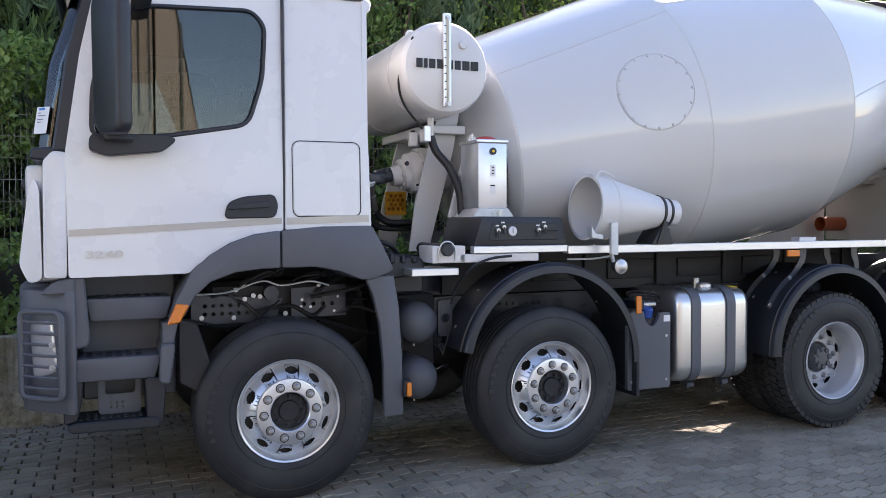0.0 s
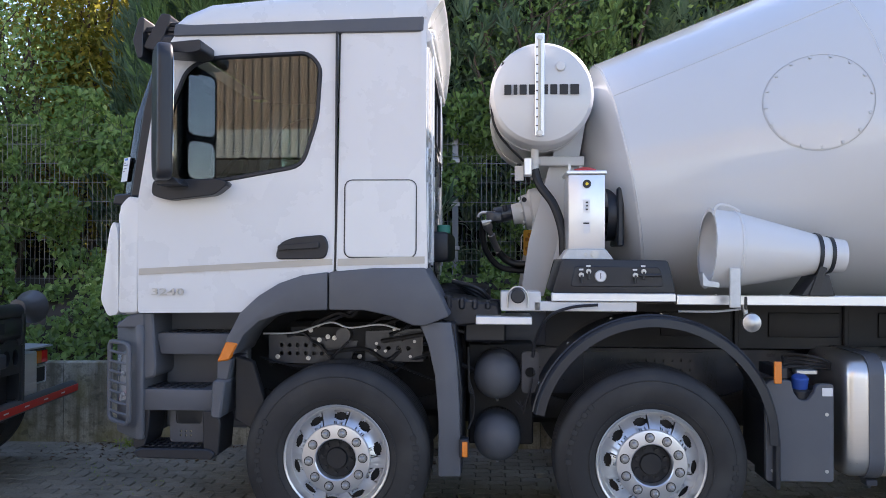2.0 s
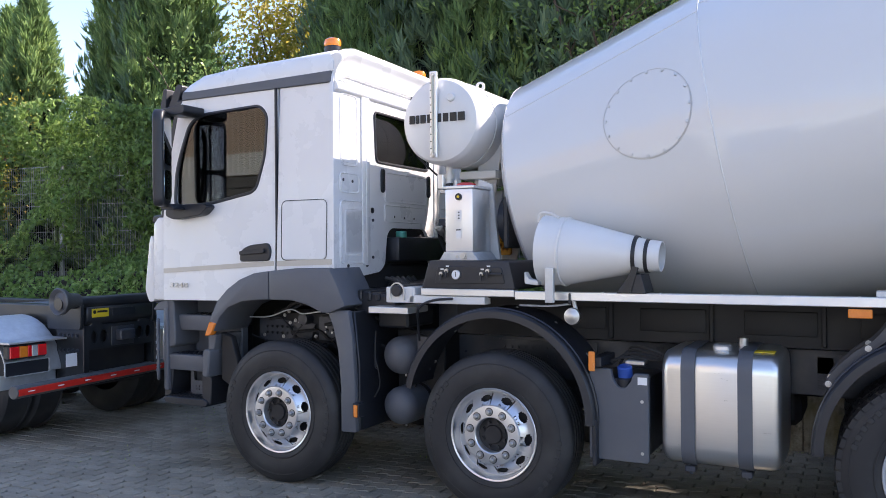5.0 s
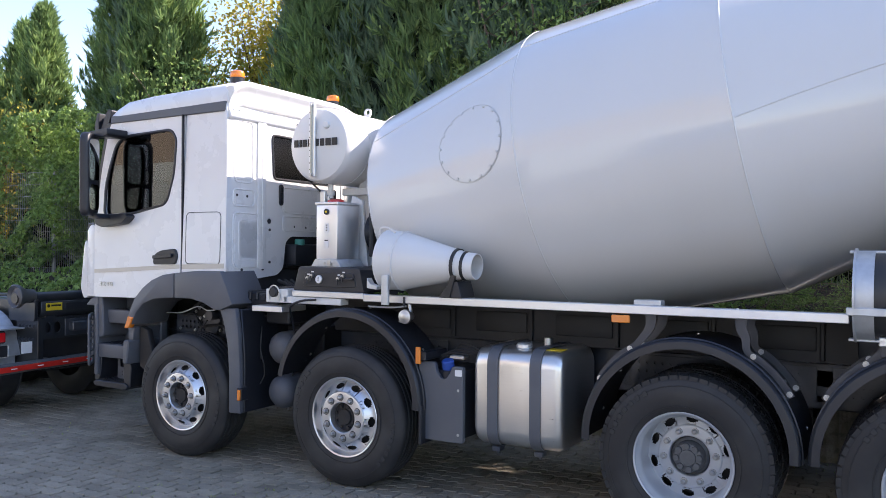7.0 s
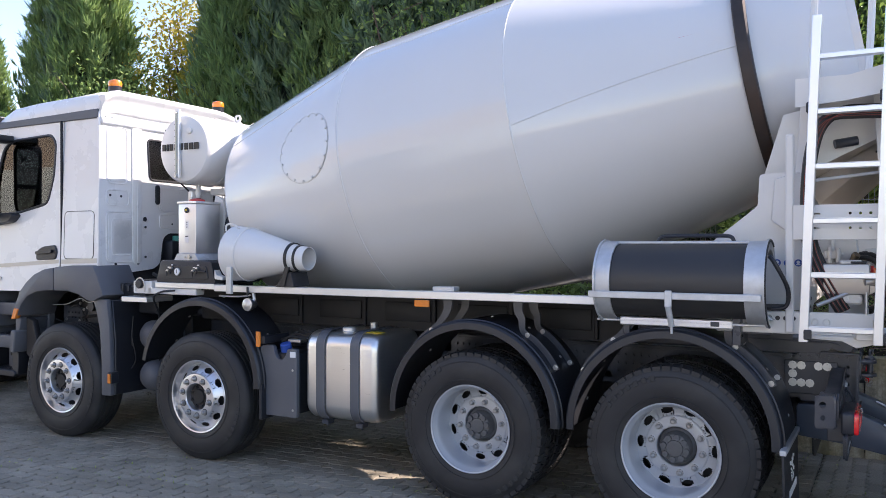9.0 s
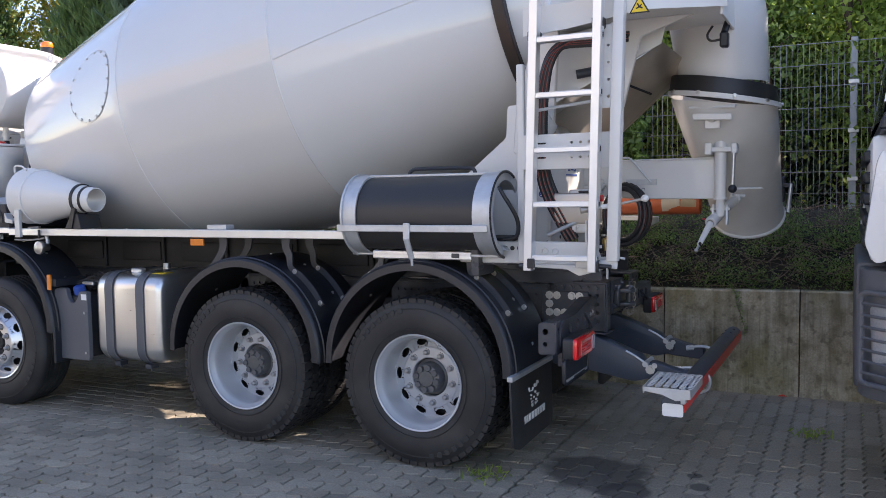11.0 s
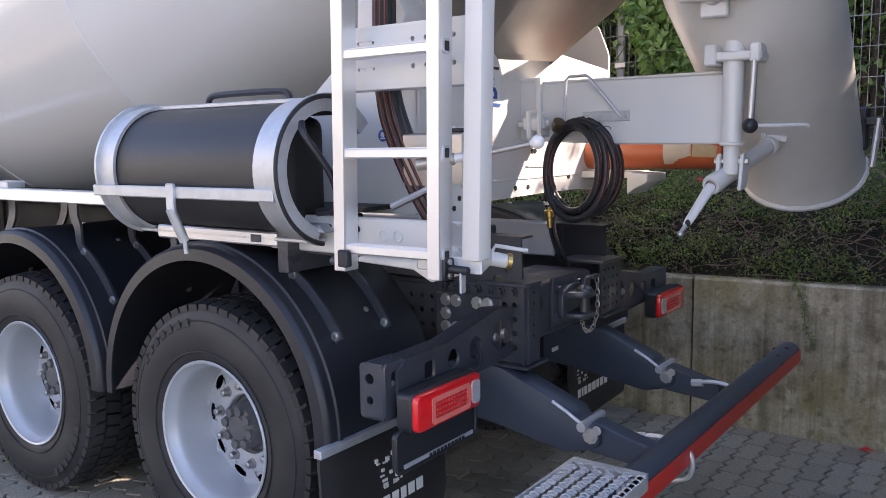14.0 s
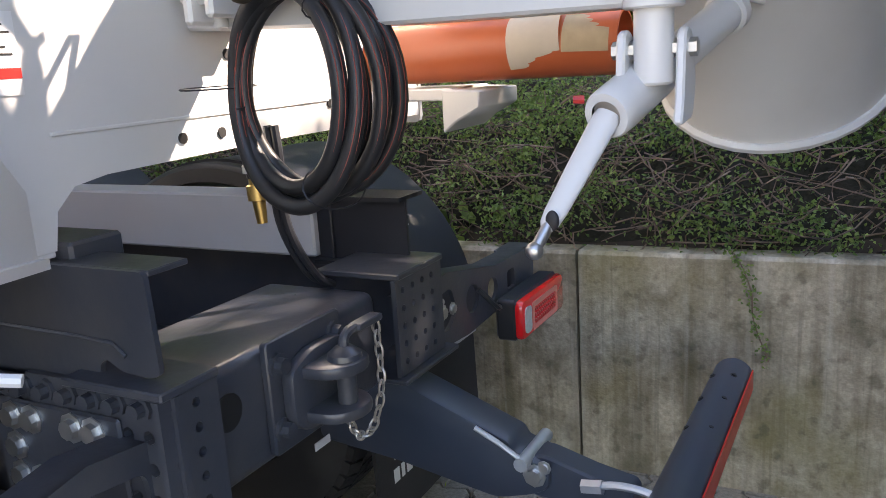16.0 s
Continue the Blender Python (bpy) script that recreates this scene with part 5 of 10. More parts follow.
# stays from the deck to the guards: flat bars bent in their own plane, one at the front and one at the back of each guard
for gx in (4.262, 5.590):
    for lx in (-1, 1):
        for y in (0.13, 0.40):
            top, tip = gx + (0.24 if lx < 0 else 0.30) * lx, radians(54 * lx)
            mid, low = radians(27 * lx), 0.665
            pts = [(top, 1.40), (top, 1.33), (top + 0.025 * lx, 1.275)]
            pts += [(gx + low * math.sin(a), 0.62 + low * math.cos(a)) for a in np.linspace(mid * 1.12, tip * 1.12, 5)]
            line = [Vector((x, 0, z)) for x, z in pts]
            line = curve(line, 4)
            out_, in_ = [], []
            for i, p in enumerate(line):
                d = (line[min(i + 1, len(line) - 1)] - line[max(i - 1, 0)]).normalized()
                n_ = Vector((-d.z, 0, d.x)) * (0.036 - 0.016 * min(1.0, i / 12))
                out_.append((p.x + n_.x, p.z + n_.z))
                in_.append((p.x - n_.x, p.z - n_.z))
            st_ = part("stay", Shape().prism(out_ + in_[::-1], y - 0.006, y + 0.006, "xz"), CHASSIS, truck, "bent flat steel stay of the mudguard")
            for q in (line[-2], line[len(line) // 2]):
                part("bolt", Shape().bolt((q.x, y - 0.006, q.z), (0, -1, 0), 0.012, 0.012), CHROME, st_)
part("side_marker", Shape().box(2.386, 2.425, -0.02, 0.0, 0.975, 1.095, 0.004), ORANGELENS, truck, "orange side reflector")
part("marker_bracket", Shape().box(2.40, 2.46, 0.0, 0.3, 1.0, 1.06, 0.004), BLACKPL, truck)
part("side_marker", Shape().box(3.795, 3.912, 0.045, 0.065, 1.335, 1.383, 0.004), ORANGELENS, truck, "orange side reflector")

# ---- deck edge, console, control box ----
part("deck_rail", Shape().box(1.197, 1.879, 0.05, 0.12, 1.408, 1.454, 0.004), ALU, truck, "white aluminium deck edge")
dr = part("deck_rail", Shape().box(1.884, 5.14, 0.045, 0.12, 1.393, 1.447, 0.004), ALU, truck, "white aluminium deck edge")
s = Shape()
for i in range(9):
    s.bolt((2.1 + 0.35 * i, 0.08, 1.446), (0, 0, 1), 0.008, 0.006)
part("bolts", s, CHROME, dr)
part("deck_clip", Shape().box(3.93, 4.10, 0.07, 0.16, 1.447, 1.48, 0.004), GALV, dr)
part("deck_plate", Shape().box(1.2, 6.2, 0.12, 0.62, 1.395, 1.41, 0), DARK, truck)
cons = part("console", Shape().prism(round_poly([(1.197, 1.452), (1.254, 1.645), (1.839, 1.638), (1.883, 1.452)], 0.015, 2), 0.06, 0.62, "xz", b=0.01, seg=2), BLACKPL, truck, "black plastic operating console")
part("console_panel", Shape().prism(round_poly([(1.30, 1.49), (1.325, 1.605), (1.79, 1.60), (1.815, 1.49)], 0.02, 3), 0.052, 0.062, "xz", b=0.004), BLACKPL, cons)
g = part("pressure_gauge", Shape().cyl((1.466, 0.04, 1.548), (1.466, 0.06, 1.548), 0.033, n=28, b=0.004), CHROME, cons, "round white pressure gauge")
part("dial", Shape().cyl((1.466, 0.038, 1.548), (1.466, 0.042, 1.548), 0.028, n=24), WHITETAPE, g)
part("needle", Shape().box(1.464, 1.468, 0.036, 0.038, 1.535, 1.568, 0), BLACKINK, g)
for x in (1.36, 1.40, 1.655, 1.70):
    z = 1.555 if x in (1.36, 1.655) else 1.575
    k = part("valve", Shape().cyl((x, 0.03, z), (x, 0.058, z), 0.014, n=12), CHROME, cons)
    part("lever", Shape().box(x - 0.006, x + 0.006, 0.022, 0.034, z - 0.045, z, 0.003), BLACKPL, k)
    part("valve_label", Shape().box(x - 0.012, x + 0.012, 0.0508, 0.053, z + 0.025, z + 0.035, 0), WHITEINK, cons)
part("lever", Shape().box(1.67, 1.80, 0.028, 0.045, 1.548, 1.562, 0.004), BLACKPL, cons)

bx = part("control_box", Shape().box(1.303, 1.512, 0.215, 0.50, 1.70, 2.13, 0.006, 2), ALU, truck, "light metal control box with a red lamp")
part("lid", Shape().box(1.292, 1.523, 0.205, 0.51, 2.13, 2.152, 0.005), ALU, bx)
part("box_base", Shape().prism([(1.26, 1.64), (1.30, 1.70), (1.515, 1.70), (1.56, 1.64)], 0.20, 0.52, "xz", b=0.004), GALV, bx)
part("signal_lamp", Shape().lathe([(0, 0.07), (0.018, 0.066), (0.028, 0.04), (0.032, 0)], (1.41, 0.33, 2.152), (0, 0, 1), 20), REDPL, bx, "flat red signal lamp")
part("button", Shape().cyl((1.408, 0.205, 2.075), (1.408, 0.216, 2.075), 0.024, n=20), BLACKPL, bx)
part("button_ring", Shape().cyl((1.408, 0.201, 2.075), (1.408, 0.206, 2.075), 0.009, n=12), YELLOWSIGN, bx)
for z0, z1 in ((1.91, 1.985), (1.79, 1.86)):
    part("sticker", Shape().box(1.387, 1.427, 0.2125, 0.215, z0, z1, 0), WHITETAPE, bx)
s = Shape()
for z in (1.925, 1.945, 1.965):
    s.box(1.402, 1.414, 0.211, 0.2126, z, z + 0.008, 0)
s.box(1.388, 1.422, 0.211, 0.2126, 1.845, 1.853, 0)
part("print", s, BLACKINK, bx)
s = Shape()
s.cyl((1.32, 0.35, 2.15), (1.32, 0.35, 2.2), 0.01, n=10)
s.bolt((1.45, 0.2, 1.67), (0, -1, 0), 0.018, 0.012)
s.bolt((1.40, 0.2, 1.668), (0, -1, 0), 0.008, 0.008)
part("fitting", s, CHROME, bx)
# lower white brackets by the cab
s = Shape()
s.box(0.915, 1.14, 0.06, 0.30, 1.352, 1.46, 0.006)
s.box(1.10, 1.667, 0.06, 0.16, 1.352, 1.405, 0.005)
wb = part("deck_bracket", s, OFFWHITE, truck, "white steel bracket with a U-bolt")
part("clamped_pipe", Shape().cyl((1.01, 0.03, 1.435), (1.01, 0.5, 1.435), 0.04, n=18, b=0.006), BLACKPL, wb)
part("u_bolt", Shape().tube(curve([(0.955, 0.05, 1.37), (0.955, 0.05, 1.44), (0.98, 0.05, 1.478), (1.01, 0.05, 1.487), (1.04, 0.05, 1.478), (1.065, 0.05, 1.44), (1.065, 0.05, 1.37)], 3), 0.006, 6), CHROME, wb)
part("tread_plate", Shape().box(0.775, 1.09, 0.05, 0.35, 1.275, 1.32, 0.004), ALU, truck, "light metal tread plate")
part("cable", Shape().tube(curve([(1.45, 0.03, 1.39), (1.30, 0.03, 1.375), (1.18, 0.05, 1.32), (1.12, 0.15, 1.20), (1.10, 0.2, 1.08)], 5), 0.009, 6), BLACKPL, truck)
# coupling that hangs under the rail
cp = part("hose_coupling", Shape().lathe([(0.0, 0), (0.0, 0.02), (0.006, 0.03), (0.012, 0.05), (0.03, 0.054), (0.05, 0.046), (0.06, 0.03), (0.10, 0.03)], (2.275, -0.005, 1.30), (0, 1, 0), 20), CHROME, truck, "metal hose coupling on a short stub")
part("stub", Shape().tube(curve([(2.275, 0.08, 1.30), (2.27, 0.10, 1.34), (2.25, 0.10, 1.42)], 4), 0.014, 8), GALV, cp)
part("lever", Shape().box(2.245, 2.258, 0.03, 0.05, 1.37, 1.44, 0.004), BLACKPL, cp)
part("pipe", Shape().tube(curve([(2.24, 0.09, 1.37), (2.1, 0.09, 1.355), (1.9, 0.09, 1.355)], 4), 0.007, 6), GALV, cp)

# ---- air tanks, urea tank, fuel tank ----
for z in (0.957, 0.595):
    s = Shape().lathe([(0, 0), (0.006, 0.05), (0.03, 0.10), (0.07, 0.13), (0.10, 0.137), (0.62, 0.137), (0.70, 0.08), (0.71, 0)], (0.898, 0.20, z), (0, 1, 0), 32)
    a = part("air_tank", s, PLASTIC, truck, "grey steel compressed-air tank")
    part("strap", Shape().lathe([(0.28, 0.138), (0.28, 0.142), (0.32, 0.142), (0.32, 0.138)], (0.898, 0.20, z), (0, 1, 0), 32), DARK, a)
    part("drain_valve", Shape().cyl((0.898, 0.36, z - 0.135), (0.898, 0.36, z - 0.16), 0.008, n=8), CHROME, a)
part("tank_bracket", Shape().plate(round_rect(1.04, 1.14, 0.86, 1.10, 0.02, 3), [circle2(1.09, 0.98, 0.03, 14)], 0.28, 0.31, "xz"), CHASSIS, truck)
part("tank_carrier", Shape().box(0.72, 1.12, 0.55, 0.80, 0.50, 1.12, 0.01), DARK, truck)
for k in range(3):
    part("air_line", Shape().tube(curve([(0.73, 0.22, 1.13), (0.735, 0.2, 0.95 - 0.03 * k), (0.76, 0.2, 0.86), (0.76, 0.22, 0.74), (0.73, 0.2, 0.66)], 5), 0.006, 6), DARK, truck)
    part("air_line", Shape().tube(curve([(1.0 + 0.03 * k, 0.25, 0.82), (1.05, 0.23, 0.79 - 0.02 * k), (1.08, 0.22, 0.86), (1.10, 0.24, 0.95)], 5), 0.006, 6), DARK, truck)
u_out = [(2.366, 0.432), (2.366, 0.965), (2.40, 0.985), (2.50, 0.985), (2.512, 0.92), (2.545, 0.875), (2.59, 0.875), (2.625, 0.92), (2.637, 0.965), (2.727, 0.965), (2.727, 0.432)]
urea = part("urea_tank", Shape().prism(round_poly(u_out, 0.018, 3), 0.06, 0.10, "xz", b=0.004), PLASTIC, truck, "dark grey urea tank with a blue cap")
part("tank_body", Shape().box(2.38, 2.71, 0.10, 0.55, 0.45, 0.93, 0.02, 2), BLACKPL, urea)
part("cap", Shape().cyl((2.57, 0.14, 0.93), (2.57, 0.12, 1.0), 0.045, n=20, b=0.008), BLUECAP, urea, "blue filler cap")
part("cap_ring", Shape().cyl((2.57, 0.145, 0.86), (2.57, 0.142, 0.93), 0.06, n=20, b=0.01), BLACKPL, urea)
part("valve", Shape().box(2.56, 2.68, 0.16, 0.25, 1.0, 1.03, 0.006), CHROME, urea)
s = Shape()
for x, z in ((2.40, 0.80), (2.69, 0.80), (2.40, 0.49), (2.69, 0.49)):
    s.bolt((x, 0.06, z), (0, -1, 0), 0.007, 0.005)
part("bolts", s, CHROME, urea)
part("label_plate", Shape().box(2.665, 2.72, 0.057, 0.06, 0.90, 0.945, 0), WHITETAPE, urea)
for k in range(4):
    part("air_line", Shape().tube(curve([(2.42 + 0.05 * k, 0.2, 1.0), (2.55, 0.22 + 0.04 * k, 1.04 + 0.015 * k), (2.70, 0.25, 1.03 + 0.02 * k), (2.86, 0.3, 1.02)], 5), 0.009, 6), DARK, urea)
sec = round_rect(0.07, 0.72, 0.442, 1.115, 0.12, 7)
s = Shape()
bm = bmesh.new()
xs = [(2.795, 0.80), (2.80, 0.90), (2.815, 0.96), (2.845, 1.0), (3.405, 1.0), (3.44, 0.96), (3.455, 0.90), (3.46, 0.80)]
rows = []
for x, k in xs:
    rows.append([bm.verts.new((x, 0.395 + (y - 0.395) * k, 0.778 + (z - 0.778) * k)) for y, z in sec])
for a, b in zip(rows, rows[1:]):
    for i in range(len(sec)):
        bm.faces.new((a[i], b[i], b[(i + 1) % len(sec)], a[(i + 1) % len(sec)]))
bm.faces.new(rows[0])
bm.faces.new(rows[-1][::-1])
s.take(bm)
fuel = part("fuel_tank", s, BRUSHED, truck, "brushed aluminium fuel tank with black straps", angle=50)
for x in (2.955, 3.27):
    strap = Shape()
    o = round_rect(0.06, 0.73, 0.432, 1.125, 0.125, 7)
    strap.add([(x - 0.04, y, z) for y, z in o] + [(x + 0.04, y, z) for y, z in o] + [(x - 0.04, 0.395 + (y - 0.395) * 0.985, 0.778 + (z - 0.778) * 0.985) for y, z in o] + [(x + 0.04, 0.395 + (y - 0.395) * 0.985, 0.778 + (z - 0.778) * 0.985) for y, z in o],
              [(i, (i + 1) % len(o), len(o) + (i + 1) % len(o), len(o) + i) for i in range(len(o))]
              + [(i, 2 * len(o) + i, 2 * len(o) + (i + 1) % len(o), (i + 1) % len(o)) for i in range(len(o))]
              + [(len(o) + i, len(o) + (i + 1) % len(o), 3 * len(o) + (i + 1) % len(o), 3 * len(o) + i) for i in range(len(o))])
    t = part("strap", strap, PLASTIC, fuel, "black steel strap")
    part("strap_bolt", Shape().box(x - 0.03, x + 0.03, 0.12, 0.2, 0.40, 0.435, 0.004).cyl((x, 0.16, 0.38), (x, 0.16, 0.44), 0.01, n=8), CHASSIS, t)
part("filler_cap", Shape().cyl((3.13, 0.2, 1.11), (3.13, 0.2, 1.15), 0.055, n=24, b=0.01), ALU, fuel)
part("label_plate", Shape().box(3.30, 3.42, 0.16, 0.26, 1.114, 1.117, 0), YELLOWSIGN, fuel)
part("sensor", Shape().cyl((3.22, 0.4, 1.11), (3.22, 0.4, 1.17), 0.03, n=12), CHROME, fuel)

# ---- water tank ----
TX, TZ, TR = 1.163, 2.640, 0.314
s = Shape().lathe([(-0.015, 0), (-0.012, 0.10), (0.0, 0.22), (0.022, 0.29), (0.05, 0.310), (0.08, TR), (1.50, TR), (1.54, 0.30), (1.57, 0.22), (1.585, 0)], (TX, 0.39, TZ), (0, 1, 0), 56)
wt = part("water_tank", s, OFFWHITE, truck, "white cylindrical water tank with a sight gauge")
for y in (0.70, 1.55):
    part("tank_strap", Shape().lathe([(0, TR + 0.001), (0, TR + 0.006), (0.05, TR + 0.006), (0.05, TR + 0.001)], (TX, y, TZ), (0, 1, 0), 56), OFFWHITE, wt)
sg = part("sight_gauge", Shape().box(1.117, 1.172, 0.345, 0.372, 2.372, 2.985, 0.004), ALU, wt, "white ruler-like sight gauge")
part("sight_tube", Shape().cyl((1.144, 0.338, 2.40), (1.144, 0.338, 2.95), 0.008, n=10), mat("clear_hose", (0.52, 0.50, 0.40), 0.25), sg)
s = Shape()
for i in range(10):
    s.box(1.121, 1.135, 0.3435, 0.3455, 2.43 + 0.052 * i, 2.437 + 0.052 * i, 0)
part("scale_marks", s, BLACKINK, sg)
s = Shape()
s.bolt((1.144, 0.345, 2.39), (0, -1, 0), 0.014, 0.02)
s.bolt((1.144, 0.345, 2.955), (0, -1, 0), 0.012, 0.015)
part("fittings", s, CHROME, sg)
part("plug", Shape().cyl((1.27, 0.365, 2.795), (1.27, 0.395, 2.793), 0.03, n=18, b=0.005), OFFWHITE, wt)
# the maker's name: eight plain dark blocks
s = Shape()
xq = 0.935
for k, w in enumerate((0.042, 0.022, 0.042, 0.050, 0.050, 0.042, 0.050, 0.052)):
    s.box(xq, xq + w, 0.371, 0.382, 2.625, 2.685, 0.002)
    xq += w + 0.0135
part("name_block", s, BLACKINK, wt, "dark lettering blocks")
part("lug", Shape().plate(circle2(1.165, 3.0, 0.04, 14), [circle2(1.165, 3.005, 0.02, 12)], 1.10, 1.115, "xz"), OFFWHITE, wt)
part("tank_pipe", Shape().cyl((1.13, 0.62, 2.34), (1.13, 0.62, 2.20), 0.024, n=14).cyl((1.13, 0.62, 2.27), (1.13, 0.62, 2.235), 0.034, n=14), OFFWHITE, wt)
part("tank_valve", Shape().box(1.06, 1.11, 0.56, 0.66, 2.16, 2.27, 0.006), ALU, wt)
part("tank_hose", Shape().tube(curve([(1.13, 0.62, 2.2), (1.16, 0.60, 2.1), (1.24, 0.55, 1.98), (1.29, 0.5, 1.82), (1.30, 0.48, 1.65)], 6), 0.028, 10), HOSE, wt)
part("tank_cable", Shape().tube(curve([(0.93, 0.42, 2.83), (0.86, 0.50, 2.60), (0.90, 0.55, 2.42), (1.06, 0.6, 2.25)], 6), 0.008, 6), HOSE, wt)
s = Shape()
for y in (0.85, 1.6):
    s.prism([(1.05, 1.40), (1.20, 1.40), (1.40, 2.15), (1.48, 2.60), (1.40, 2.60), (1.27, 2.36), (1.22, 2.2), (1.10, 1.75)], y, y + 0.025, "xz", b=0.003)
s.box(1.15, 1.45, 0.75, 1.75, 2.24, 2.30, 0.005)
s.prism([(1.24, 1.64), (1.56, 1.64), (1.50, 2.18), (1.40, 2.22)], 0.56, 0.60, "xz", b=0.004)
part("drum_bearing_stand", s, OFFWHITE, truck, "white steel stand of the drum drive")

# ---- drum ----
D0, DTILT = Vector((1.689, 1.25, 2.121)), 0.18
DAX = Vector((math.cos(DTILT), 0, math.sin(DTILT)))
DPROF = [(0.0, 0.865), (1.442, 1.157), (2.859, 1.157), (4.353, 0.774), (4.95, 0.62)]


def drum_r(s_):
    return float(np.interp(s_, [p[0] for p in DPROF], [p[1] for p in DPROF]))


prof = [(-0.30, 0), (-0.30, 0.12), (-0.27, 0.20), (-0.17, 0.50), (-0.08, 0.72), (-0.03, 0.82), (0.0, 0.862), (0.012, 0.868)]
for a, b in zip(DPROF, DPROF[1:]):
    for k in range(1, 13):
        prof.append((a[0] + (b[0] - a[0]) * k / 12, a[1] + (b[1] - a[1]) * k / 12))
drum = part("drum", Shape().lathe(prof, D0, DAX, 128), DRUM, truck, "large light grey mixing drum, glossy", angle=12)
# welds: hoops and slanted seams
for q in (0.012, 1.442, 2.859):
    r = drum_r(q) + 0.001
    s = Shape().lathe([(q - 0.006, r - 0.002), (q, r + 0.003), (q + 0.006, r - 0.002)], D0, DAX, 128)
    part("weld_seam", s, DRUM, drum)


def on_drum(q, ang, lift=0.0):
    """A point of the drum's skin: distance along the axis, angle from the top towards the camera side."""
    a = radians(ang)
    up = Vector((-math.sin(DTILT), 0, math.cos(DTILT)))
    d = up * math.cos(a) - Vector((0, 1, 0)) * math.sin(a)
    return D0 + DAX * q + d * (drum_r(q) + lift)


for q0, a0, q1, a1 in ((0.02, 52, 1.44, 45), (1.45, 40, 2.85, 37), (2.87, 93, 4.3, 80)):
    part("weld_seam", Shape().tube([on_drum(q0 + (q1 - q0) * t, a0 + (a1 - a0) * t, 0.0) for t in np.linspace(0, 1, 30)], 0.0045, 6), DRUM, drum)
MAN_Q, MAN_A, MAN_R = 1.065, 77.5, 0.288
mh, bl = [], Shape()
for i in range(48):
    t = 2 * math.pi * i / 48
    mh.append(on_drum(MAN_Q + MAN_R * math.cos(t), MAN_A + math.degrees(MAN_R * math.sin(t) / drum_r(MAN_Q)), 0.001))
man = part("manhole_rim", Shape().tube(mh, 0.0016, 6, closed=True), mat("cover_gap", (0.50, 0.50, 0.49), 0.5), drum, "bolted round manhole cover")
cov = Shape()
rows = [[on_drum(MAN_Q + rr * math.cos(2 * math.pi * i / 40), MAN_A + math.degrees(rr * math.sin(2 * math.pi * i / 40) / drum_r(MAN_Q)), 0.005) for i in range(40)] for rr in (0.280, 0.16, 0.08)]
vs = [p for r_ in rows for p in r_]
cov.add(vs, [(k * 40 + i, k * 40 + (i + 1) % 40, (k + 1) * 40 + (i + 1) % 40, (k + 1) * 40 + i) for k in range(2) for i in range(40)] + [tuple(range(80, 120))])
part("manhole_cover", cov, DRUM, man, angle=60)
for i in range(16):
    t = 2 * math.pi * (i + 0.3) / 16
    p = on_drum(MAN_Q + 0.270 * math.cos(t), MAN_A + math.degrees(0.270 * math.sin(t) / drum_r(MAN_Q)), 0.003)
    bl.cyl(p, p + (p - on_drum(MAN_Q, MAN_A, -1)).normalized() * 0.010, 0.010, n=6)
part("bolts", bl, mat("cover_bolt", (0.58, 0.58, 0.57), 0.4), man)
RQ = 4.353
part("roller_track", Shape().lathe([(RQ - 0.04, 0.77), (RQ - 0.04, 0.815), (RQ - 0.032, 0.822), (RQ + 0.032, 0.822), (RQ + 0.04, 0.815), (RQ + 0.04, 0.74)], D0, DAX, 96), RUST, drum, "worn steel roller track round the drum")
part("drum_mouth", Shape().lathe([(4.95, 0.62), (5.0, 0.63), (5.0, 0.60), (4.7, 0.58)], D0, DAX, 64), DRUM, drum)

# ---- drive at the drum's front ----
g0 = Vector((1.22, 1.10, 1.985))
s = Shape().lathe([(0.20, 0.10), (0.20, 0.16), (0.06, 0.165), (0.055, 0.175), (0.0, 0.175), (-0.005, 0.155), (-0.09, 0.15), (-0.105, 0.122), (-0.145, 0.116), (-0.155, 0.074), (-0.225, 0.070), (-0.225, 0)], g0, DAX, 40)
gb = part("gearbox", s, OFFWHITE, truck, "white drum gearbox with a dark hydraulic motor")
side_ = DAX.cross(Vector((0, 1, 0)))
for q, r, k in ((-0.005, 0.164, 16), (-0.155, 0.100, 8)):
    s = Shape()
    for i in range(k):
        a = 2 * math.pi * i / k
        s.bolt(g0 + DAX * q + (Vector((0, 1, 0)) * math.cos(a) + side_ * math.sin(a)) * r, -DAX, 0.009, 0.012)
    part("bolts", s, OFFWHITE, gb)
part("sight_plug", Shape().cyl((1.075, 0.965, 2.035), (1.075, 0.95, 2.038), 0.016, n=14), BLACKPL, gb)
part("web_box", Shape().box(1.13, 1.21, 0.95, 1.02, 1.835, 1.90, 0.006), OFFWHITE, gb)
part("web_slot", Shape().box(1.145, 1.195, 0.946, 0.952, 1.873, 1.89, 0.002), BLACKPL, gb)
part("carrier_lug", Shape().cyl((1.27, 0.98, 1.855), (1.27, 1.10, 1.855), 0.045, n=18, b=0.006), OFFWHITE, gb)
mo = part("motor", Shape().cyl((1.005, 1.10, 1.965), (0.875, 1.09, 1.935), 0.055, n=20, b=0.008).box(0.82, 0.93, 1.03, 1.13, 1.895, 1.965, 0.012, 2), CHASSIS, gb)
part("motor_port", Shape().cyl((0.95, 1.04, 1.97), (0.945, 1.035, 2.005), 0.018, n=12), CHASSIS, mo)
part("hose_fitting", Shape().tube(curve([(0.845, 1.07, 1.955), (0.80, 1.075, 1.957), (0.775, 1.075, 1.945), (0.765, 1.075, 1.925)], 4), 0.011, 10), CHROME, gb)
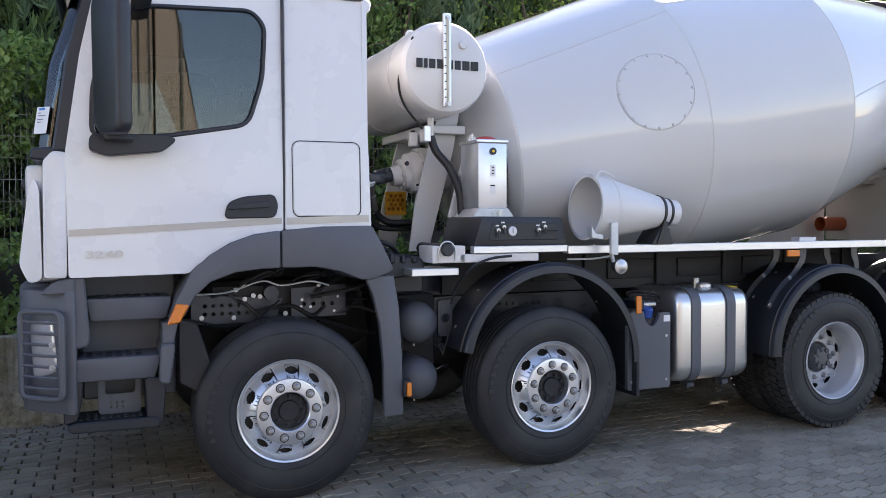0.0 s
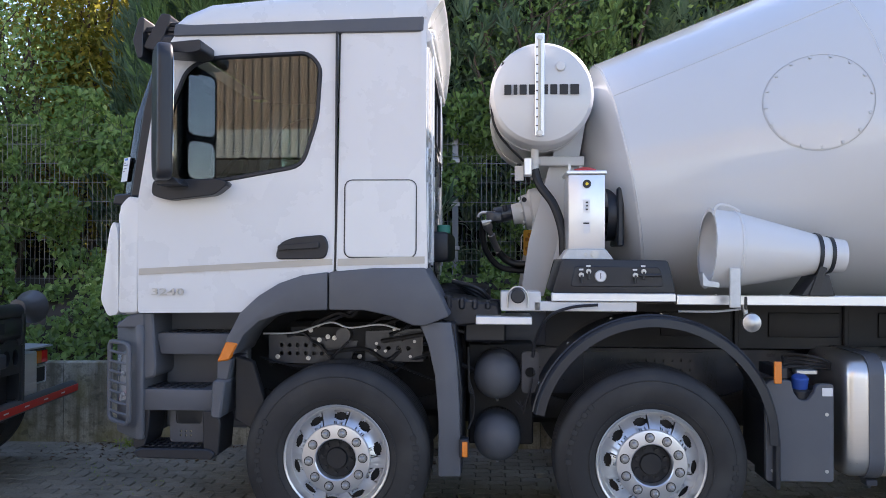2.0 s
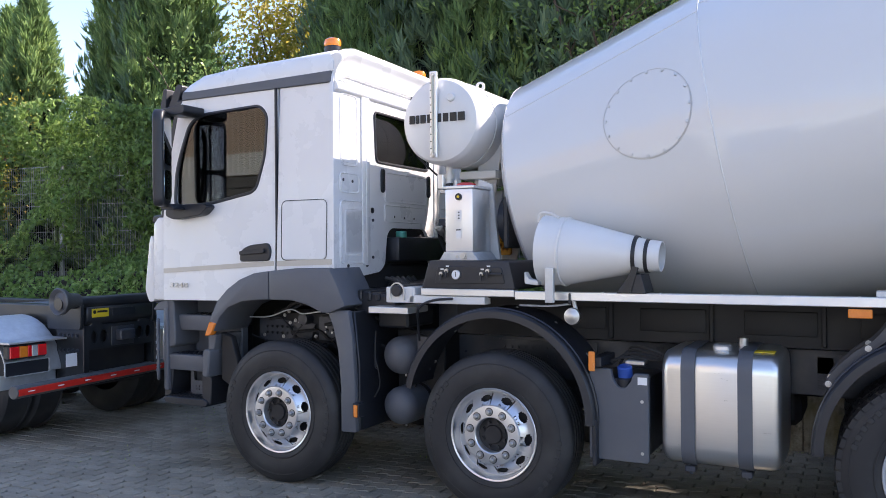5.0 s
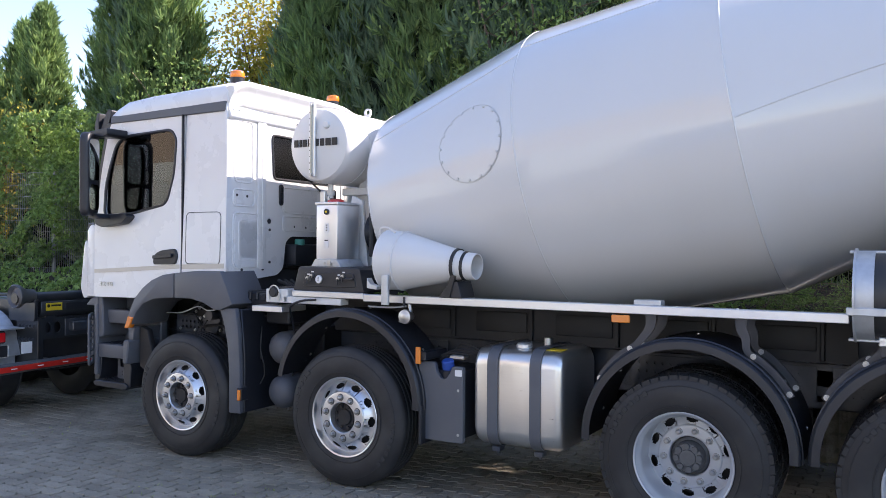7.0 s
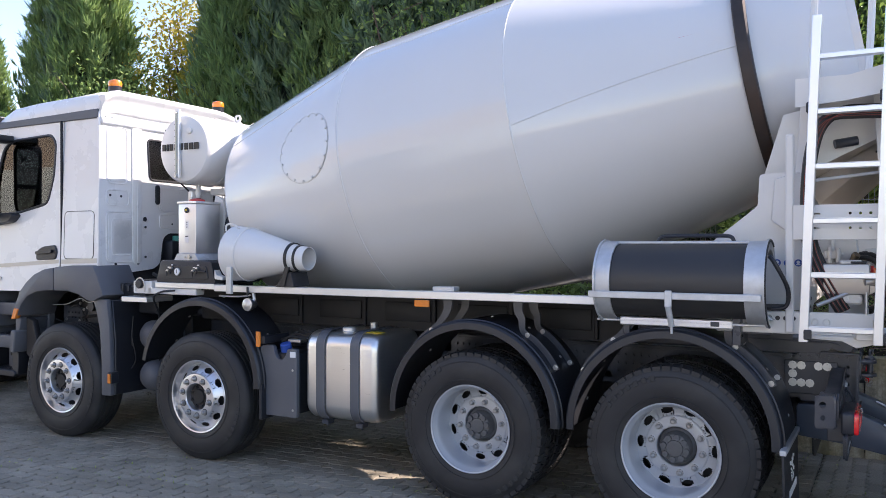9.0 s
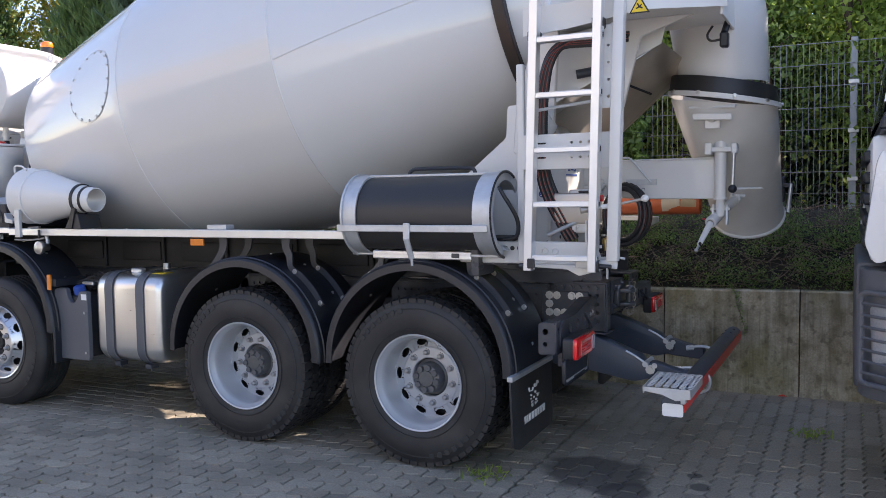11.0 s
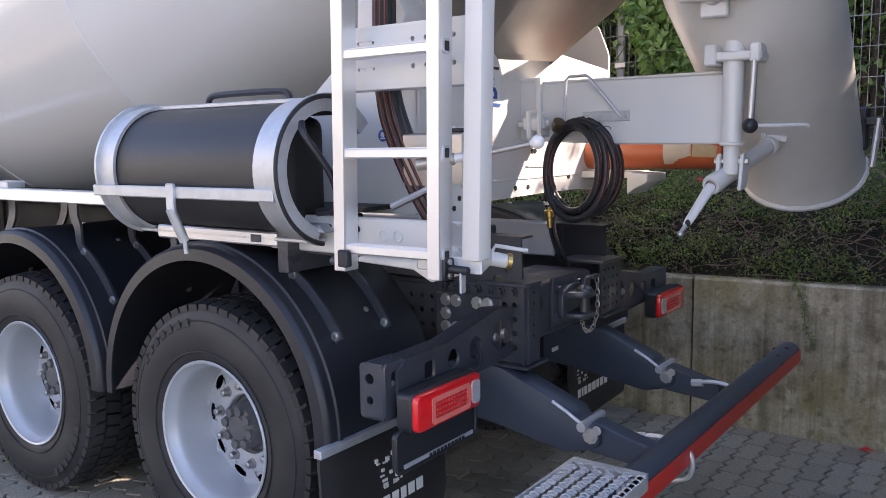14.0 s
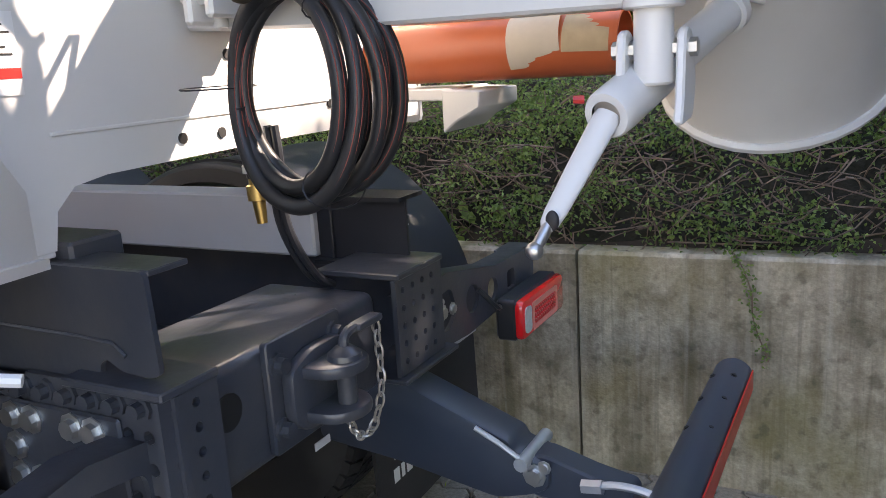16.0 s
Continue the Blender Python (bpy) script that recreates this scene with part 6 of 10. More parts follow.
f0, f1 = Vector((0.822, 1.045, 1.885)), Vector((0.905, 1.175, 1.690))
fd = (f1 - f0).normalized()
ft = part("hose_fitting", Shape().lathe([(0, 0), (0, 0.030), (0.03, 0.034), (0.055, 0.026), (0.06, 0.018), (0.10, 0.018), (0.102, 0.025), (0.135, 0.025), (0.137, 0.021), (0.235, 0.023), (0.24, 0.015)], f0, fd, 16), CHROME, gb, "zinc-plated hose fitting")
part("flange_half", Shape().cyl(f0 + Vector((-0.03, 0, 0.0)), f0 + Vector((0.035, 0.0, 0.015)), 0.017, n=12), CHROME, ft)
part("hose", Shape().tube(curve([f1, f1 + Vector((0.05, 0.02, -0.05)), (1.03, 1.19, 1.605), (1.16, 1.17, 1.605), (1.32, 1.15, 1.60)], 6), 0.026, 12), HOSE, gb)
part("hose", Shape().tube(curve([(0.80, 1.09, 1.90), (0.795, 1.13, 1.80), (0.83, 1.18, 1.68), (0.93, 1.22, 1.58), (1.12, 1.2, 1.56), (1.30, 1.18, 1.56)], 6), 0.022, 10), HOSE, gb)
sw = part("level_switch", Shape().box(1.006, 1.064, 0.70, 0.745, 2.14, 2.235, 0.004), OFFWHITE, truck, "small white switch box below the water tank")
part("switch_cap", Shape().box(1.020, 1.050, 0.71, 0.735, 2.235, 2.25, 0.003), BLACKPL, sw)
part("switch_lever", Shape().cyl((0.985, 0.72, 2.185), (1.008, 0.72, 2.185), 0.006, n=8), CHROME, sw)
for x, z in ((1.02, 2.155), (1.05, 2.155), (1.02, 2.17)):
    part("screw", Shape().cyl((x, 0.697, z), (x, 0.701, z), 0.004, n=8), GALV, sw)
cells = [circle2(1.113 + 0.038 * i + (0.019 if j % 2 else 0), 1.715 + 0.034 * j, 0.0155, 10) for j in range(4) for i in range(4 if j % 2 == 0 else 3)]
oc = part("yellow_crate", Shape().plate(round_rect(1.088, 1.255, 1.665, 1.852, 0.012, 3), cells, 1.48, 1.50, "xz"), YELLOWPL, truck, "yellow perforated plastic tray behind the cab")
part("tray_back", Shape().box(1.092, 1.251, 1.505, 1.53, 1.67, 1.848, 0.006), mat("deep_yellow", (0.45, 0.18, 0.01), 0.5, var=0.2), oc)
part("tray_handle", Shape().tube([(1.088, 1.49, 1.70), (1.075, 1.485, 1.71), (1.072, 1.485, 1.80), (1.085, 1.49, 1.82)], 0.004, 6), GALV, oc)
s = Shape().box(1.62, 1.66, 0.48, 0.86, 1.72, 2.08, 0.01)
fan = part("oil_cooler", s, BLACKPL, truck, "black oil cooler with a fan")
part("fan_ring", Shape().lathe([(0, 0.15), (0, 0.165), (-0.05, 0.165), (-0.05, 0.15), (0, 0.15)], (1.62, 0.66, 1.92), (1, 0, 0), 28), BLACKPL, fan)
s = Shape().cyl((1.57, 0.66, 1.92), (1.62, 0.66, 1.92), 0.05, n=16)
for i in range(8):
    a = 2 * math.pi * i / 8
    s.add([(1.585, 0.66 + r * math.cos(a + da), 1.92 + r * math.sin(a + da)) for r, da in ((0.05, 0), (0.145, -0.1), (0.145, 0.3), (0.05, 0.35))], [(0, 1, 2, 3)])
part("fan", s, BLACKPL, fan)
# engine-side clutter behind the cab, low down
s = Shape()
s.box(0.42, 0.58, 0.82, 1.70, 1.62, 1.82, 0.03, 2)
part("fluid_reservoir", s, BLACKPL, truck)
part("gearbox_top", Shape().box(0.45, 0.85, 0.80, 1.70, 1.05, 1.46, 0.05, 2), DARK, truck)
part("rubber_bellows", Shape().lathe([(0, 0.05), (0.02, 0.08), (0.05, 0.06), (0.08, 0.085), (0.11, 0.06), (0.14, 0.08), (0.18, 0.05)], (0.62, 0.62, 1.22), (0, 0, 1), 20), BLACKPL, truck)
part("battery_cover", Shape().box(0.70, 0.95, 0.30, 0.70, 1.15, 1.28, 0.015), BLACKPL, truck)
for k in range(6):
    part("hose", Shape().tube(curve([(0.62, 0.55 + 0.08 * k, 1.5), (0.78, 0.5 + 0.1 * k, 1.46 - 0.03 * k), (0.9, 0.55 + 0.06 * k, 1.36), (1.1, 0.6 + 0.05 * k, 1.36)], 5), 0.016, 8), HOSE, truck)
part("green_cap", Shape().cyl((0.54, 0.92, 1.81), (0.54, 0.92, 1.865), 0.045, n=16, b=0.006), mat("teal_plastic", (0.05, 0.28, 0.22), 0.5), truck)

SEAT[0] = Vector((-0.035, -0.105, 0.0))
# ---- spare chute cone on the deck ----
s = Shape()
c0 = Vector((2.10, 0.235, 1.705))
ca = Vector((0.735, -0.005, -0.04))
L = ca.length
s.lathe([(0.0, 0.205), (0.0, 0.225), (0.012, 0.222), (0.14, 0.213), (L - 0.11, 0.102), (L, 0.091), (L, 0.086), (L - 0.11, 0.097), (0.14, 0.208), (0.01, 0.214)], c0, ca, 40)
cone = part("chute_cone", s, OFFWHITE, truck, "white funnel-shaped chute extension strapped to the deck")
part("cone_rim", Shape().lathe([(0.135, 0.213), (0.14, 0.219), (0.15, 0.219), (0.155, 0.211)], c0, ca, 40), OFFWHITE, cone)
for q in (L - 0.16, L - 0.09):
    r = 0.213 + (0.102 - 0.213) * (q - 0.14) / (L - 0.25)
    part("rubber_strap", Shape().lathe([(q, r + 0.001), (q, r + 0.007), (q + 0.022, r + 0.004), (q + 0.022, r - 0.004)], c0, ca, 32), HOSE, cone)
part("rubber_strap", Shape().prism([(2.62, 1.45), (2.67, 1.45), (2.715, 1.60), (2.68, 1.61)], 0.13, 0.15, "xz"), HOSE, cone)
part("cone_cradle", Shape().prism([(2.58, 1.447), (2.76, 1.447), (2.73, 1.56), (2.66, 1.56)], 0.14, 0.34, "xz", b=0.003), BLACKPL, cone)
s = Shape()
s.tube(curve([(2.10, 0.10, 1.885), (2.12, 0.09, 1.935), (2.18, 0.10, 1.935), (2.24, 0.10, 1.905)], 4), 0.008, 6)
part("handle", s, OFFWHITE, cone)
s = Shape()
s.box(2.17, 2.225, 0.02, 0.05, 1.385, 1.60, 0.004)
s.prism(round_poly([(2.03, 1.50), (2.03, 1.58), (2.06, 1.53), (2.12, 1.52), (2.12, 1.49)], 0.01, 2), 0.04, 0.10, "xz", b=0.003)
part("clamp", s, GALV, cone)


SEAT[0] = Vector((-0.05, 0.0, -0.035))
# ---- rolled chute sheet in its galvanised carrier ----
CY, CZ, CR = 0.13, 1.580, 0.232
RO = Matrix.Translation((0.045, 0, 0))
s = Shape().lathe([(0, CR - 0.004), (0, CR), (0.82, CR), (0.82, CR - 0.004)], (5.25, CY, CZ), (1, 0, 0), 30, -20, 165, up=(0, 0.25, 1))
roll = part("rubber_sheet", s, mat("matt_black_sheet", (0.03, 0.03, 0.031), 0.42, var=0.15, scale=4, bump=0.04, bump_scale=15), truck, "rolled black sheet in a galvanised carrier", at=RO, angle=60)
for x0, x1 in ((5.175, 5.27), (6.045, 6.15)):
    s = Shape()
    s.lathe([(0, CR + 0.004), (0, CR + 0.016), (x1 - x0, CR + 0.016), (x1 - x0, CR + 0.004), (0, CR + 0.004)], (x0, CY, CZ), (1, 0, 0), 30, -38, 178, up=(0, 0.25, 1))
    xe = x0 if x0 < 5.5 else x1
    s.lathe([(xe - x0 - 0.006, CR - 0.03), (xe - x0 - 0.006, CR + 0.03), (xe - x0 + 0.006, CR + 0.03), (xe - x0 + 0.006, CR - 0.03), (xe - x0 - 0.006, CR - 0.03)], (x0, CY, CZ), (1, 0, 0), 30, -38, 178, up=(0, 0.25, 1))
    part("carrier_hoop", s, GALV, roll, "galvanised steel hoop", at=RO)
s = Shape()
s.box(5.14, 6.14, -0.125, -0.105, 1.486, 1.528, 0.004)
part("carrier_bar", s, GALV, roll, at=RO)
part("carrier_bar", Shape().box(5.14, 6.14, 0.11, 0.19, 1.812, 1.829, 0.004), GALV, roll, at=RO)
part("carrier_bar", Shape().box(5.14, 6.14, 0.05, 0.13, 1.333, 1.348, 0.004), GALV, roll, at=RO)
s = Shape().box(5.61, 5.65, -0.14, -0.122, 1.44, 1.54, 0.004)
s.cyl((5.63, -0.135, 1.45), (5.64, -0.09, 1.33), 0.018, n=12)
s.cyl((5.64, -0.09, 1.33), (5.64, -0.085, 1.285), 0.008, n=8)
part("latch", s, GALV, roll, at=RO)
part("handle", Shape().tube(curve([(5.50, 0.16, 1.825), (5.52, 0.16, 1.855), (5.60, 0.16, 1.862), (5.85, 0.16, 1.862), (5.93, 0.16, 1.855), (5.95, 0.16, 1.825)], 4), 0.012, 8), BLACKPL, roll, at=RO)
part("edge_seal", Shape().tube([(6.155, CY - (CR + 0.02) * math.sin(radians(a)), CZ + (CR + 0.02) * math.cos(radians(a))) for a in np.linspace(-30, 170, 30)], 0.009, 6), HOSE, roll, at=RO)
part("inner_handle", Shape().tube(curve([(6.17, -0.01, 1.74), (6.20, -0.03, 1.70), (6.26, 0.03, 1.56), (6.25, 0.05, 1.46), (6.17, 0.05, 1.44)], 5), 0.012, 8), BLACKPL, roll, at=RO)
part("roll_inside", Shape().box(5.22, 6.04, 0.05, 0.25, 1.37, 1.77, 0.05, 3), DARK, roll, at=RO)
part("light_bar", Shape().box(5.332, 6.005, 0.05, 0.16, 1.312, 1.364, 0.006), ALU, truck, "white aluminium box under the carrier")
part("bar_clip", Shape().box(5.88, 5.93, 0.045, 0.055, 1.325, 1.352, 0.002), CHASSIS, truck)
for q in ((6.00, 6.05, 0.06, 0.30, 1.22, 1.42), (6.05, 6.20, 0.15, 0.30, 1.28, 1.42), (5.34, 5.38, 0.10, 0.30, 1.25, 1.34)):
    part("carrier_bracket", Shape().box(*q, 0.004), CHASSIS, truck)
part("carrier_foot", Shape().prism([(6.02, 1.40), (6.20, 1.40), (6.23, 1.372), (6.10, 1.365)], 0.06, 0.30, "xz", b=0.004), GALV, truck)

# ---- rear stand of the drum ----
side = [(5.30, 1.41), (6.09, 2.045), (6.10, 2.24), (6.30, 2.25), (6.36, 2.10), (6.36, 1.41)]
stand = part("drum_stand", Shape().plate(round_poly(side, 0.02, 2), [], 0.42, 0.435, "xz"), OFFWHITE, truck, "white steel stand under the drum's rear end")
part("far_plate", Shape().plate(round_poly(side, 0.02, 2), [], 2.05, 2.065, "xz"), OFFWHITE, stand)
part("side_beam", Shape().box(5.90, 6.74, 0.12, 0.15, 1.295, 1.425, 0.006), OFFWHITE, stand)
s = Shape()
for i in range(4):
    s.cyl((6.20 + 0.042 * i, 0.113, 1.385), (6.20 + 0.042 * i, 0.121, 1.385), 0.013, n=12)
part("hole_plug", s, BLACKPL, stand)
s = Shape()
for x in (6.44, 6.50):
    s.tube([(x + 0.018 * math.cos(a), 0.118, 1.37 + 0.018 * math.sin(a)) for a in np.linspace(0, 2 * math.pi, 16, endpoint=False)], 0.004, 6, closed=True)
part("lashing_ring", s, OFFWHITE, stand)
# roller housing
s = Shape()
s.prism([(6.18, 1.95), (6.20, 2.20), (6.34, 2.24), (6.42, 2.10), (6.30, 1.86)], 0.30, 0.43, "xz", b=0.008)
part("roller_housing", s, OFFWHITE, stand)
part("roller", Shape().cyl((6.28, 0.55, 2.02), (6.30, 0.75, 2.02), 0.12, n=24, b=0.01), STEELDULL, stand)
# rear-facing plate, stickers
RX = 6.372
rp = [(0.42, 1.32), (0.42, 2.05), (1.06, 2.07), (1.36, 2.07), (2.02, 2.02), (2.02, 1.435), (1.36, 1.437), (0.90, 1.430), (0.83, 1.420), (0.79, 1.385), (0.777, 1.322)]
plate_r = part("rear_plate", Shape().plate(rp, [], RX - 0.015, RX, "yz"), OFFWHITE, stand)
for y, z in ((1.085, 1.471), (1.194, 1.471), (1.58, 1.50), (1.235, 1.625), (1.258, 1.625), (0.600, 1.472), (0.650, 1.472), (0.605, 1.425)):
    part("hole_plug", Shape().cyl((RX - 0.002, y, z), (RX + 0.004, y, z), 0.011, n=10), BLACKINK, plate_r)
part("weld_seam", Shape().box(RX - 0.003, RX + 0.004, 0.80, 2.01, 1.505, 1.513, 0.002), OFFWHITE, plate_r)
post = part("instruction_sheet", Shape().box(RX + 0.001, RX + 0.003, 0.73, 0.965, 1.81, 1.975, 0), WHITETAPE, plate_r, "white instruction sheet with blue drawings")
sx0, sx1 = RX + 0.003, RX + 0.004
part("print_bar", Shape().box(sx0, sx1, 0.73, 0.965, 1.81, 1.822, 0), BLUEINK, post)
for i in range(3):
    part("print_bar", Shape().box(sx0, sx1, 0.765, 0.855 + 0.02 * i, 1.942 - 0.016 * i, 1.947 - 0.016 * i, 0), BLUEINK, post)
for y, z, w, h in ((0.765, 1.84, 0.05, 0.045), (0.83, 1.845, 0.045, 0.06), (0.885, 1.84, 0.055, 0.045), (0.85, 1.895, 0.07, 0.035), (0.77, 1.89, 0.045, 0.05)):
    part("drawing", Shape().plate([(y, z), (y + w, z), (y + w, z + h * 0.6), (y + w * 0.7, z + h), (y, z + h)], [round_rect(y + w * 0.2, y + w * 0.6, z + h * 0.2, z + h * 0.6, 0.004, 2)], sx0, sx1, "yz"), BLUEINK, post)
part("print_bar", Shape().box(sx0, sx1, 0.875, 0.955, 1.956, 1.967, 0), BLACKINK, post)
w2 = part("warning_sheet", Shape().box(RX + 0.001, RX + 0.003, 0.64, 0.765, 1.575, 1.70, 0), WHITETAPE, plate_r)
part("print_bar", Shape().box(sx0, sx1, 0.64, 0.765, 1.60, 1.616, 0), REDPL, w2)
for i in range(5):
    part("print_bar", Shape().box(sx0, sx1, 0.65, 0.755 - 0.01 * (i % 3), 1.635 + 0.011 * i, 1.638 + 0.011 * i, 0), BLACKINK, w2)
part("plate_lip", Shape().box(RX - 0.09, RX - 0.001, 0.43, 0.775, 1.312, 1.322, 0.002), OFFWHITE, plate_r)
# round blue sign stickers on the side plate
for x in (6.202, 6.262, 6.322):
    b = part("sign_sticker", Shape().cyl((x, 0.417, 1.697), (x, 0.4205, 1.697), 0.022, n=20), BLUEINK, stand)
    part("pictogram", Shape().cyl((x, 0.4155, 1.701), (x, 0.4172, 1.701), 0.010, n=12).box(x - 0.012, x + 0.012, 0.4155, 0.4172, 1.684, 1.690, 0), WHITEINK, b)
# cross beam with slots behind the ladder
s = Shape().plate([(6.33, 1.845), (6.86, 1.845), (6.86, 2.02), (6.33, 2.02)], [circle2(6.62 + 0.05 * i, 1.90 + 0.08 * j, 0.008, 8) for i in range(4) for j in range(2)] + [round_rect(6.40, 6.47, 1.895 + 0.08 * j, 1.905 + 0.08 * j, 0.004, 2) for j in range(2)], 0.06, 0.07, "xz")
s.box(6.33, 6.86, 0.06, 0.14, 2.015, 2.03, 0.002)
s.box(6.33, 6.86, 0.06, 0.14, 1.835, 1.85, 0.002)
part("cross_beam", s, OFFWHITE, stand)
# ---- platform, hopper, ladder ----
s = Shape()
pf = [(6.36, 0.08), (7.00, 0.08), (7.36, 0.40), (7.36, 0.95), (6.36, 0.95)]
s.prism(pf, 2.70, 2.73, "xy", b=0.004)
plat = part("platform", s, ALU, truck, "white service platform at the drum's mouth")
part("edge_beam", Shape().prism([(6.34, 2.58), (6.60, 2.60), (7.02, 2.66), (7.02, 2.84), (6.62, 2.74), (6.34, 2.74)], 0.06, 0.075, "xz"), OFFWHITE, plat)
e2 = Shape().prism([(0, 2.66), (0.50, 2.70), (0.50, 2.86), (0, 2.84)], 0, 0.012, "xz").moved(Matrix.Translation((7.02, 0.065, 0)) @ pose(0, 0, 0, 0, 0, 42))
part("edge_beam", e2, OFFWHITE, plat)
part("edge_beam", Shape().box(7.355, 7.37, 0.40, 0.95, 2.66, 2.86, 0.002), OFFWHITE, plat)
part("platform_arm", Shape().prism([(6.30, 2.10), (6.40, 2.10), (6.44, 2.72), (6.34, 2.72)], 0.40, 0.44, "xz", b=0.004), OFFWHITE, plat)
part("platform_arm", Shape().prism([(6.75, 2.20), (6.80, 2.20), (6.90, 2.60), (7.2, 2.70), (6.72, 2.70)], 0.50, 0.53, "xz", b=0.004), OFFWHITE, plat)
for x in (6.40, 6.70):
    part("rail_post", Shape().cyl((x, 0.30, 2.73), (x + 0.04, 0.30, 3.7), 0.02, n=10), OFFWHITE, plat)
sign = part("warning_sign", Shape().prism([(6.94, 2.640), (7.05, 2.640), (6.995, 2.735)], 0.053, 0.0565, "xz", b=0.001), BLACKINK, plat, "yellow triangular slip warning sign")
part("sign_face", Shape().prism([(6.953, 2.647), (7.037, 2.647), (6.995, 2.720)], 0.051, 0.0535, "xz"), YELLOWSIGN, sign)
part("pictogram", Shape().tube([(6.985, 0.0505, 2.69), (6.995, 0.0505, 2.672), (7.012, 0.0505, 2.664)], 0.0045, 6).tube([(6.978, 0.0505, 2.664), (6.995, 0.0505, 2.672), (7.008, 0.0505, 2.684)], 0.0035, 6), BLACKINK, sign)
vc = part("video_camera", Shape().box(7.31, 7.36, 0.70, 0.76, 2.53, 2.62, 0.01).cyl((7.335, 0.73, 2.62), (7.35, 0.75, 2.68), 0.02, n=10), BLACKPL, truck, "black rear-view camera on a bracket")
part("cable", Shape().tube(curve([(7.32, 0.73, 2.58), (7.26, 0.72, 2.575), (7.24, 0.72, 2.61), (7.27, 0.72, 2.66)], 5), 0.007, 6), BLACKPL, vc)
SEAT[0] = Vector((-0.035, -0.08, -0.025))
# hopper: tilted steel trough below the mouth
hs = Shape()
A, B_, C, D, E_ = Vector((6.16, 0.62, 2.05)), Vector((6.98, 0.72, 2.56)), Vector((7.04, 1.25, 2.50)), Vector((6.50, 1.25, 1.985)), Vector((6.30, 0.95, 1.99))
mir = lambda p: Vector((p.x, 2.5 - p.y, p.z))
hs.add([A, B_, C, D, E_, mir(A), mir(B_), mir(E_)], [(0, 1, 2, 3, 4), (5, 7, 3, 2, 6)])
hs.add([p + Vector((0.005, 0, 0.01)) for p in (A, B_, C, D, E_, mir(A), mir(B_), mir(E_))], [(4, 3, 2, 1, 0), (6, 2, 3, 7, 5)])
hop = part("hopper", hs, STEELDULL, truck, "dull steel discharge trough")
part("hopper_side", Shape().add([A + Vector((-0.1, -0.02, 0.05)), B_ + Vector((0.0, -0.02, 0.0)), B_ + Vector((0.05, -0.02, 0.22)), A + Vector((0.05, -0.02, 0.55)),
                                 A + Vector((-0.1, -0.005, 0.05)), B_ + Vector((0.0, -0.005, 0.0)), B_ + Vector((0.05, -0.005, 0.22)), A + Vector((0.05, -0.005, 0.55))],
                                [(0, 1, 2, 3), (4, 7, 6, 5), (0, 4, 5, 1), (1, 5, 6, 2), (2, 6, 7, 3), (3, 7, 4, 0)]), OFFWHITE, hop)
part("hopper_pipe", Shape().cyl((6.50, 0.58, 2.40), (6.62, 0.62, 2.42), 0.028, n=12), CHASSIS, hop)
part("hopper_bar", Shape().tube([(6.72, 0.74, 2.36), (6.86, 0.98, 2.30)], 0.008, 6), DARK, hop)
# discharge funnel above the chute
FX, FY = 7.255, 1.28
s = Shape()
rt, rb = [], []
for i in range(25):
    a = radians(-200 + 220 * i / 24)
    rb.append(Vector((FX + 0.27 * math.cos(a), FY + 0.27 * math.sin(a), 2.36)))
    rt.append(Vector((FX + 0.02 + (0.24 if math.cos(a) > 0 else 0.40) * math.cos(a), FY + 0.34 * math.sin(a), 2.76 + 0.22 * (1 - math.cos(a)) / 2)))
n_ = len(rb)
up_ = [p + Vector((-0.10, 0, 0.6)) for p in rt]
s.add(rb + rt + up_, [(i, i + 1, n_ + i + 1, n_ + i) for i in range(n_ - 1)] + [(n_ + i, n_ + i + 1, 2 * n_ + i + 1, 2 * n_ + i) for i in range(n_ - 1)])
inn = [Vector((FX + (p.x - FX) * 0.975, FY + (p.y - FY) * 0.975, p.z)) for p in rb + rt + up_]
s.add(inn, [(n_ + i, n_ + i + 1, i + 1, i) for i in range(n_ - 1)] + [(2 * n_ + i, 2 * n_ + i + 1, n_ + i + 1, n_ + i) for i in range(n_ - 1)])
part("discharge_funnel", s, OFFWHITE, truck, "white steel discharge funnel", angle=50)
# swing chute hung below, turned to the far side
TOPC, BOTC = Vector((7.255, 1.28, 2.255)), Vector((7.335, 1.90, 1.58))
s = Shape()
rows = []
N = 20
for k in range(9):
    t = k / 8
    c = TOPC.lerp(BOTC, t)
    r = 0.325 - 0.08 * t
    ax_ = Vector((0.985, 0.10, -0.11)).normalized().lerp(Vector((0.93, 0.34, 0)).normalized(), t)
    down = Vector((0, -0.80, -0.35)).normalized() if k else Vector((0, -0.95, -0.1)).normalized()
    rows.append([c + ax_ * (r * math.cos(a)) + down * (r * 0.92 * math.sin(a)) for a in np.linspace(radians(-18), radians(198), N)])
for k, (r0, r1) in enumerate(zip(rows, rows[1:])):
    s.add(list(r0) + list(r1), [(i, i + 1, N + i + 1, N + i) for i in range(N - 1)])
ins = [[TOPC.lerp(BOTC, k / 8) + (p - TOPC.lerp(BOTC, k / 8)) * 0.97 for p in row] for k, row in enumerate(rows)]
for r0, r1 in zip(ins, ins[1:]):
    s.add(list(r0) + list(r1), [(N + i, N + i + 1, i + 1, i) for i in range(N - 1)])
end = rows[-1]
low = [p + Vector((0.015, 0.10, -0.13)) * (0.35 + 0.65 * math.sin(math.pi * i / (N - 1))) for i, p in enumerate(end)]
s.add(list(end) + low, [(i, i + 1, N + i + 1, N + i) for i in range(N - 1)])
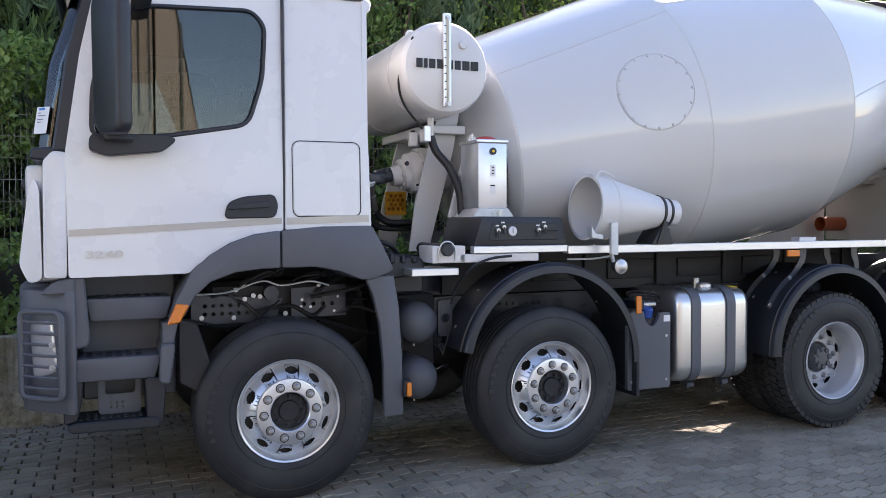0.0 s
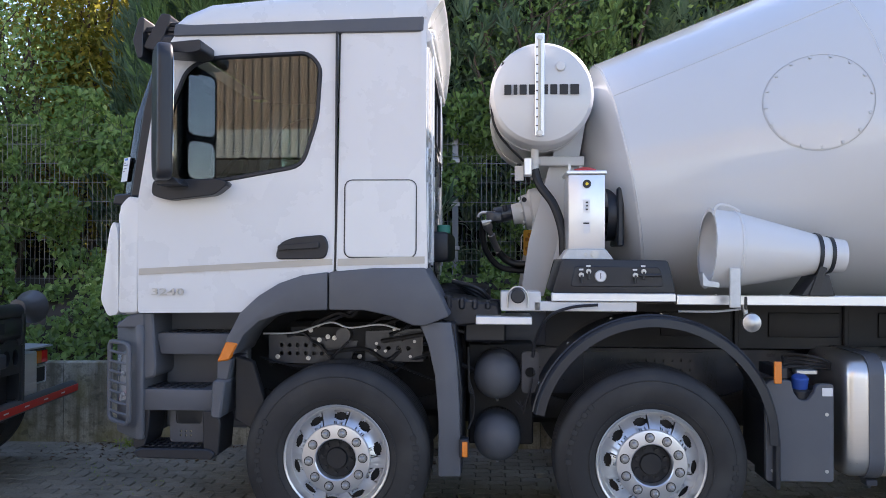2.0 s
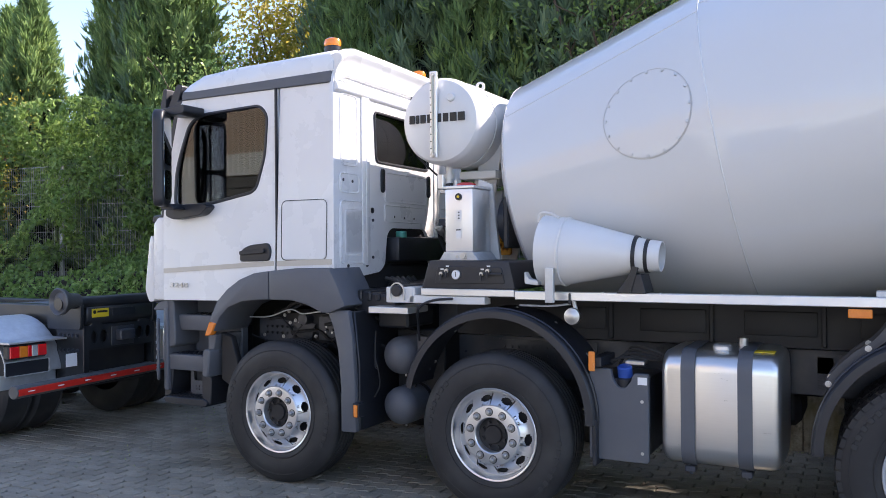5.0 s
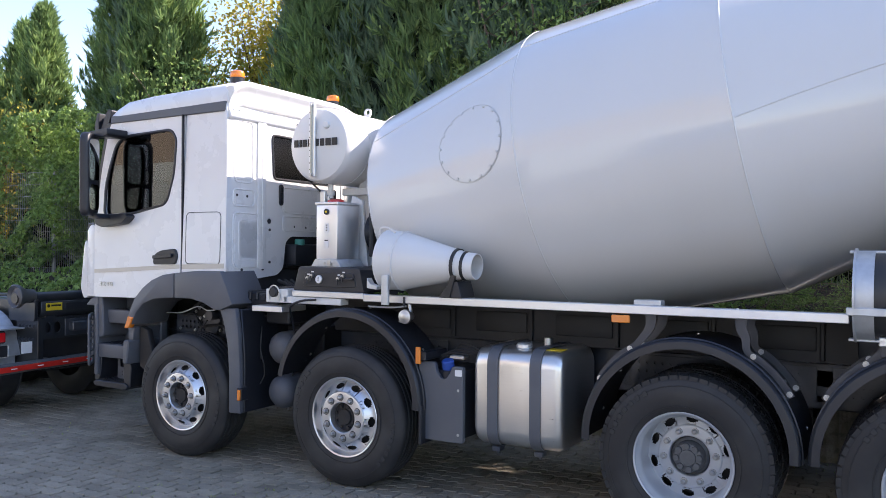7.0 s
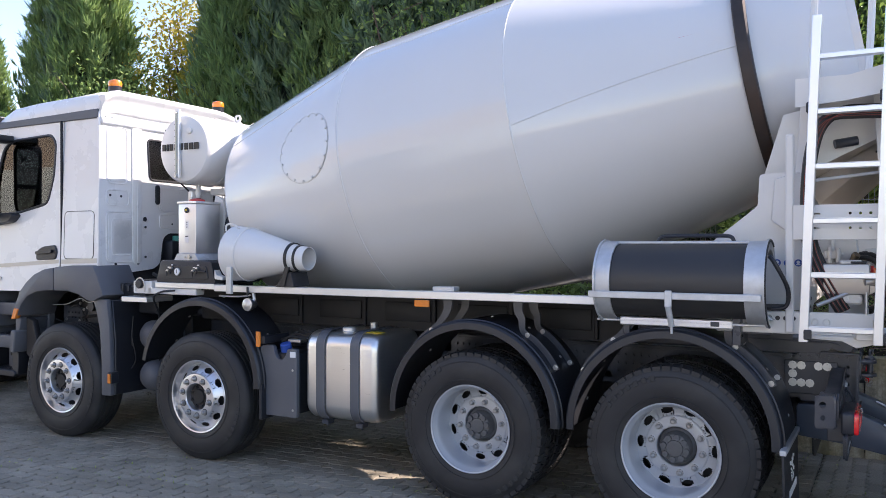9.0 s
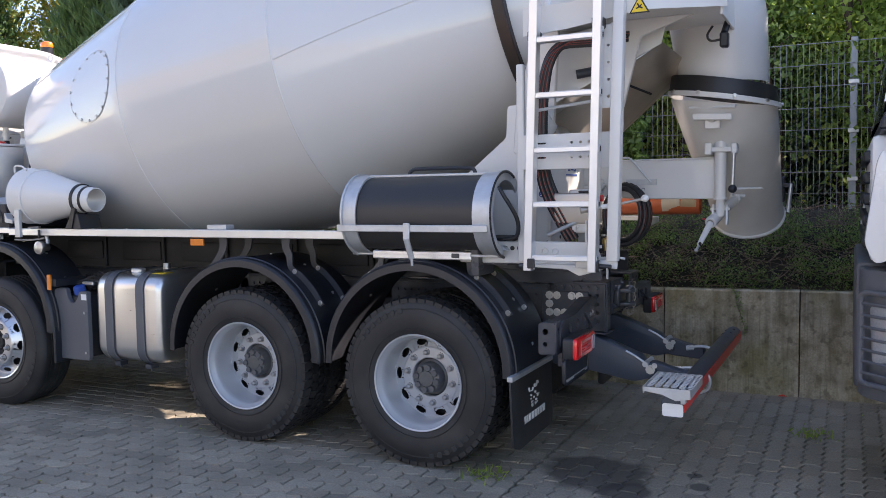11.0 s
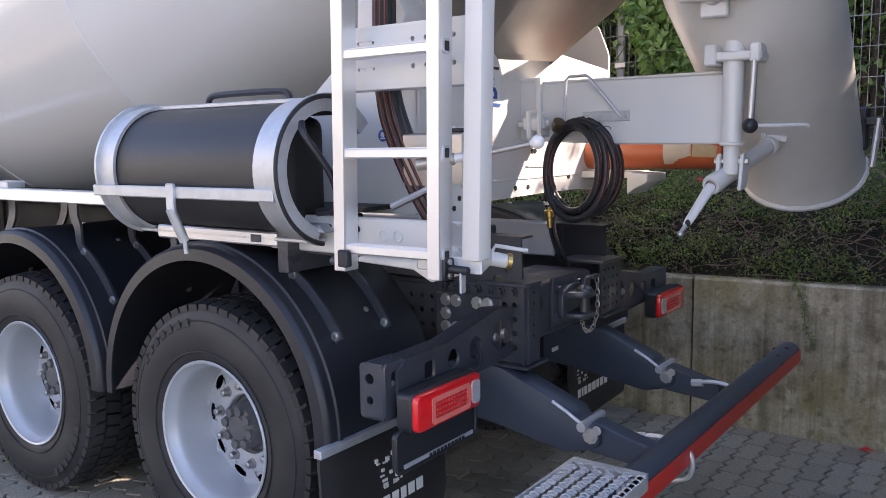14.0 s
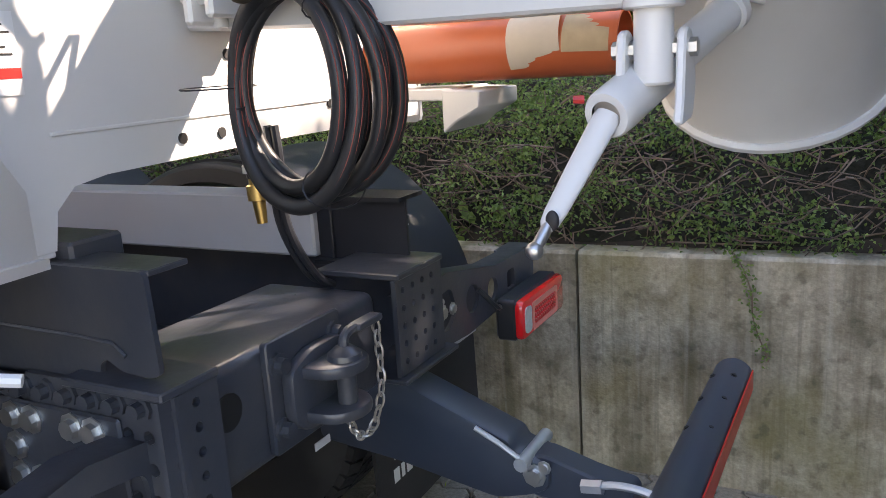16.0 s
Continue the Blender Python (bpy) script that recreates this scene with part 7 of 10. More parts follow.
chute = part("swing_chute", s, CHUTEGREY, truck, "grey steel swing chute with a rubber collar", angle=50)
part("lip", Shape().tube([p + Vector((0, -0.004, 0)) for p in low], 0.012, 6), OFFWHITE, chute)
col = Shape()
ringp = []
for k, (dz, g) in enumerate(((0.115, 1.0), (0.01, 1.045))):
    ringp.append([Vector((TOPC.x + 0.322 * g * math.cos(a), TOPC.y + 0.322 * g * math.sin(a), 2.262 + dz - 0.055 * math.cos(a))) for a in np.linspace(0, 2 * math.pi, 40, endpoint=False)])
col.add(ringp[0] + ringp[1], [(i, (i + 1) % 40, 40 + (i + 1) % 40, 40 + i) for i in range(40)])
part("rubber_collar", col, HOSE, chute, "black rubber collar")
band_ = Shape()
bands = [[Vector((TOPC.x + (p.x - TOPC.x) * g, TOPC.y + (p.y - TOPC.y) * g, p.z + dz)) for p in ringp[1]] for dz, g in ((0.006, 0.985), (0.008, 1.02), (-0.022, 1.02), (-0.024, 0.985))]
for r0, r1 in zip(bands, bands[1:] + bands[:1]):
    band_.add(r0 + r1, [(i, (i + 1) % 40, 40 + (i + 1) % 40, 40 + i) for i in range(40)])
part("collar_band", band_, OFFWHITE, chute, "white bolted flange ring", angle=50)
s = Shape()
for i in range(0, 40, 4):
    p = ringp[1][i]
    s.bolt(p, Vector((p.x - TOPC.x, p.y - TOPC.y, 0)).normalized(), 0.01, 0.02)
part("bolts", s, CHROME, chute)
part("chute_handle", Shape().tube([(7.086, 1.06, 2.215), (7.086, 1.03, 2.205), (7.361, 0.985, 2.195), (7.361, 1.02, 2.205)], 0.010, 8), OFFWHITE, chute)
part("handle_plate", Shape().prism([(7.11, 2.125), (7.11, 2.165), (7.34, 2.155), (7.34, 2.115)], 0.985, 1.03, "xz", b=0.005), OFFWHITE, chute)
part("chute_handle", Shape().tube(curve([(7.44, 2.02, 1.62), (7.50, 1.98, 1.58), (7.50, 2.02, 1.50), (7.45, 2.08, 1.46)], 4), 0.011, 8), OFFWHITE, chute)
cl = part("chute_clamp", Shape().box(7.50, 7.58, 1.96, 2.04, 1.60, 1.78, 0.01).box(7.56, 7.64, 1.96, 1.99, 1.70, 1.735, 0.006), BLACKPL, chute, "dark steel quick clamp")
part("grip", Shape().cyl((7.62, 1.97, 1.73), (7.60, 1.97, 1.53), 0.014, n=10), GALV, cl)
part("clamp_plate", Shape().prism([(7.48, 1.58), (7.53, 1.58), (7.53, 1.80), (7.49, 1.78)], 1.93, 1.97, "xz", b=0.004), BLACKPL, cl)
# boom that carries the chute
BY = 1.22
boom = part("chute_boom", Shape().prism([(6.445, 1.655), (6.445, 1.898), (7.235, 1.892), (7.235, 1.636), (6.80, 1.640)], BY, BY + 0.11, "xz", b=0.006), OFFWHITE, truck, "white box-section chute boom on a hinge")
part("top_flange", Shape().box(6.44, 7.235, BY - 0.006, BY + 0.115, 1.893, 1.903, 0.003), OFFWHITE, boom)
part("hinge_block", Shape().prism([(6.345, 1.66), (6.318, 1.91), (6.438, 1.912), (6.438, 1.655)], BY - 0.004, BY + 0.13, "xz", b=0.006), OFFWHITE, boom)
part("hinge_cap", Shape().box(6.305, 6.445, BY - 0.012, BY + 0.13, 1.905, 1.92, 0.004), OFFWHITE, boom)
part("hinge_pin", Shape().cyl((6.446, BY - 0.01, 1.66), (6.446, BY - 0.01, 1.92), 0.015, n=14), OFFWHITE, boom)
lk = part("hinge_lock", Shape().box(6.40, 6.50, BY - 0.07, BY - 0.005, 1.70, 1.76, 0.010), OFFWHITE, boom)
part("lock_ear", Shape().box(6.425, 6.445, BY - 0.085, BY, 1.665, 1.785, 0.006), OFFWHITE, lk)
part("lock_ear", Shape().box(6.475, 6.495, BY - 0.085, BY, 1.675, 1.775, 0.006), OFFWHITE, lk)
part("lock_bolt", Shape().cyl((6.37, BY - 0.04, 1.728), (6.515, BY - 0.04, 1.733), 0.012, n=12), OFFWHITE, lk)
CX, CYB = 7.252, 1.185
part("column", Shape().cyl((CX, CYB, 1.634), (CX, CYB, 2.08), 0.037, n=24, b=0.005), OFFWHITE, boom)
part("column_collar", Shape().cyl((CX, CYB, 1.630), (CX, CYB, 1.645), 0.043, n=24, b=0.003), OFFWHITE, boom)
part("column_pin", Shape().cyl((CX, CYB, 1.525), (CX, CYB, 1.635), 0.028, n=24, b=0.004), OFFWHITE, boom)
cc_ = part("column_clamp", Shape().box(7.165, 7.36, CYB - 0.05, CYB + 0.05, 1.93, 1.962, 0.006), OFFWHITE, boom)
part("clamp_ear", Shape().box(7.162, 7.205, CYB - 0.06, CYB + 0.06, 1.915, 1.99, 0.006), OFFWHITE, cc_)
part("clamp_ear", Shape().box(7.322, 7.358, CYB - 0.065, CYB + 0.04, 1.92, 1.985, 0.006), OFFWHITE, cc_)
part("column_arm", Shape().tube(curve([(CX, CYB, 2.05), (7.245, 1.15, 2.09), (7.225, 1.07, 2.13), (7.222, 1.02, 2.145)], 5), 0.033, 14), OFFWHITE, boom)
part("arm_plate", Shape().box(7.175, 7.27, 1.03, 1.06, 2.07, 2.13, 0.006), OFFWHITE, boom)
k = part("lock_rod", Shape().cyl((7.34, 1.13, 1.93), (7.334, 1.12, 1.71), 0.011, n=10), CHROME, boom)
part("knob", Shape().ball((7.333, 1.118, 1.70), 0.027, 10), BLACKPL, k)
part("rod", Shape().tube(curve([(7.34, 1.14, 1.70), (7.44, 1.20, 1.70), (7.49, 1.24, 1.70), (7.495, 1.25, 1.69)], 4), 0.007, 8), OFFWHITE, k)
JH, JE = Vector((7.300, 1.52, 1.628)), Vector((7.205, 1.125, 1.492))
ja = (JE - JH).normalized()
jack = part("spindle_jack", Shape().cyl(JH, JH + ja * 0.28, 0.031, n=24, b=0.004), OFFWHITE, boom, "white spindle jack that tilts the chute")
part("jack_head", Shape().cyl(JH - ja * 0.012, JH + ja * 0.02, 0.038, n=24, b=0.005), OFFWHITE, jack)
part("head_pin", Shape().cyl(JH + Vector((-0.03, -0.01, 0.045)), JH + Vector((0.06, 0.01, 0.02)), 0.014, n=12), OFFWHITE, jack)
part("jack_lug", Shape().box(7.275, 7.29, 1.49, 1.56, 1.64, 1.70, 0.004), OFFWHITE, jack)
part("jack_sleeve", Shape().lathe([(0, 0.022), (0, 0.033), (0.006, 0.036), (0.03, 0.037), (0.15, 0.036), (0.17, 0.031)], JE + ja * 0.012, -ja, 28), OFFWHITE, jack)
part("sleeve_mouth", Shape().cyl(JE + ja * 0.006, JE - ja * 0.02, 0.022, n=20), STEELDULL, jack)
for xa in (-0.048, 0.036):
    fk = Shape().prism(round_poly([(1.135, 1.47), (1.15, 1.50), (1.165, 1.60), (1.195, 1.605), (1.225, 1.58), (1.235, 1.52), (1.215, 1.475)], 0.012, 2), CX + xa, CX + xa + 0.013, "yz", b=0.003)
    part("jack_fork", fk, OFFWHITE, jack)
part("fork_bolt", Shape().cyl((CX - 0.06, 1.19, 1.575), (CX + 0.06, 1.19, 1.575), 0.013, n=6), CHROME, jack)
hd = Vector((7.138, 0.990, 1.322)) - JE
h0, h1 = JE + ja * 0.004, JE + hd * 0.86
sd = hd.cross(Vector((0, 1, 0))).normalized()
hp = Shape()
ring = []
for t_, w_, th_ in ((0.0, 0.017, 0.012), (0.06, 0.020, 0.011), (0.5, 0.018, 0.009), (0.85, 0.0155, 0.008), (0.95, 0.013, 0.008), (1.0, 0.007, 0.006)):
    c_ = h0.lerp(h1, t_)
    n_v = sd.cross(hd.normalized())
    ring.append([c_ + sd * w_ * math.cos(a) * 1.0 + n_v * th_ * math.sin(a) for a in np.linspace(0, 2 * math.pi, 16, endpoint=False)])
for r0, r1 in zip(ring, ring[1:]):
    hp.add(r0 + r1, [(i, (i + 1) % 16, 16 + (i + 1) % 16, 16 + i) for i in range(16)])
hp.add(ring[0], [tuple(range(16))]).add(ring[-1], [tuple(range(16))])
part("jack_handle", hp, OFFWHITE, jack, angle=60)
part("handle_pin", Shape().cyl(JE + hd * 0.74, JE + hd * 1.0, 0.0085, n=12, b=0.002).ball(JE + hd * 1.0, 0.0125, 8), CHROME, jack)
part("pin_eye", Shape().ball(JE + hd * 0.78 - Vector((-0.004, 0.008, 0.0)), 0.011, 8, (0.9, 0.5, 1.3)), DARK, jack)
part("grease_cap", Shape().cyl(JE + Vector((-0.05, -0.01, 0.02)), JE + Vector((-0.035, -0.005, 0.02)), 0.006, n=8), REDPL, jack)
bk = part("hose_bracket", Shape().box(6.645, 6.848, BY - 0.006, BY - 0.001, 1.732, 1.772, 0.002), GALV, boom)
part("hook", Shape().tube([(6.81, BY - 0.01, 1.75), (6.685, BY - 0.03, 1.905), (6.672, BY - 0.032, 1.915), (6.60, BY - 0.04, 1.913), (6.588, BY - 0.04, 1.90), (6.605, BY - 0.09, 1.735)], 0.0065, 8), GALV, bk)
for x in (6.665, 6.83):
    part("bolt", Shape().bolt((x, BY - 0.006, 1.752), (0, -1, 0), 0.008, 0.007), CHROME, bk)
# coiled water hose
mat("red_hose_stripe", (0.30, 0.06, 0.04), 0.5)
coil = None
HR = 0.0148
for k in range(6):
    rx, rz = 0.128 + 0.010 * (k % 3) - 0.003 * (k // 3), 0.170 + 0.013 * ((k * 2) % 3)
    cx_, cz_, cy_ = 6.650 + 0.012 * (k % 3 - 1), 1.545 - 0.006 * (k % 2), 1.135 + 0.0155 * k - 0.010 * (k % 2)
    tw, lean = 0.09 * (k - 2.5) + 0.05, 0.05 * math.sin(k * 1.9)
    pts = [(cx_ + rx * math.cos(a) * math.cos(tw), cy_ + rx * math.cos(a) * math.sin(tw) + lean * math.sin(a) * 0.4, cz_ + rz * math.sin(a)) for a in np.linspace(0, 2 * math.pi, 48, endpoint=False)]
    sh = Shape().tube(pts, HR, 12, closed=True)
    if coil is None:
        coil = part("water_hose", sh, HOSE, truck, "coiled black water hose with a brass nozzle")
    else:
        part("hose_turn", sh, HOSE, coil)
    for oa in (0.35, -0.35):
        part("stripe", Shape().tube([(x + HR * 0.97 * math.sin(0.9 + oa), y - HR * 0.97 * math.cos(0.9 + oa), z) for x, y, z in pts], 0.0011, 4, closed=True), bpy.data.materials["red_hose_stripe"], coil)
part("hose_tail", Shape().tube(curve([(6.518, 1.15, 1.52), (6.507, 1.17, 1.46), (6.505, 1.182, 1.41), (6.506, 1.185, 1.385)], 4), HR, 12), HOSE, coil)
part("nozzle", Shape().lathe([(0, 0.0), (0, 0.014), (0.02, 0.014), (0.022, 0.020), (0.05, 0.020), (0.052, 0.013), (0.095, 0.010), (0.095, 0)], (6.507, 1.185, 1.392), (0.06, 0, -1), 14), BRASS, coil)
part("hose_clamp", Shape().lathe([(0, 0.018), (0, 0.021), (0.014, 0.021), (0.014, 0.018)], (6.505, 1.185, 1.408), (0.03, 0, -1), 14), CHROME, coil)
part("coupling", Shape().lathe([(0, 0), (0, 0.024), (0.02, 0.027), (0.045, 0.02), (0.045, 0)], (6.60, 1.10, 1.735), (-0.5, 0.4, -0.7), 14), mat("dark_brass", (0.16, 0.13, 0.09), 0.4, metal=0.8, var=0.2, scale=30), coil)
for a in (0.8, 3.1, 5.2):
    c = Vector((6.638 + 0.16 * math.cos(a), 1.15, 1.545 + 0.19 * math.sin(a)))
    part("cable_tie", Shape().tube([c + Vector((0.042 * math.cos(b) * math.cos(a), 0.09 * math.sin(b), 0.042 * math.cos(b) * math.sin(a))) for b in np.linspace(0, 2 * math.pi, 18, endpoint=False)], 0.0016, 4, closed=True), BLACKPL, coil)
# orange drain pipe behind the boom
PY, PZ = 1.90, 1.592
pp = part("drain_pipe", Shape().lathe([(0, 0.068), (0, 0.074), (0.98, 0.074), (0.98, 0.068)], (6.04, PY, PZ), (1, 0, 0.0), 36), PIPE, truck, "orange plastic pipe with torn tape")
part("tape", Shape().lathe([(0, 0.0745), (0, 0.0755), (0.13, 0.0755), (0.13, 0.0745)], (6.755, PY, PZ), (1, 0, 0.06), 32, -5, 105, up=(0, -0.5, 1)), PAPER, pp, "pale torn tape")
part("tape", Shape().lathe([(0, 0.0745), (0, 0.0752), (0.11, 0.0752), (0.11, 0.0745)], (6.89, PY, PZ), (1, 0, -0.03), 32, 0, 75, up=(0, -0.5, 1)), mat("brown_tape", (0.40, 0.33, 0.22), 0.6, var=0.2, scale=30), pp)
ps_ = part("pipe_support", Shape().box(6.34, 6.62, 1.80, 2.02, 1.478, 1.508, 0.004), OFFWHITE, truck)
part("support_lip", Shape().prism([(6.60, 1.40), (6.60, 1.505), (6.70, 1.50), (6.70, 1.46), (6.64, 1.43)], 1.78, 2.02, "xz", b=0.004), OFFWHITE, ps_)
SEAT[0] = Vector((-0.055, 0.0, -0.035))
# controls on the rear plate
ctl = part("control_panel", Shape().prism(round_rect(0.185, 0.35, 1.525, 1.70, 0.008, 2), 6.48, 6.715, "yz", b=0.003), mat("stainless_sheet", (0.5, 0.47, 0.43), 0.35, metal=0.8, var=0.1, scale=5), truck, "stainless control panel with a red button")
part("window", Shape().prism(round_rect(0.198, 0.262, 1.635, 1.69, 0.006, 2), 6.7155, 6.719, "yz"), mat("display_grey", (0.20, 0.20, 0.21), 0.25, var=0.3, scale=40), ctl)
part("button", Shape().cyl((6.715, 0.306, 1.668), (6.735, 0.306, 1.668), 0.020, n=18, b=0.004), REDPL, ctl, "round red stop button")
for y in (0.195, 0.275):
    part("catch", Shape().box(6.62, 6.70, y, y + 0.06, 1.70, 1.713, 0.004), BLACKPL, ctl)
arch = [(0.247 - 0.05 * math.cos(q), 1.392 + 0.038 * math.sin(q)) for q in np.linspace(0, math.pi, 9)]
mb = part("mount_bracket", Shape().plate([(0.06, 1.43), (0.06, 1.548), (0.322, 1.53), (0.322, 1.394), (0.30, 1.390)] + [(y, z) for y, z in arch[::-1]] + [(0.19, 1.40), (0.12, 1.42)], [], 6.70, 6.708, "yz"), OFFWHITE, ctl, "white folded bracket with dark plugs")
fold = Matrix.Translation((6.707, 0.320, 0)) @ pose(0, 0, 0, 0, 0, 123)
part("bracket_wing", Shape().prism([(0, 1.394), (0.41, 1.342), (0.41, 1.44), (0.33, 1.508), (0, 1.53)], 0, 0.008, "xz").moved(fold), OFFWHITE, mb)
part("bracket_lip", Shape().prism([(0, 1.378), (0.41, 1.326), (0.41, 1.342), (0, 1.394)], -0.016, 0.008, "xz").moved(fold), OFFWHITE, mb)
part("back_plate", Shape().box(6.58, 6.60, 0.16, 0.38, 1.33, 1.40, 0.003), STEELDULL, mb)
for y, z in ((0.175, 1.495), (0.145, 1.465), (0.262, 1.512), (0.300, 1.516), (0.292, 1.452)):
    part("hole_plug", Shape().cyl((6.706, y, z), (6.7115, y, z), 0.0085, n=12), BLACKINK, mb)
part("stay_arm", Shape().prism(round_poly([(0.02, 1.40), (0.05, 1.44), (0.10, 1.42), (0.235, 1.315), (0.215, 1.295)], 0.008, 2), 6.735, 6.75, "yz"), OFFWHITE, ctl)
lv = part("control_lever", Shape().cyl((6.888, 0.060, 1.637), (7.008, 0.124, 1.664), 0.0078, n=12), STEELDULL, truck, "control lever with a pale knob")
part("knob", Shape().ball((7.014, 0.127, 1.666), 0.0205, 14), OFFWHITE, lv)
part("knob_collar", Shape().cyl((6.995, 0.117, 1.661), (7.005, 0.122, 1.663), 0.0105, n=12), OFFWHITE, lv)
part("lever_boss", Shape().cyl((6.80, 0.018, 1.622), (6.896, 0.063, 1.639), 0.0135, n=16, b=0.002), OFFWHITE, lv)
part("boss_sleeve", Shape().cyl((6.70, -0.03, 1.605), (6.80, 0.018, 1.622), 0.0175, n=14), STEELDULL, lv)
s = Shape()
s.box(6.56, 6.68, 0.20, 0.30, 1.47, 1.72, 0.01)
s.cyl((6.63, 0.19, 1.62), (6.63, 0.21, 1.62), 0.03, n=16)
s.bolt((6.60, 0.2, 1.50), (0, -1, 0), 0.014, 0.02)
s.bolt((6.66, 0.2, 1.50), (0, -1, 0), 0.014, 0.02)
part("valve_block", s, OFFWHITE, truck, "white control valve block")
part("grey_rod", Shape().tube([(6.45, 0.16, 1.46), (6.62, 0.20, 1.54)], 0.012, 8), CHROME, truck)
# bundled black hoses beside the ladder
for k in range(6):
    o = Vector((0.022 * (k % 3), 0.02 * (k // 3), 0.010 * k))
    pts = [Vector(p) + o for p in ((6.86, 0.21, 2.52), (6.68, 0.20, 2.53), (6.52, 0.20, 2.525), (6.43, 0.20, 2.44), (6.385, 0.20, 2.25), (6.372, 0.20, 2.0), (6.385, 0.20, 1.80), (6.43, 0.20, 1.66), (6.515, 0.20, 1.50), (6.56, 0.21, 1.42))]
    h = part("hydraulic_hose", Shape().tube(curve(pts, 6), 0.017, 8), HOSE, truck, "bundle of black hydraulic hoses")
    part("stripe", Shape().tube([p + Vector((0.004, -0.0165, 0)) for p in curve(pts, 6)], 0.002, 4), bpy.data.materials["red_hose_stripe"], h)
# ladder
SEAT[0] = Vector((0, 0, 0))


def tipped(p):
    """The ladder leans out a little towards its top."""
    return Vector((p.x, p.y - (p.z - 1.24) * 0.02, p.z))


ladder = part("ladder", Shape().prism([(6.318, 1.235), (6.366, 1.235), (6.437, 3.02), (6.389, 3.02)], -0.045, 0.02, "xz", b=0.003, shear=tipped), ALU, truck, "aluminium access ladder")
part("stile", Shape().prism([(6.684, 1.235), (6.731, 1.235), (6.788, 3.02), (6.741, 3.02)], -0.045, 0.02, "xz", b=0.003, shear=tipped), ALU, ladder)
for i in range(6):
    z = 1.307 + 0.2975 * i
    dx, dq = (z - 1.235) * 0.04, (z - 1.235) * 0.032
    y = -0.013 - (z - 1.24) * 0.02
    part("rung", Shape().box(6.345 + dx, 6.70 + dq, y - 0.025, y + 0.025, z - 0.015, z + 0.015, 0.004), ALU, ladder)
    for k in range(3):
        part("rung_groove", Shape().box(6.372 + dx, 6.684 + dq, y - 0.018 + 0.014 * k, y - 0.014 + 0.014 * k, z + 0.0145, z + 0.0165, 0), ALU, ladder)
    part("rung_end", Shape().prism(round_rect(y - 0.017, y + 0.017, z - 0.021, z + 0.021, 0.008, 3), 6.7305 + dq, 6.7345 + dq, "yz"), GALV, ladder)
    part("rung_hole", Shape().prism(round_rect(y - 0.011, y + 0.011, z - 0.014, z + 0.014, 0.005, 3), 6.7335 + dq, 6.7352 + dq, "yz"), DARK, ladder)
part("tie_rod", Shape().tube([(6.36, 0.03, 2.125), (6.75, 0.03, 2.165)], 0.009, 8), GALV, ladder)
for x, z in ((6.385, 2.525), (6.745, 2.565)):
    part("clamp", Shape().box(x - 0.03, x + 0.03, -0.05, 0.03, z - 0.03, z + 0.03, 0.008), BLACKPL, ladder)
lt = part("foot_latch", Shape().prism(round_rect(-0.035, 0.012, 1.235, 1.30, 0.012, 3), 6.732, 6.744, "yz").cyl((6.744, -0.012, 1.268), (6.81, -0.012, 1.266), 0.013, n=12, b=0.002), BLACKPL, ladder)
part("latch_tongue", Shape().box(6.785, 6.792, -0.025, 0.003, 1.20, 1.262, 0.003), GALV, lt)
for z in (1.247, 1.288):
    part("bolt", Shape().bolt((6.744, -0.012, z), (1, 0, 0), 0.007, 0.006), CHROME, lt)
part("foot_latch", Shape().box(6.345, 6.385, -0.06, -0.03, 1.25, 1.305, 0.005), BLACKPL, ladder)
part("foot_bolt", Shape().cyl((6.29, -0.02, 1.262), (6.318, -0.02, 1.262), 0.015, n=12), CHASSIS, ladder)
part("guard_post", Shape().box(6.236, 6.280, 0.085, 0.125, 1.27, 2.40, 0.006), OFFWHITE, ladder)
part("guard_post", Shape().prism([(6.775, 1.292), (6.838, 1.292), (6.887, 3.02), (6.828, 3.02)], 0.0, 0.07, "xz", b=0.010, seg=2), OFFWHITE, ladder)
s = Shape().prism([(6.30, 1.262), (6.74, 1.262), (6.72, 1.235), (6.60, 1.200), (6.53, 1.235), (6.30, 1.245)], 0.09, 0.15, "xz", b=0.004)
part("step_plate", s, OFFWHITE, ladder)
part("foot_plate", Shape().prism([(6.60, 0.02), (6.835, 0.02), (6.79, 0.12), (6.735, 0.235), (6.70, 0.25), (6.56, 0.20)], 1.252, 1.300, "xy", b=0.004), OFFWHITE, ladder)
part("upper_bracket", Shape().plate([(6.745, 2.12), (6.825, 2.12), (6.825, 2.56), (6.745, 2.56)], [circle2(6.785, 2.18 + 0.09 * i, 0.008, 8) for i in range(4)], 0.03, 0.06, "xz"), OFFWHITE, ladder)
SEAT[0] = Vector((-0.042, -0.01, -0.025))
tap = part("water_tap", Shape().cyl((6.70, 0.27, 1.292), (6.775, 0.34, 1.272), 0.024, n=16, b=0.004), OFFWHITE, truck, "white water tap with a brass mouth")
part("mouth", Shape().lathe([(0, 0.020), (0, 0.027), (0.014, 0.027), (0.014, 0.020), (0.004, 0.0)], (6.775, 0.34, 1.272), (0.73, 0.65, -0.2), 16), BRASS, tap)
part("tap_handle", Shape().tube([(6.74, 0.30, 1.30), (6.75, 0.31, 1.325), (6.83, 0.38, 1.305)], 0.007, 8), OFFWHITE, tap)
part("red_mark", Shape().tube([on_drum(4.02, 70, 0.002), on_drum(4.14, 69, 0.002)], 0.006, 6), REDPL, truck)

SEAT[0] = Vector((-0.03, -0.045, -0.015))
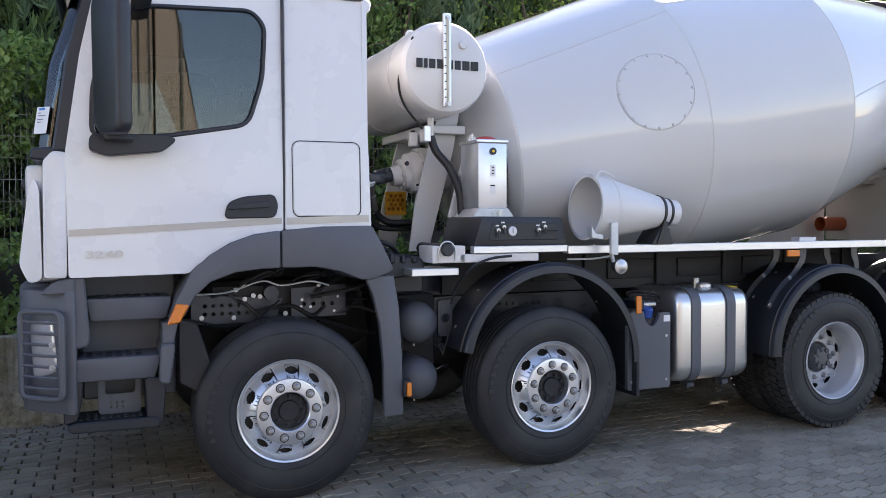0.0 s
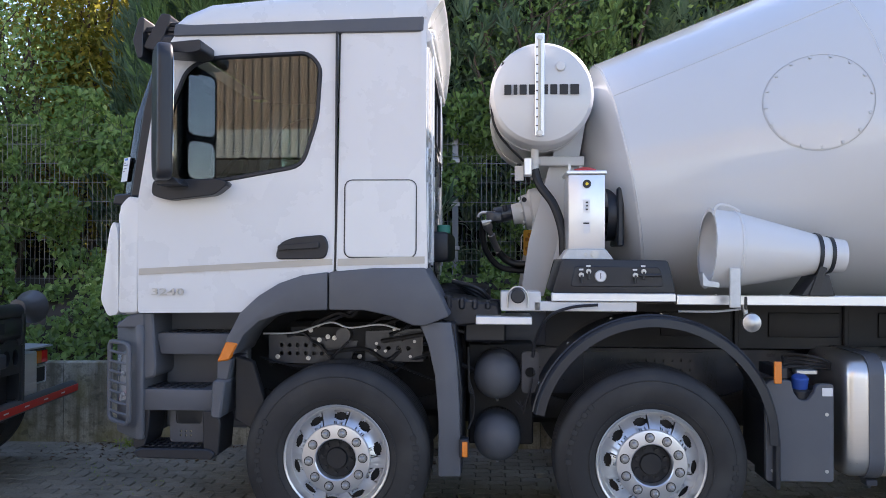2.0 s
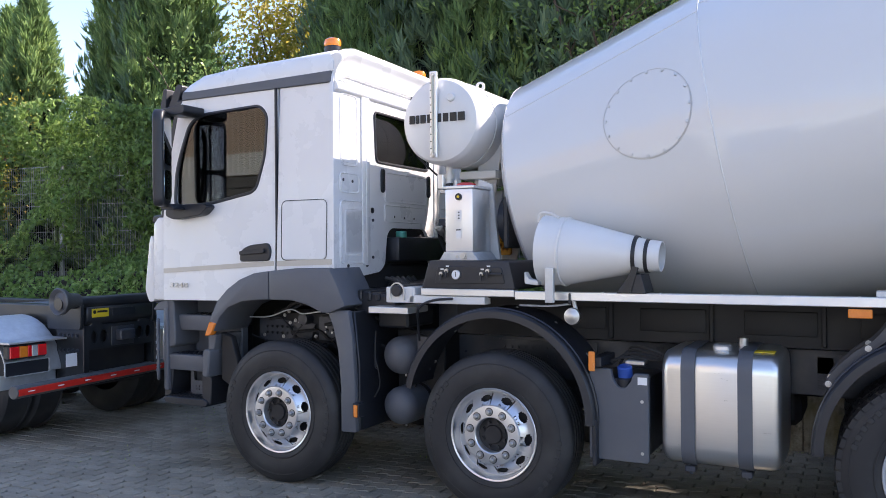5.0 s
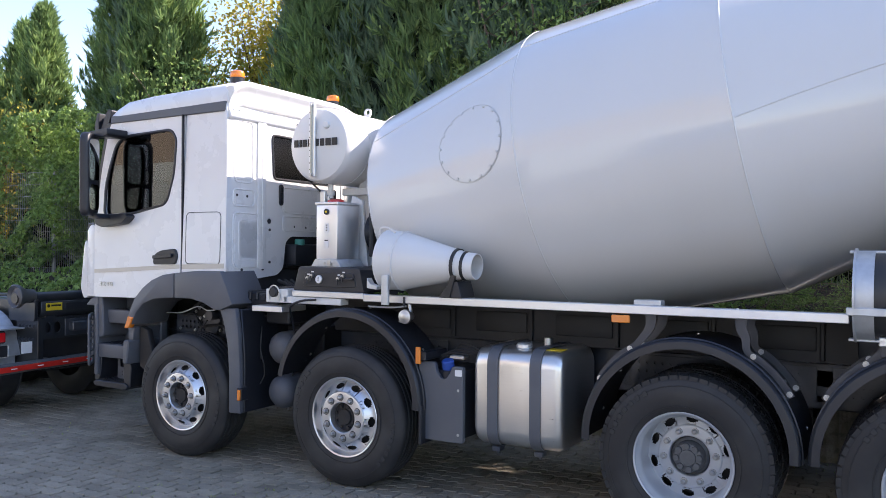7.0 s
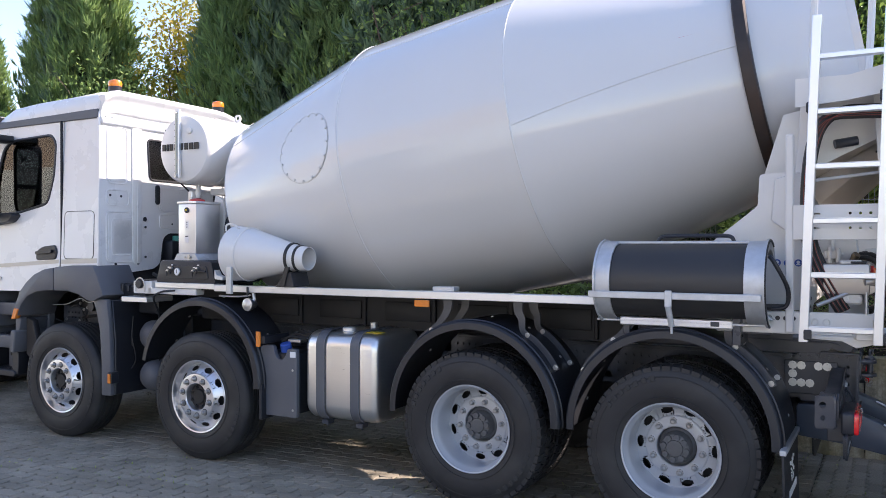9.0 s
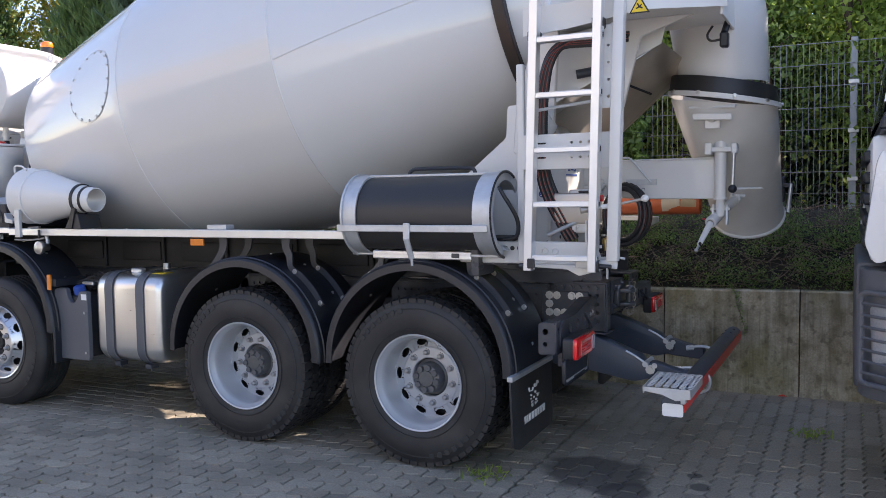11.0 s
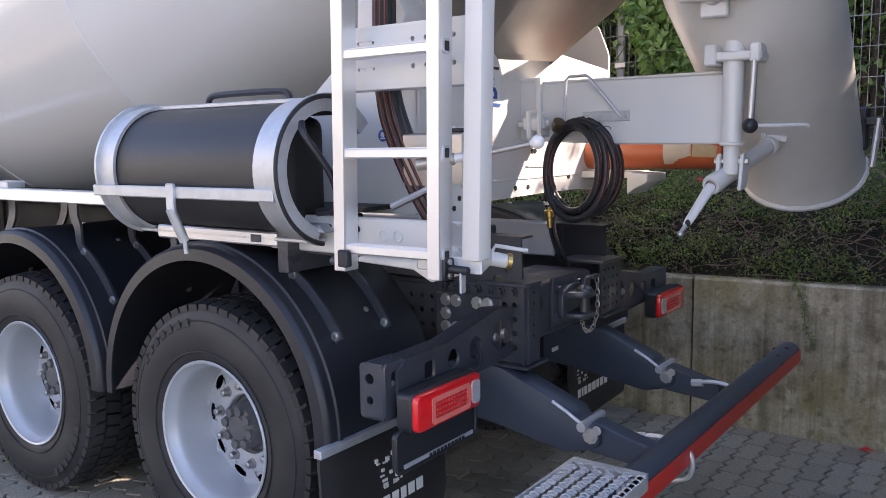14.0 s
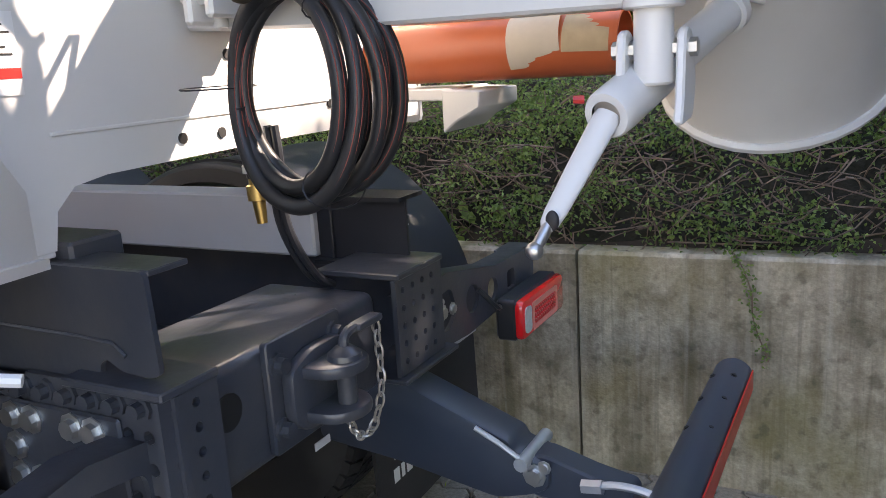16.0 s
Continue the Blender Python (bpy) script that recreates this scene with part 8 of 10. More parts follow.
# ---- rear end of the frame ----
s = Shape()
hs_ = [circle2(6.33 + 0.045 * i, 0.86 + 0.055 * j, 0.012, 8) for i in range(6) for j in range(4)]
s.plate([(6.28, 0.80), (6.62, 0.80), (6.62, 1.10), (6.28, 1.10)], hs_, 0.775, 0.79, "xz")
end_l = part("frame_end", s, CHASSIS, truck, "perforated steel frame end")
# flanged end plates across
for y0, y1, ys, zb in ((0.75, 0.875, 1, 0.80), (1.44, 1.655, -1, 0.875)):
    hh = [circle2(y0 + 0.030 + 0.045 * i, 0.905 + 0.042 * j, 0.0085, 10) for i in range(2 if ys == 1 else 4) for j in range(5)]
    e = part("end_bracket", Shape().plate([(y0, zb), (y1, zb), (y1, 1.10), (y0, 1.10)], hh, 6.60, 6.612, "yz"), CHASSIS, truck, "perforated end bracket")
    part("flange", Shape().box(6.47, 6.63, y0 - 0.01, y1 + 0.04, zb - 0.015, zb - 0.003, 0.003), CHASSIS, e)
    part("flange", Shape().box(6.40, 6.62, y0, y1, 1.10, 1.115, 0.003), CHASSIS, e)
s = Shape()
s.box(6.28, 6.575, 0.876, 1.42, 0.86, 1.085, 0.025, 3)
cm = part("cross_member", s, CHASSIS, truck, "dark grey rear cross member")
part("lightening_hole", Shape().cyl((6.5735, 0.928, 1.005), (6.577, 0.928, 1.005), 0.034, n=24), BLACKINK, cm)
# pin hitch with chain
hit = part("tow_hitch", Shape().prism(round_rect(1.02, 1.25, 0.878, 1.098, 0.008, 2), 6.576, 6.592, "yz", b=0.003), CHASSIS, truck, "pin tow hitch with a chain")
part("hitch_body", Shape().prism(round_poly([(1.05, 0.93), (1.05, 1.035), (1.12, 1.06), (1.21, 1.06), (1.235, 1.03), (1.235, 0.93), (1.19, 0.905), (1.09, 0.905)], 0.02, 3), 6.592, 6.622, "yz", b=0.008, seg=2), CHASSIS, hit)
JAW = round_poly([(6.60, 1.075), (6.60, 1.225), (6.66, 1.215), (6.705, 1.185), (6.712, 1.13), (6.68, 1.085)], 0.028, 4)
part("jaw", Shape().prism(JAW, 1.012, 1.036, "xy", b=0.006, seg=2), CHASSIS, hit)
part("jaw", Shape().prism(JAW, 0.925, 0.948, "xy", b=0.006, seg=2), CHASSIS, hit)
part("pin_dome", Shape().lathe([(0, 0.034), (0.010, 0.032), (0.022, 0.018), (0.026, 0)], (6.668, 1.15, 1.036), (0, 0, 1), 20), CHASSIS, hit)
part("pin", Shape().cyl((6.668, 1.15, 0.915), (6.668, 1.15, 1.02), 0.019, n=16), CHASSIS, hit)
part("pin_handle", Shape().tube(curve([(6.668, 1.15, 1.05), (6.668, 1.152, 1.072), (6.67, 1.165, 1.083), (6.673, 1.185, 1.084)], 4), 0.010, 10).prism(round_rect(1.18, 1.262, 1.078, 1.092, 0.004, 2), 6.660, 6.688, "yz", b=0.002), CHASSIS, hit)
s = Shape()
for y, z in ((1.045, 1.05), (1.225, 1.055), (1.045, 0.925), (1.225, 0.925)):
    s.bolt((6.592, y, z), (1, 0, 0), 0.016, 0.022)
part("bolts", s, CHASSIS, hit)
hang = curve([(6.675, 1.252, 1.078), (6.677, 1.256, 1.0), (6.68, 1.245, 0.925), (6.672, 1.215, 0.862), (6.655, 1.19, 0.858), (6.645, 1.175, 0.90)], 6)
for k, (p, q) in enumerate(zip(hang[:-1:2], hang[2::2])):
    c, d = (p + q) / 2, (q - p).normalized()
    e = (d.cross(Vector((1, 0, 0))) if k % 2 else Vector((1, 0, 0))).normalized()
    half = (q - p).length * 0.5 + 0.004
    part("chain_link", Shape().tube([c + d * half * math.cos(a) + e * 0.0085 * math.sin(a) for a in np.linspace(0, 2 * math.pi, 12, endpoint=False)], 0.0028, 5, closed=True), STEELDULL, hit)
part("type_plate", Shape().box(6.40, 6.404, 1.37, 1.43, 0.69, 0.71, 0.001), WHITETAPE, hit)
# sub-frame ends: silver block with a black channel on the far rail, plate on the near one
chp = [(1.585, 1.086), (1.70, 1.086), (1.70, 1.096), (1.622, 1.096), (1.622, 1.248), (1.70, 1.248), (1.70, 1.258), (1.585, 1.258), (1.585, 1.248), (1.612, 1.248), (1.612, 1.096), (1.585, 1.096)]
chn = part("channel", Shape().plate(chp, [], 6.292, 6.55, "yz"), BLACKPL, truck, "black steel channel")
part("weld_bead", Shape().tube([(6.335, 1.609, 1.096), (6.335, 1.609, 1.248)], 0.004, 6), BLACKPL, chn)
part("near_web", Shape().prism(round_poly([(5.9, 1.10), (5.9, 1.288), (6.575, 1.288), (6.582, 1.125), (6.56, 1.118), (6.50, 1.122), (6.468, 1.14), (6.452, 1.13), (6.448, 1.10)], 0.012, 3), 0.79, 0.80, "xz").box(5.9, 6.575, 0.80, 0.885, 1.278, 1.288, 0.002), CHASSIS, truck)
part("weld_line", Shape().tube([(5.9, 0.788, 1.178), (6.40, 0.788, 1.172), (6.49, 0.788, 1.168), (6.515, 0.788, 1.15)], 0.004, 6), CHASSIS, truck)
for o in (0.0, 0.018):
    part("cable", Shape().tube(curve([(6.445 + o, 1.27, 1.46), (6.45 + o, 1.27, 1.39), (6.44 + o, 1.28, 1.28), (6.45 + o, 1.30, 1.20), (6.465 + o, 1.34, 1.13), (6.46, 1.42, 1.09)], 5), 0.009, 8), BLACKPL, truck)
s = Shape()
for i in range(7):
    s.bolt((6.22 + 0.055 * i, 0.775, 1.075), (0, -1, 0), 0.014, 0.022)
part("bolts", s, CHASSIS, end_l)
s = Shape()
for i, j in ((0, 0), (1, 0), (0, 1), (0, 2), (1, 2), (3, 0), (4, 0), (2, 2)):
    s.bolt((6.24 + 0.05 * i, 0.768, 1.02 - 0.055 * j), (0, -1, 0), 0.018, 0.016)
part("bolts", s, CHROME, end_l)
part("bolt_plate", Shape().box(6.19, 6.50, 0.766, 0.776, 0.84, 1.05, 0.006), CHASSIS, end_l)
# lamp arms, tail lamps
for sgn in (1, -1):
    SEAT[0] = Vector((-0.05, 0.0, -0.035)) if sgn == 1 else Vector((-0.06, -0.02, -0.05))
    Y = (lambda v: v) if sgn == 1 else (lambda v: 2.42 - v)
    poly = [(Y(0.80), 0.86), (Y(0.80), 1.03), (Y(0.62), 1.05), (Y(0.30), 0.99), (Y(0.06), 0.985), (Y(0.02), 0.95), (Y(0.02), 0.85), (Y(0.30), 0.85), (Y(0.50), 0.84)]
    holes = [round_poly([(Y(0.73), 0.90), (Y(0.72), 0.99), (Y(0.60), 1.005), (Y(0.57), 0.93), (Y(0.62), 0.89)], 0.02, 3), circle2(Y(0.47), 0.935, 0.042, 16), circle2(Y(0.33), 0.925, 0.036, 16), round_poly([(Y(0.22), 0.89), (Y(0.22), 0.95), (Y(0.16), 0.95), (Y(0.16), 0.89)], 0.012, 2)]
    arm = part("lamp_arm", Shape().plate(poly, holes, 6.555, 6.567, "yz"), CHASSIS, truck, "perforated steel lamp arm")
    part("arm_flange", Shape().prism([(Y(0.80), 1.03), (Y(0.62), 1.05), (Y(0.30), 0.99), (Y(0.06), 0.985), (Y(0.06), 0.978), (Y(0.30), 0.983), (Y(0.62), 1.043), (Y(0.80), 1.023)], 6.49, 6.565, "yz"), CHASSIS, arm)
    part("bolts", Shape().bolt((6.567, Y(0.66), 0.95), (1, 0, 0), 0.016, 0.012).bolt((6.567, Y(0.60), 0.945), (1, 0, 0), 0.012, 0.010), CHROME, arm)
    yq0, yq1 = sorted((Y(-0.03), Y(0.10)))
    lbx = part("lamp_bracket", Shape().plate(round_rect(yq0, yq1, 0.80, 0.985, 0.02, 3), [round_rect(yq0 + 0.03, yq1 - 0.035, 0.90, 0.955, 0.015, 3), circle2((yq0 + yq1) / 2, 0.85, 0.022, 12)], 6.545, 6.555, "yz"), CHASSIS, arm)
    for xs, zs in ((6.47, 0.80), (6.47, 0.975)):
        part("bracket_flange", Shape().box(xs, 6.546, yq0, yq1, zs, zs + 0.008, 0.002), CHASSIS, lbx)
    part("bracket_side", Shape().plate(round_rect(6.45, 6.546, 0.80, 0.98, 0.015, 3), [circle2(6.49, 0.93, 0.018, 10), circle2(6.49, 0.86, 0.014, 10)], Y(-0.03), Y(-0.022), "xz"), CHASSIS, lbx)
    y0, y1 = sorted((Y(-0.015), Y(0.352)))
    lamp = part("tail_lamp", Shape().prism(round_rect(y0, y1, 0.768, 0.898, 0.02, 3), 6.58, 6.645, "yz", b=0.008), BLACKPL, truck, "red tail lamp with a clear reversing light")
    part("red_lens", Shape().prism(round_rect(y0 + 0.004, y1 - 0.004, 0.773, 0.893, 0.02, 3), 6.635, 6.668, "yz", b=0.012, seg=2), REDLENS, lamp)
    ya, yb = (y0 + 0.075, y1 - 0.075) if sgn == 1 else (y0 + 0.075, y1 - 0.075)
    ring = Shape().plate(round_rect(ya, yb, 0.785, 0.873, 0.012, 3), [round_rect(ya + 0.016, yb - 0.016, 0.802, 0.856, 0.008, 3)], 6.667, 6.671, "yz")
    part("reflex_frame", ring, REDGLOW, lamp, "paler red reflex frame")
    yc = y1 - 0.042 if sgn == 1 else y0 + 0.042
    part("reversing_light", Shape().prism(round_rect(yc - 0.024, yc + 0.024, 0.792, 0.872, 0.014, 3), 6.666, 6.672, "yz"), CLEARLENS, lamp)
    s = Shape()
    for i in range(11):
        for j in range(3):
            yy = ya + 0.028 + i * (yb - ya - 0.056) / 10
            s.ball((6.668, yy, 0.812 + 0.017 * j), 0.0055, 5)
    part("light_point", s, REDPL, lamp)
    part("cable", Shape().tube(curve([(6.60, Y(0.36), 0.88), (6.62, Y(0.42), 0.90), (6.58, Y(0.46), 0.96)], 4), 0.008, 6), BLACKPL, lamp)
    # mud flap and the plate carrier
    f0, f1 = sorted((Y(-0.07), Y(0.64)))
    fl_ = [(f0, 0.64), (f0 + 0.01, 0.25), (f0 + 0.10, 0.22), (f1 - 0.03, 0.235), (f1, 0.30), (f1, 0.64)]
    mf = part("mud_flap", Shape().prism(round_poly(fl_, 0.02, 2), 6.285, 6.297, "yz", shear=lambda p: Vector((p.x + 0.05 * max(0, 0.5 - p.z) ** 2 * 4, p.y, p.z))), RUBBER, truck, "black rubber mud flap with white print")
    part("flap_rail", Shape().box(6.275, 6.31, f0 - 0.005, f1, 0.635, 0.665, 0.003), GALV, mf)
    s = Shape()
    xq = 0.12
    for w in (0.032, 0.018, 0.032, 0.038, 0.038, 0.032, 0.038, 0.040):
        yy = (xq if sgn == 1 else 2.35 - 0.60 + xq)
        s.box(6.300, 6.3085, yy, yy + w, 0.345, 0.39, 0.001)
        xq += w + 0.0135
    part("print_block", s, WHITEINK, mf)
    s = Shape()
    rr = random.Random(3)
    for k in range(26):
        yy = 0.20 + rr.uniform(0, 0.17) + (0 if sgn == 1 else 1.63)
        zz = 0.415 + rr.uniform(0, 0.13)
        s.box(6.298, 6.3065, yy, yy + rr.uniform(0.006, 0.028), zz, zz + rr.uniform(0.004, 0.016), 0)
    part("print_block", s, WHITEINK, mf)
    if sgn == 1:
        p0, p1 = -0.05, 0.40
        pc = part("plate_carrier", Shape().prism(round_rect(p0, p1, 0.645, 0.775, 0.02, 3), 6.592, 6.604, "yz"), BLACKPL, truck, "black number plate carrier")
        part("carrier_frame", Shape().tube([(6.608, y, z) for y, z in round_rect(p0, p1, 0.645, 0.775, 0.02, 3)], 0.007, 6, closed=True), BLACKPL, pc)
        part("carrier_strip", Shape().box(6.604, 6.610, p0 + 0.04, p1 - 0.02, 0.648, 0.664, 0.001), GALV, pc)
        for k in range(10):
            part("print_block", Shape().box(6.610, 6.6115, 0.12 + 0.021 * k, 0.135 + 0.021 * k, 0.651, 0.661, 0), BLACKINK, pc)
        part("carrier_stay", Shape().box(6.50, 6.592, 0.15, 0.19, 0.70, 0.86, 0.003), CHASSIS, pc)
    # folding underrun arms
    ya_, yb_ = sorted((Y(0.68), Y(0.80)))
    SEAT[0] = Vector((-0.015, 0.0, -0.035)) if sgn == 1 else Vector((-0.075, -0.02, -0.05))
    ap = [(6.25, 0.60), (6.25, 0.80), (6.50, 0.81), (6.82, 0.685), (6.83, 0.66), (6.86, 0.655), (6.92, 0.63), (6.92, 0.575), (6.87, 0.55), (6.78, 0.525), (6.50, 0.575)]
    ua = part("underrun_arm", Shape().prism(round_poly(ap, 0.02, 2), ya_, yb_, "xz", b=0.01, seg=2), mat("blue_grey_paint", (0.05, 0.063, 0.088), 0.38, var=0.12, scale=5, dirt=(0.12, 0.115, 0.11), dirt_amt=0.25) if sgn == 1 else bpy.data.materials["blue_grey_paint"], truck, "blue-grey folding underrun arm")
    part("arm_fork", Shape().prism(round_poly([(6.80, 0.56), (6.82, 0.64), (6.90, 0.655), (7.02, 0.62), (7.12, 0.60), (7.12, 0.52), (7.0, 0.53), (6.88, 0.54)], 0.015, 2), ya_ + 0.02, yb_ - 0.02, "xz", b=0.006), bpy.data.materials["blue_grey_paint"], ua)
    yo = ya_ if sgn == 1 else ya_
    s = Shape()
    s.bolt((6.885, ya_ - 0.002, 0.61), (0, -1, 0), 0.020, 0.014)
    s.bolt((6.91, ya_ - 0.002, 0.635), (0, -1, 0), 0.012, 0.008)
    part("bolts", s, CHROME, ua)
    part("locking_pin", Shape().cyl((6.86, ya_ - 0.03, 0.645), (6.86, yb_ + 0.03, 0.645), 0.018, n=12).tube([(6.86, ya_ - 0.015, 0.65), (6.80, ya_ - 0.02, 0.69), (6.74, ya_ - 0.02, 0.72)], 0.007, 8), GALV, ua)
    yu = (ya_ + yb_) / 2 + (0.05 if sgn == 1 else -0.05)
    part("u_bolt", Shape().tube(curve([(7.02, yu, 0.60), (7.08, yu, 0.615), (7.15, yu, 0.612), (7.205, yu, 0.585), (7.222, yu, 0.54), (7.205, yu, 0.49), (7.15, yu, 0.465), (7.10, yu, 0.46)], 5), 0.010, 8).cyl((7.0, yu, 0.598), (7.05, yu, 0.605), 0.018, n=6), GALV, ua)
SEAT[0] = Vector((-0.01, 0.0, -0.02))
def raised(p):
    """The bar hangs a little lower at its far end."""
    return Vector((p.x, p.y, p.z + 0.026 * (1 - p.y / 2.4)))


dp = [(7.15 + 0.062 * math.cos(a), 0.54 + 0.066 * math.sin(a)) for a in np.linspace(radians(40), radians(320), 22)]
dp += [(7.20, 0.50), (7.205, 0.515), (7.205, 0.565), (7.20, 0.58)]
bar = part("underrun_bar", Shape().prism(dp, -0.03, 2.47, "xz", b=0.002, shear=raised), bpy.data.materials["blue_grey_paint"], truck, "dark grey underrun bar with a red stripe")
part("red_stripe", Shape().prism([(7.2055, 0.508), (7.2055, 0.572), (7.2095, 0.572), (7.2095, 0.508)], -0.028, 2.468, "xz", shear=raised), REDTAPE, bar)
part("end_reflector", Shape().prism(round_rect(7.095, 7.203, 0.510, 0.578, 0.012, 3), -0.035, -0.0305, "xz"), WHITETAPE, bar, "white end reflector")
s = Shape()
for y in (1.95, 2.15, 2.33):
    s.bolt((7.17, y, 0.602), (0.3, 0, 1), 0.007, 0.006)
    s.bolt((7.11, y, 0.592), (-0.5, 0, 1), 0.007, 0.006)
part("bolts", s, BLACKINK, bar)
# grating step on the bar's end
SEAT[0] = Vector((-0.035, 0.03, -0.03))
gx0, gx1, gy0, gy1 = 7.03, 7.275, -0.12, 0.26
holes = []
for i in range(6):
    for j in range(10):
        cx_, cy_ = gx0 + 0.032 + 0.041 * i, gy0 + 0.034 + 0.0335 * j
        holes.append(round_rect(cx_ - 0.014, cx_ + 0.014, cy_ - 0.0085, cy_ + 0.0085, 0.005, 2))
gs = part("grating_step", Shape().plate([(gx0, gy0), (gx1, gy0), (gx1, gy1), (gx0, gy1)], holes, 0.678, 0.683, "xy"), GALV, truck, "galvanised grating step on the underrun bar")
s = Shape()
s.box(gx0, gx0 + 0.005, gy0, gy1, 0.645, 0.68, 0.001)
s.box(gx1 - 0.005, gx1, gy0, gy1, 0.63, 0.68, 0.001)
s.prism([(gx0, 0.68), (gx1, 0.68), (gx1, 0.632), (gx0 + 0.17, 0.618), (gx0 + 0.10, 0.645), (gx0, 0.658)], gy0, gy0 + 0.005, "xz")
s.prism([(gx0, 0.68), (gx1, 0.68), (gx1, 0.632), (gx0 + 0.17, 0.618), (gx0 + 0.10, 0.645), (gx0, 0.658)], gy1 - 0.005, gy1, "xz")
part("step_frame", s, GALV, gs)
s = Shape()
for i in range(6):
    for j in range(10):
        cx_, cy_ = gx0 + 0.032 + 0.041 * i, gy0 + 0.034 + 0.0335 * j
        s.tube([(cx_ - 0.015, cy_ + 0.007, 0.683), (cx_, cy_ + 0.006, 0.689), (cx_ + 0.015, cy_ + 0.007, 0.683)], 0.003, 4)
tagged(part("raised_teeth", s, GALV, gs), kind="stuff")
for y in (-0.07, 0.16):
    part("step_clip", Shape().box(gx1 - 0.06, gx1 - 0.035, y, y + 0.05, 0.59, 0.675, 0.004), GALV, gs)


SEAT[0] = Vector((0, 0, 0))
# ---- plants ----
LEAF_DARK = leaf_mat("bramble_leaf", (0.07, 0.115, 0.035), (0.20, 0.31, 0.085), (0.46, 0.56, 0.20), 0.40, 0.34)
LEAF_CONIFER = leaf_mat("conifer_spray", (0.07, 0.12, 0.05), (0.17, 0.26, 0.095), (0.34, 0.43, 0.14), 0.45, 0.55)
LEAF_SHRUB = leaf_mat("shrub_leaf", (0.13, 0.19, 0.045), (0.26, 0.35, 0.07), (0.46, 0.48, 0.10), 0.5)
LEAF_YELLOW = leaf_mat("autumn_leaf", (0.15, 0.18, 0.035), (0.34, 0.29, 0.05), (0.52, 0.38, 0.06), 0.5)
LEAF_SMALL = leaf_mat("cotoneaster_leaf", (0.06, 0.105, 0.03), (0.17, 0.26, 0.07), (0.40, 0.47, 0.15), 0.35, 0.34)
BARK = mat("bark", (0.10, 0.07, 0.05), 0.9, var=0.35, scale=14, bump=0.5, bump_scale=50)
TWIG = mat("brown_twig", (0.17, 0.12, 0.09), 0.85, var=0.4, scale=20, island=0.4)
gen = np.random.default_rng(7)


def unit(v):
    return v / np.maximum(1e-6, np.linalg.norm(v, axis=-1, keepdims=True))


def leaf_mesh(name, centre, along, normal, length, width, material, fold=0.25, bend=0.15):
    """Many leaves as folded kites of two faces; arrays of n rows."""
    n = len(centre)
    along = unit(along)
    side = unit(np.cross(normal, along))
    up = np.cross(along, side)
    L, W = np.broadcast_to(length, n)[:, None], np.broadcast_to(width, n)[:, None]
    base = centre - along * L * 0.5
    tip = centre + along * L * 0.5 - up * L * bend
    left = centre - along * L * 0.08 + side * W * 0.5 + up * W * fold
    right = centre - along * L * 0.08 - side * W * 0.5 + up * W * fold
    co = np.stack([base, right, tip, left], 1).reshape(-1, 3)
    me = bpy.data.meshes.new(name)
    me.vertices.add(4 * n)
    me.vertices.foreach_set("co", co.astype(np.float32).ravel())
    idx = np.arange(n)[:, None] * 4
    tri = np.concatenate([idx + [0, 1, 2], idx + [0, 2, 3]], 1).reshape(-1)
    me.loops.add(6 * n)
    me.loops.foreach_set("vertex_index", tri.astype(np.int32))
    me.polygons.add(2 * n)
    me.polygons.foreach_set("loop_start", (np.arange(2 * n) * 3).astype(np.int32))
    me.polygons.foreach_set("loop_total", np.full(2 * n, 3, np.int32))
    me.update(calc_edges=True)
    me.materials.append(material)
    return me


def clump(x, y, z, f, seed=0.0):
    return np.array([noise.noise((a * f + seed, b * f, c * f)) for a, b, c in zip(x, y, z)])


def twig_mesh(name, starts, ends, r, sag, material, seg=4):
    """Thin curved shoots, three-sided."""
    s = Shape()
    for a, b in zip(starts, ends):
        a, b = Vector(a), Vector(b)
        off = Vector(gen.normal(0, 1, 3)) * (b - a).length * 0.16
        pts = []
        for i in range(seg + 1):
            t = i / seg
            pts.append(a.lerp(b, t) + off * (math.sin(math.pi * t)) + Vector((0, 0, -sag * t * t)))
        k = len(pts)
        o = len(s.v)
        for i, p in enumerate(pts):
            rr = r * (1 - 0.6 * i / (k - 1))
            for j in range(3):
                ang = 2.094 * j
                s.v.append((p.x + rr * math.cos(ang), p.y + rr * math.sin(ang) * 0.7, p.z + rr * math.sin(ang)))
        for i in range(k - 1):
            for j in range(3):
                s.f.append((o + i * 3 + j, o + i * 3 + (j + 1) % 3, o + i * 3 + 3 + (j + 1) % 3, o + i * 3 + 3 + j))
    me = bpy.data.meshes.new(name)
    me.from_pydata(s.v, [], s.f)
    me.polygons.foreach_set("use_smooth", [True] * len(me.polygons))
    me.materials.append(material)
    return me


def plant(name, label, category, me, at_kind="stuff", group=""):
    ob = new(name, me)
    PLACE[ob] = Matrix.Identity(4)
    return tagged(ob, label, category, group, at_kind)


# -- low shrubs on the bank at the truck's rear: twigs below, small leaves on top
def shrub_top(x, d):
    """Height of the shrub mass over the wall's top, d metres behind the wall's face."""
    t = np.clip(d / 0.85, 0, 1)
    return 0.10 + 0.60 * np.sin(t * math.pi * 0.5) ** 0.8


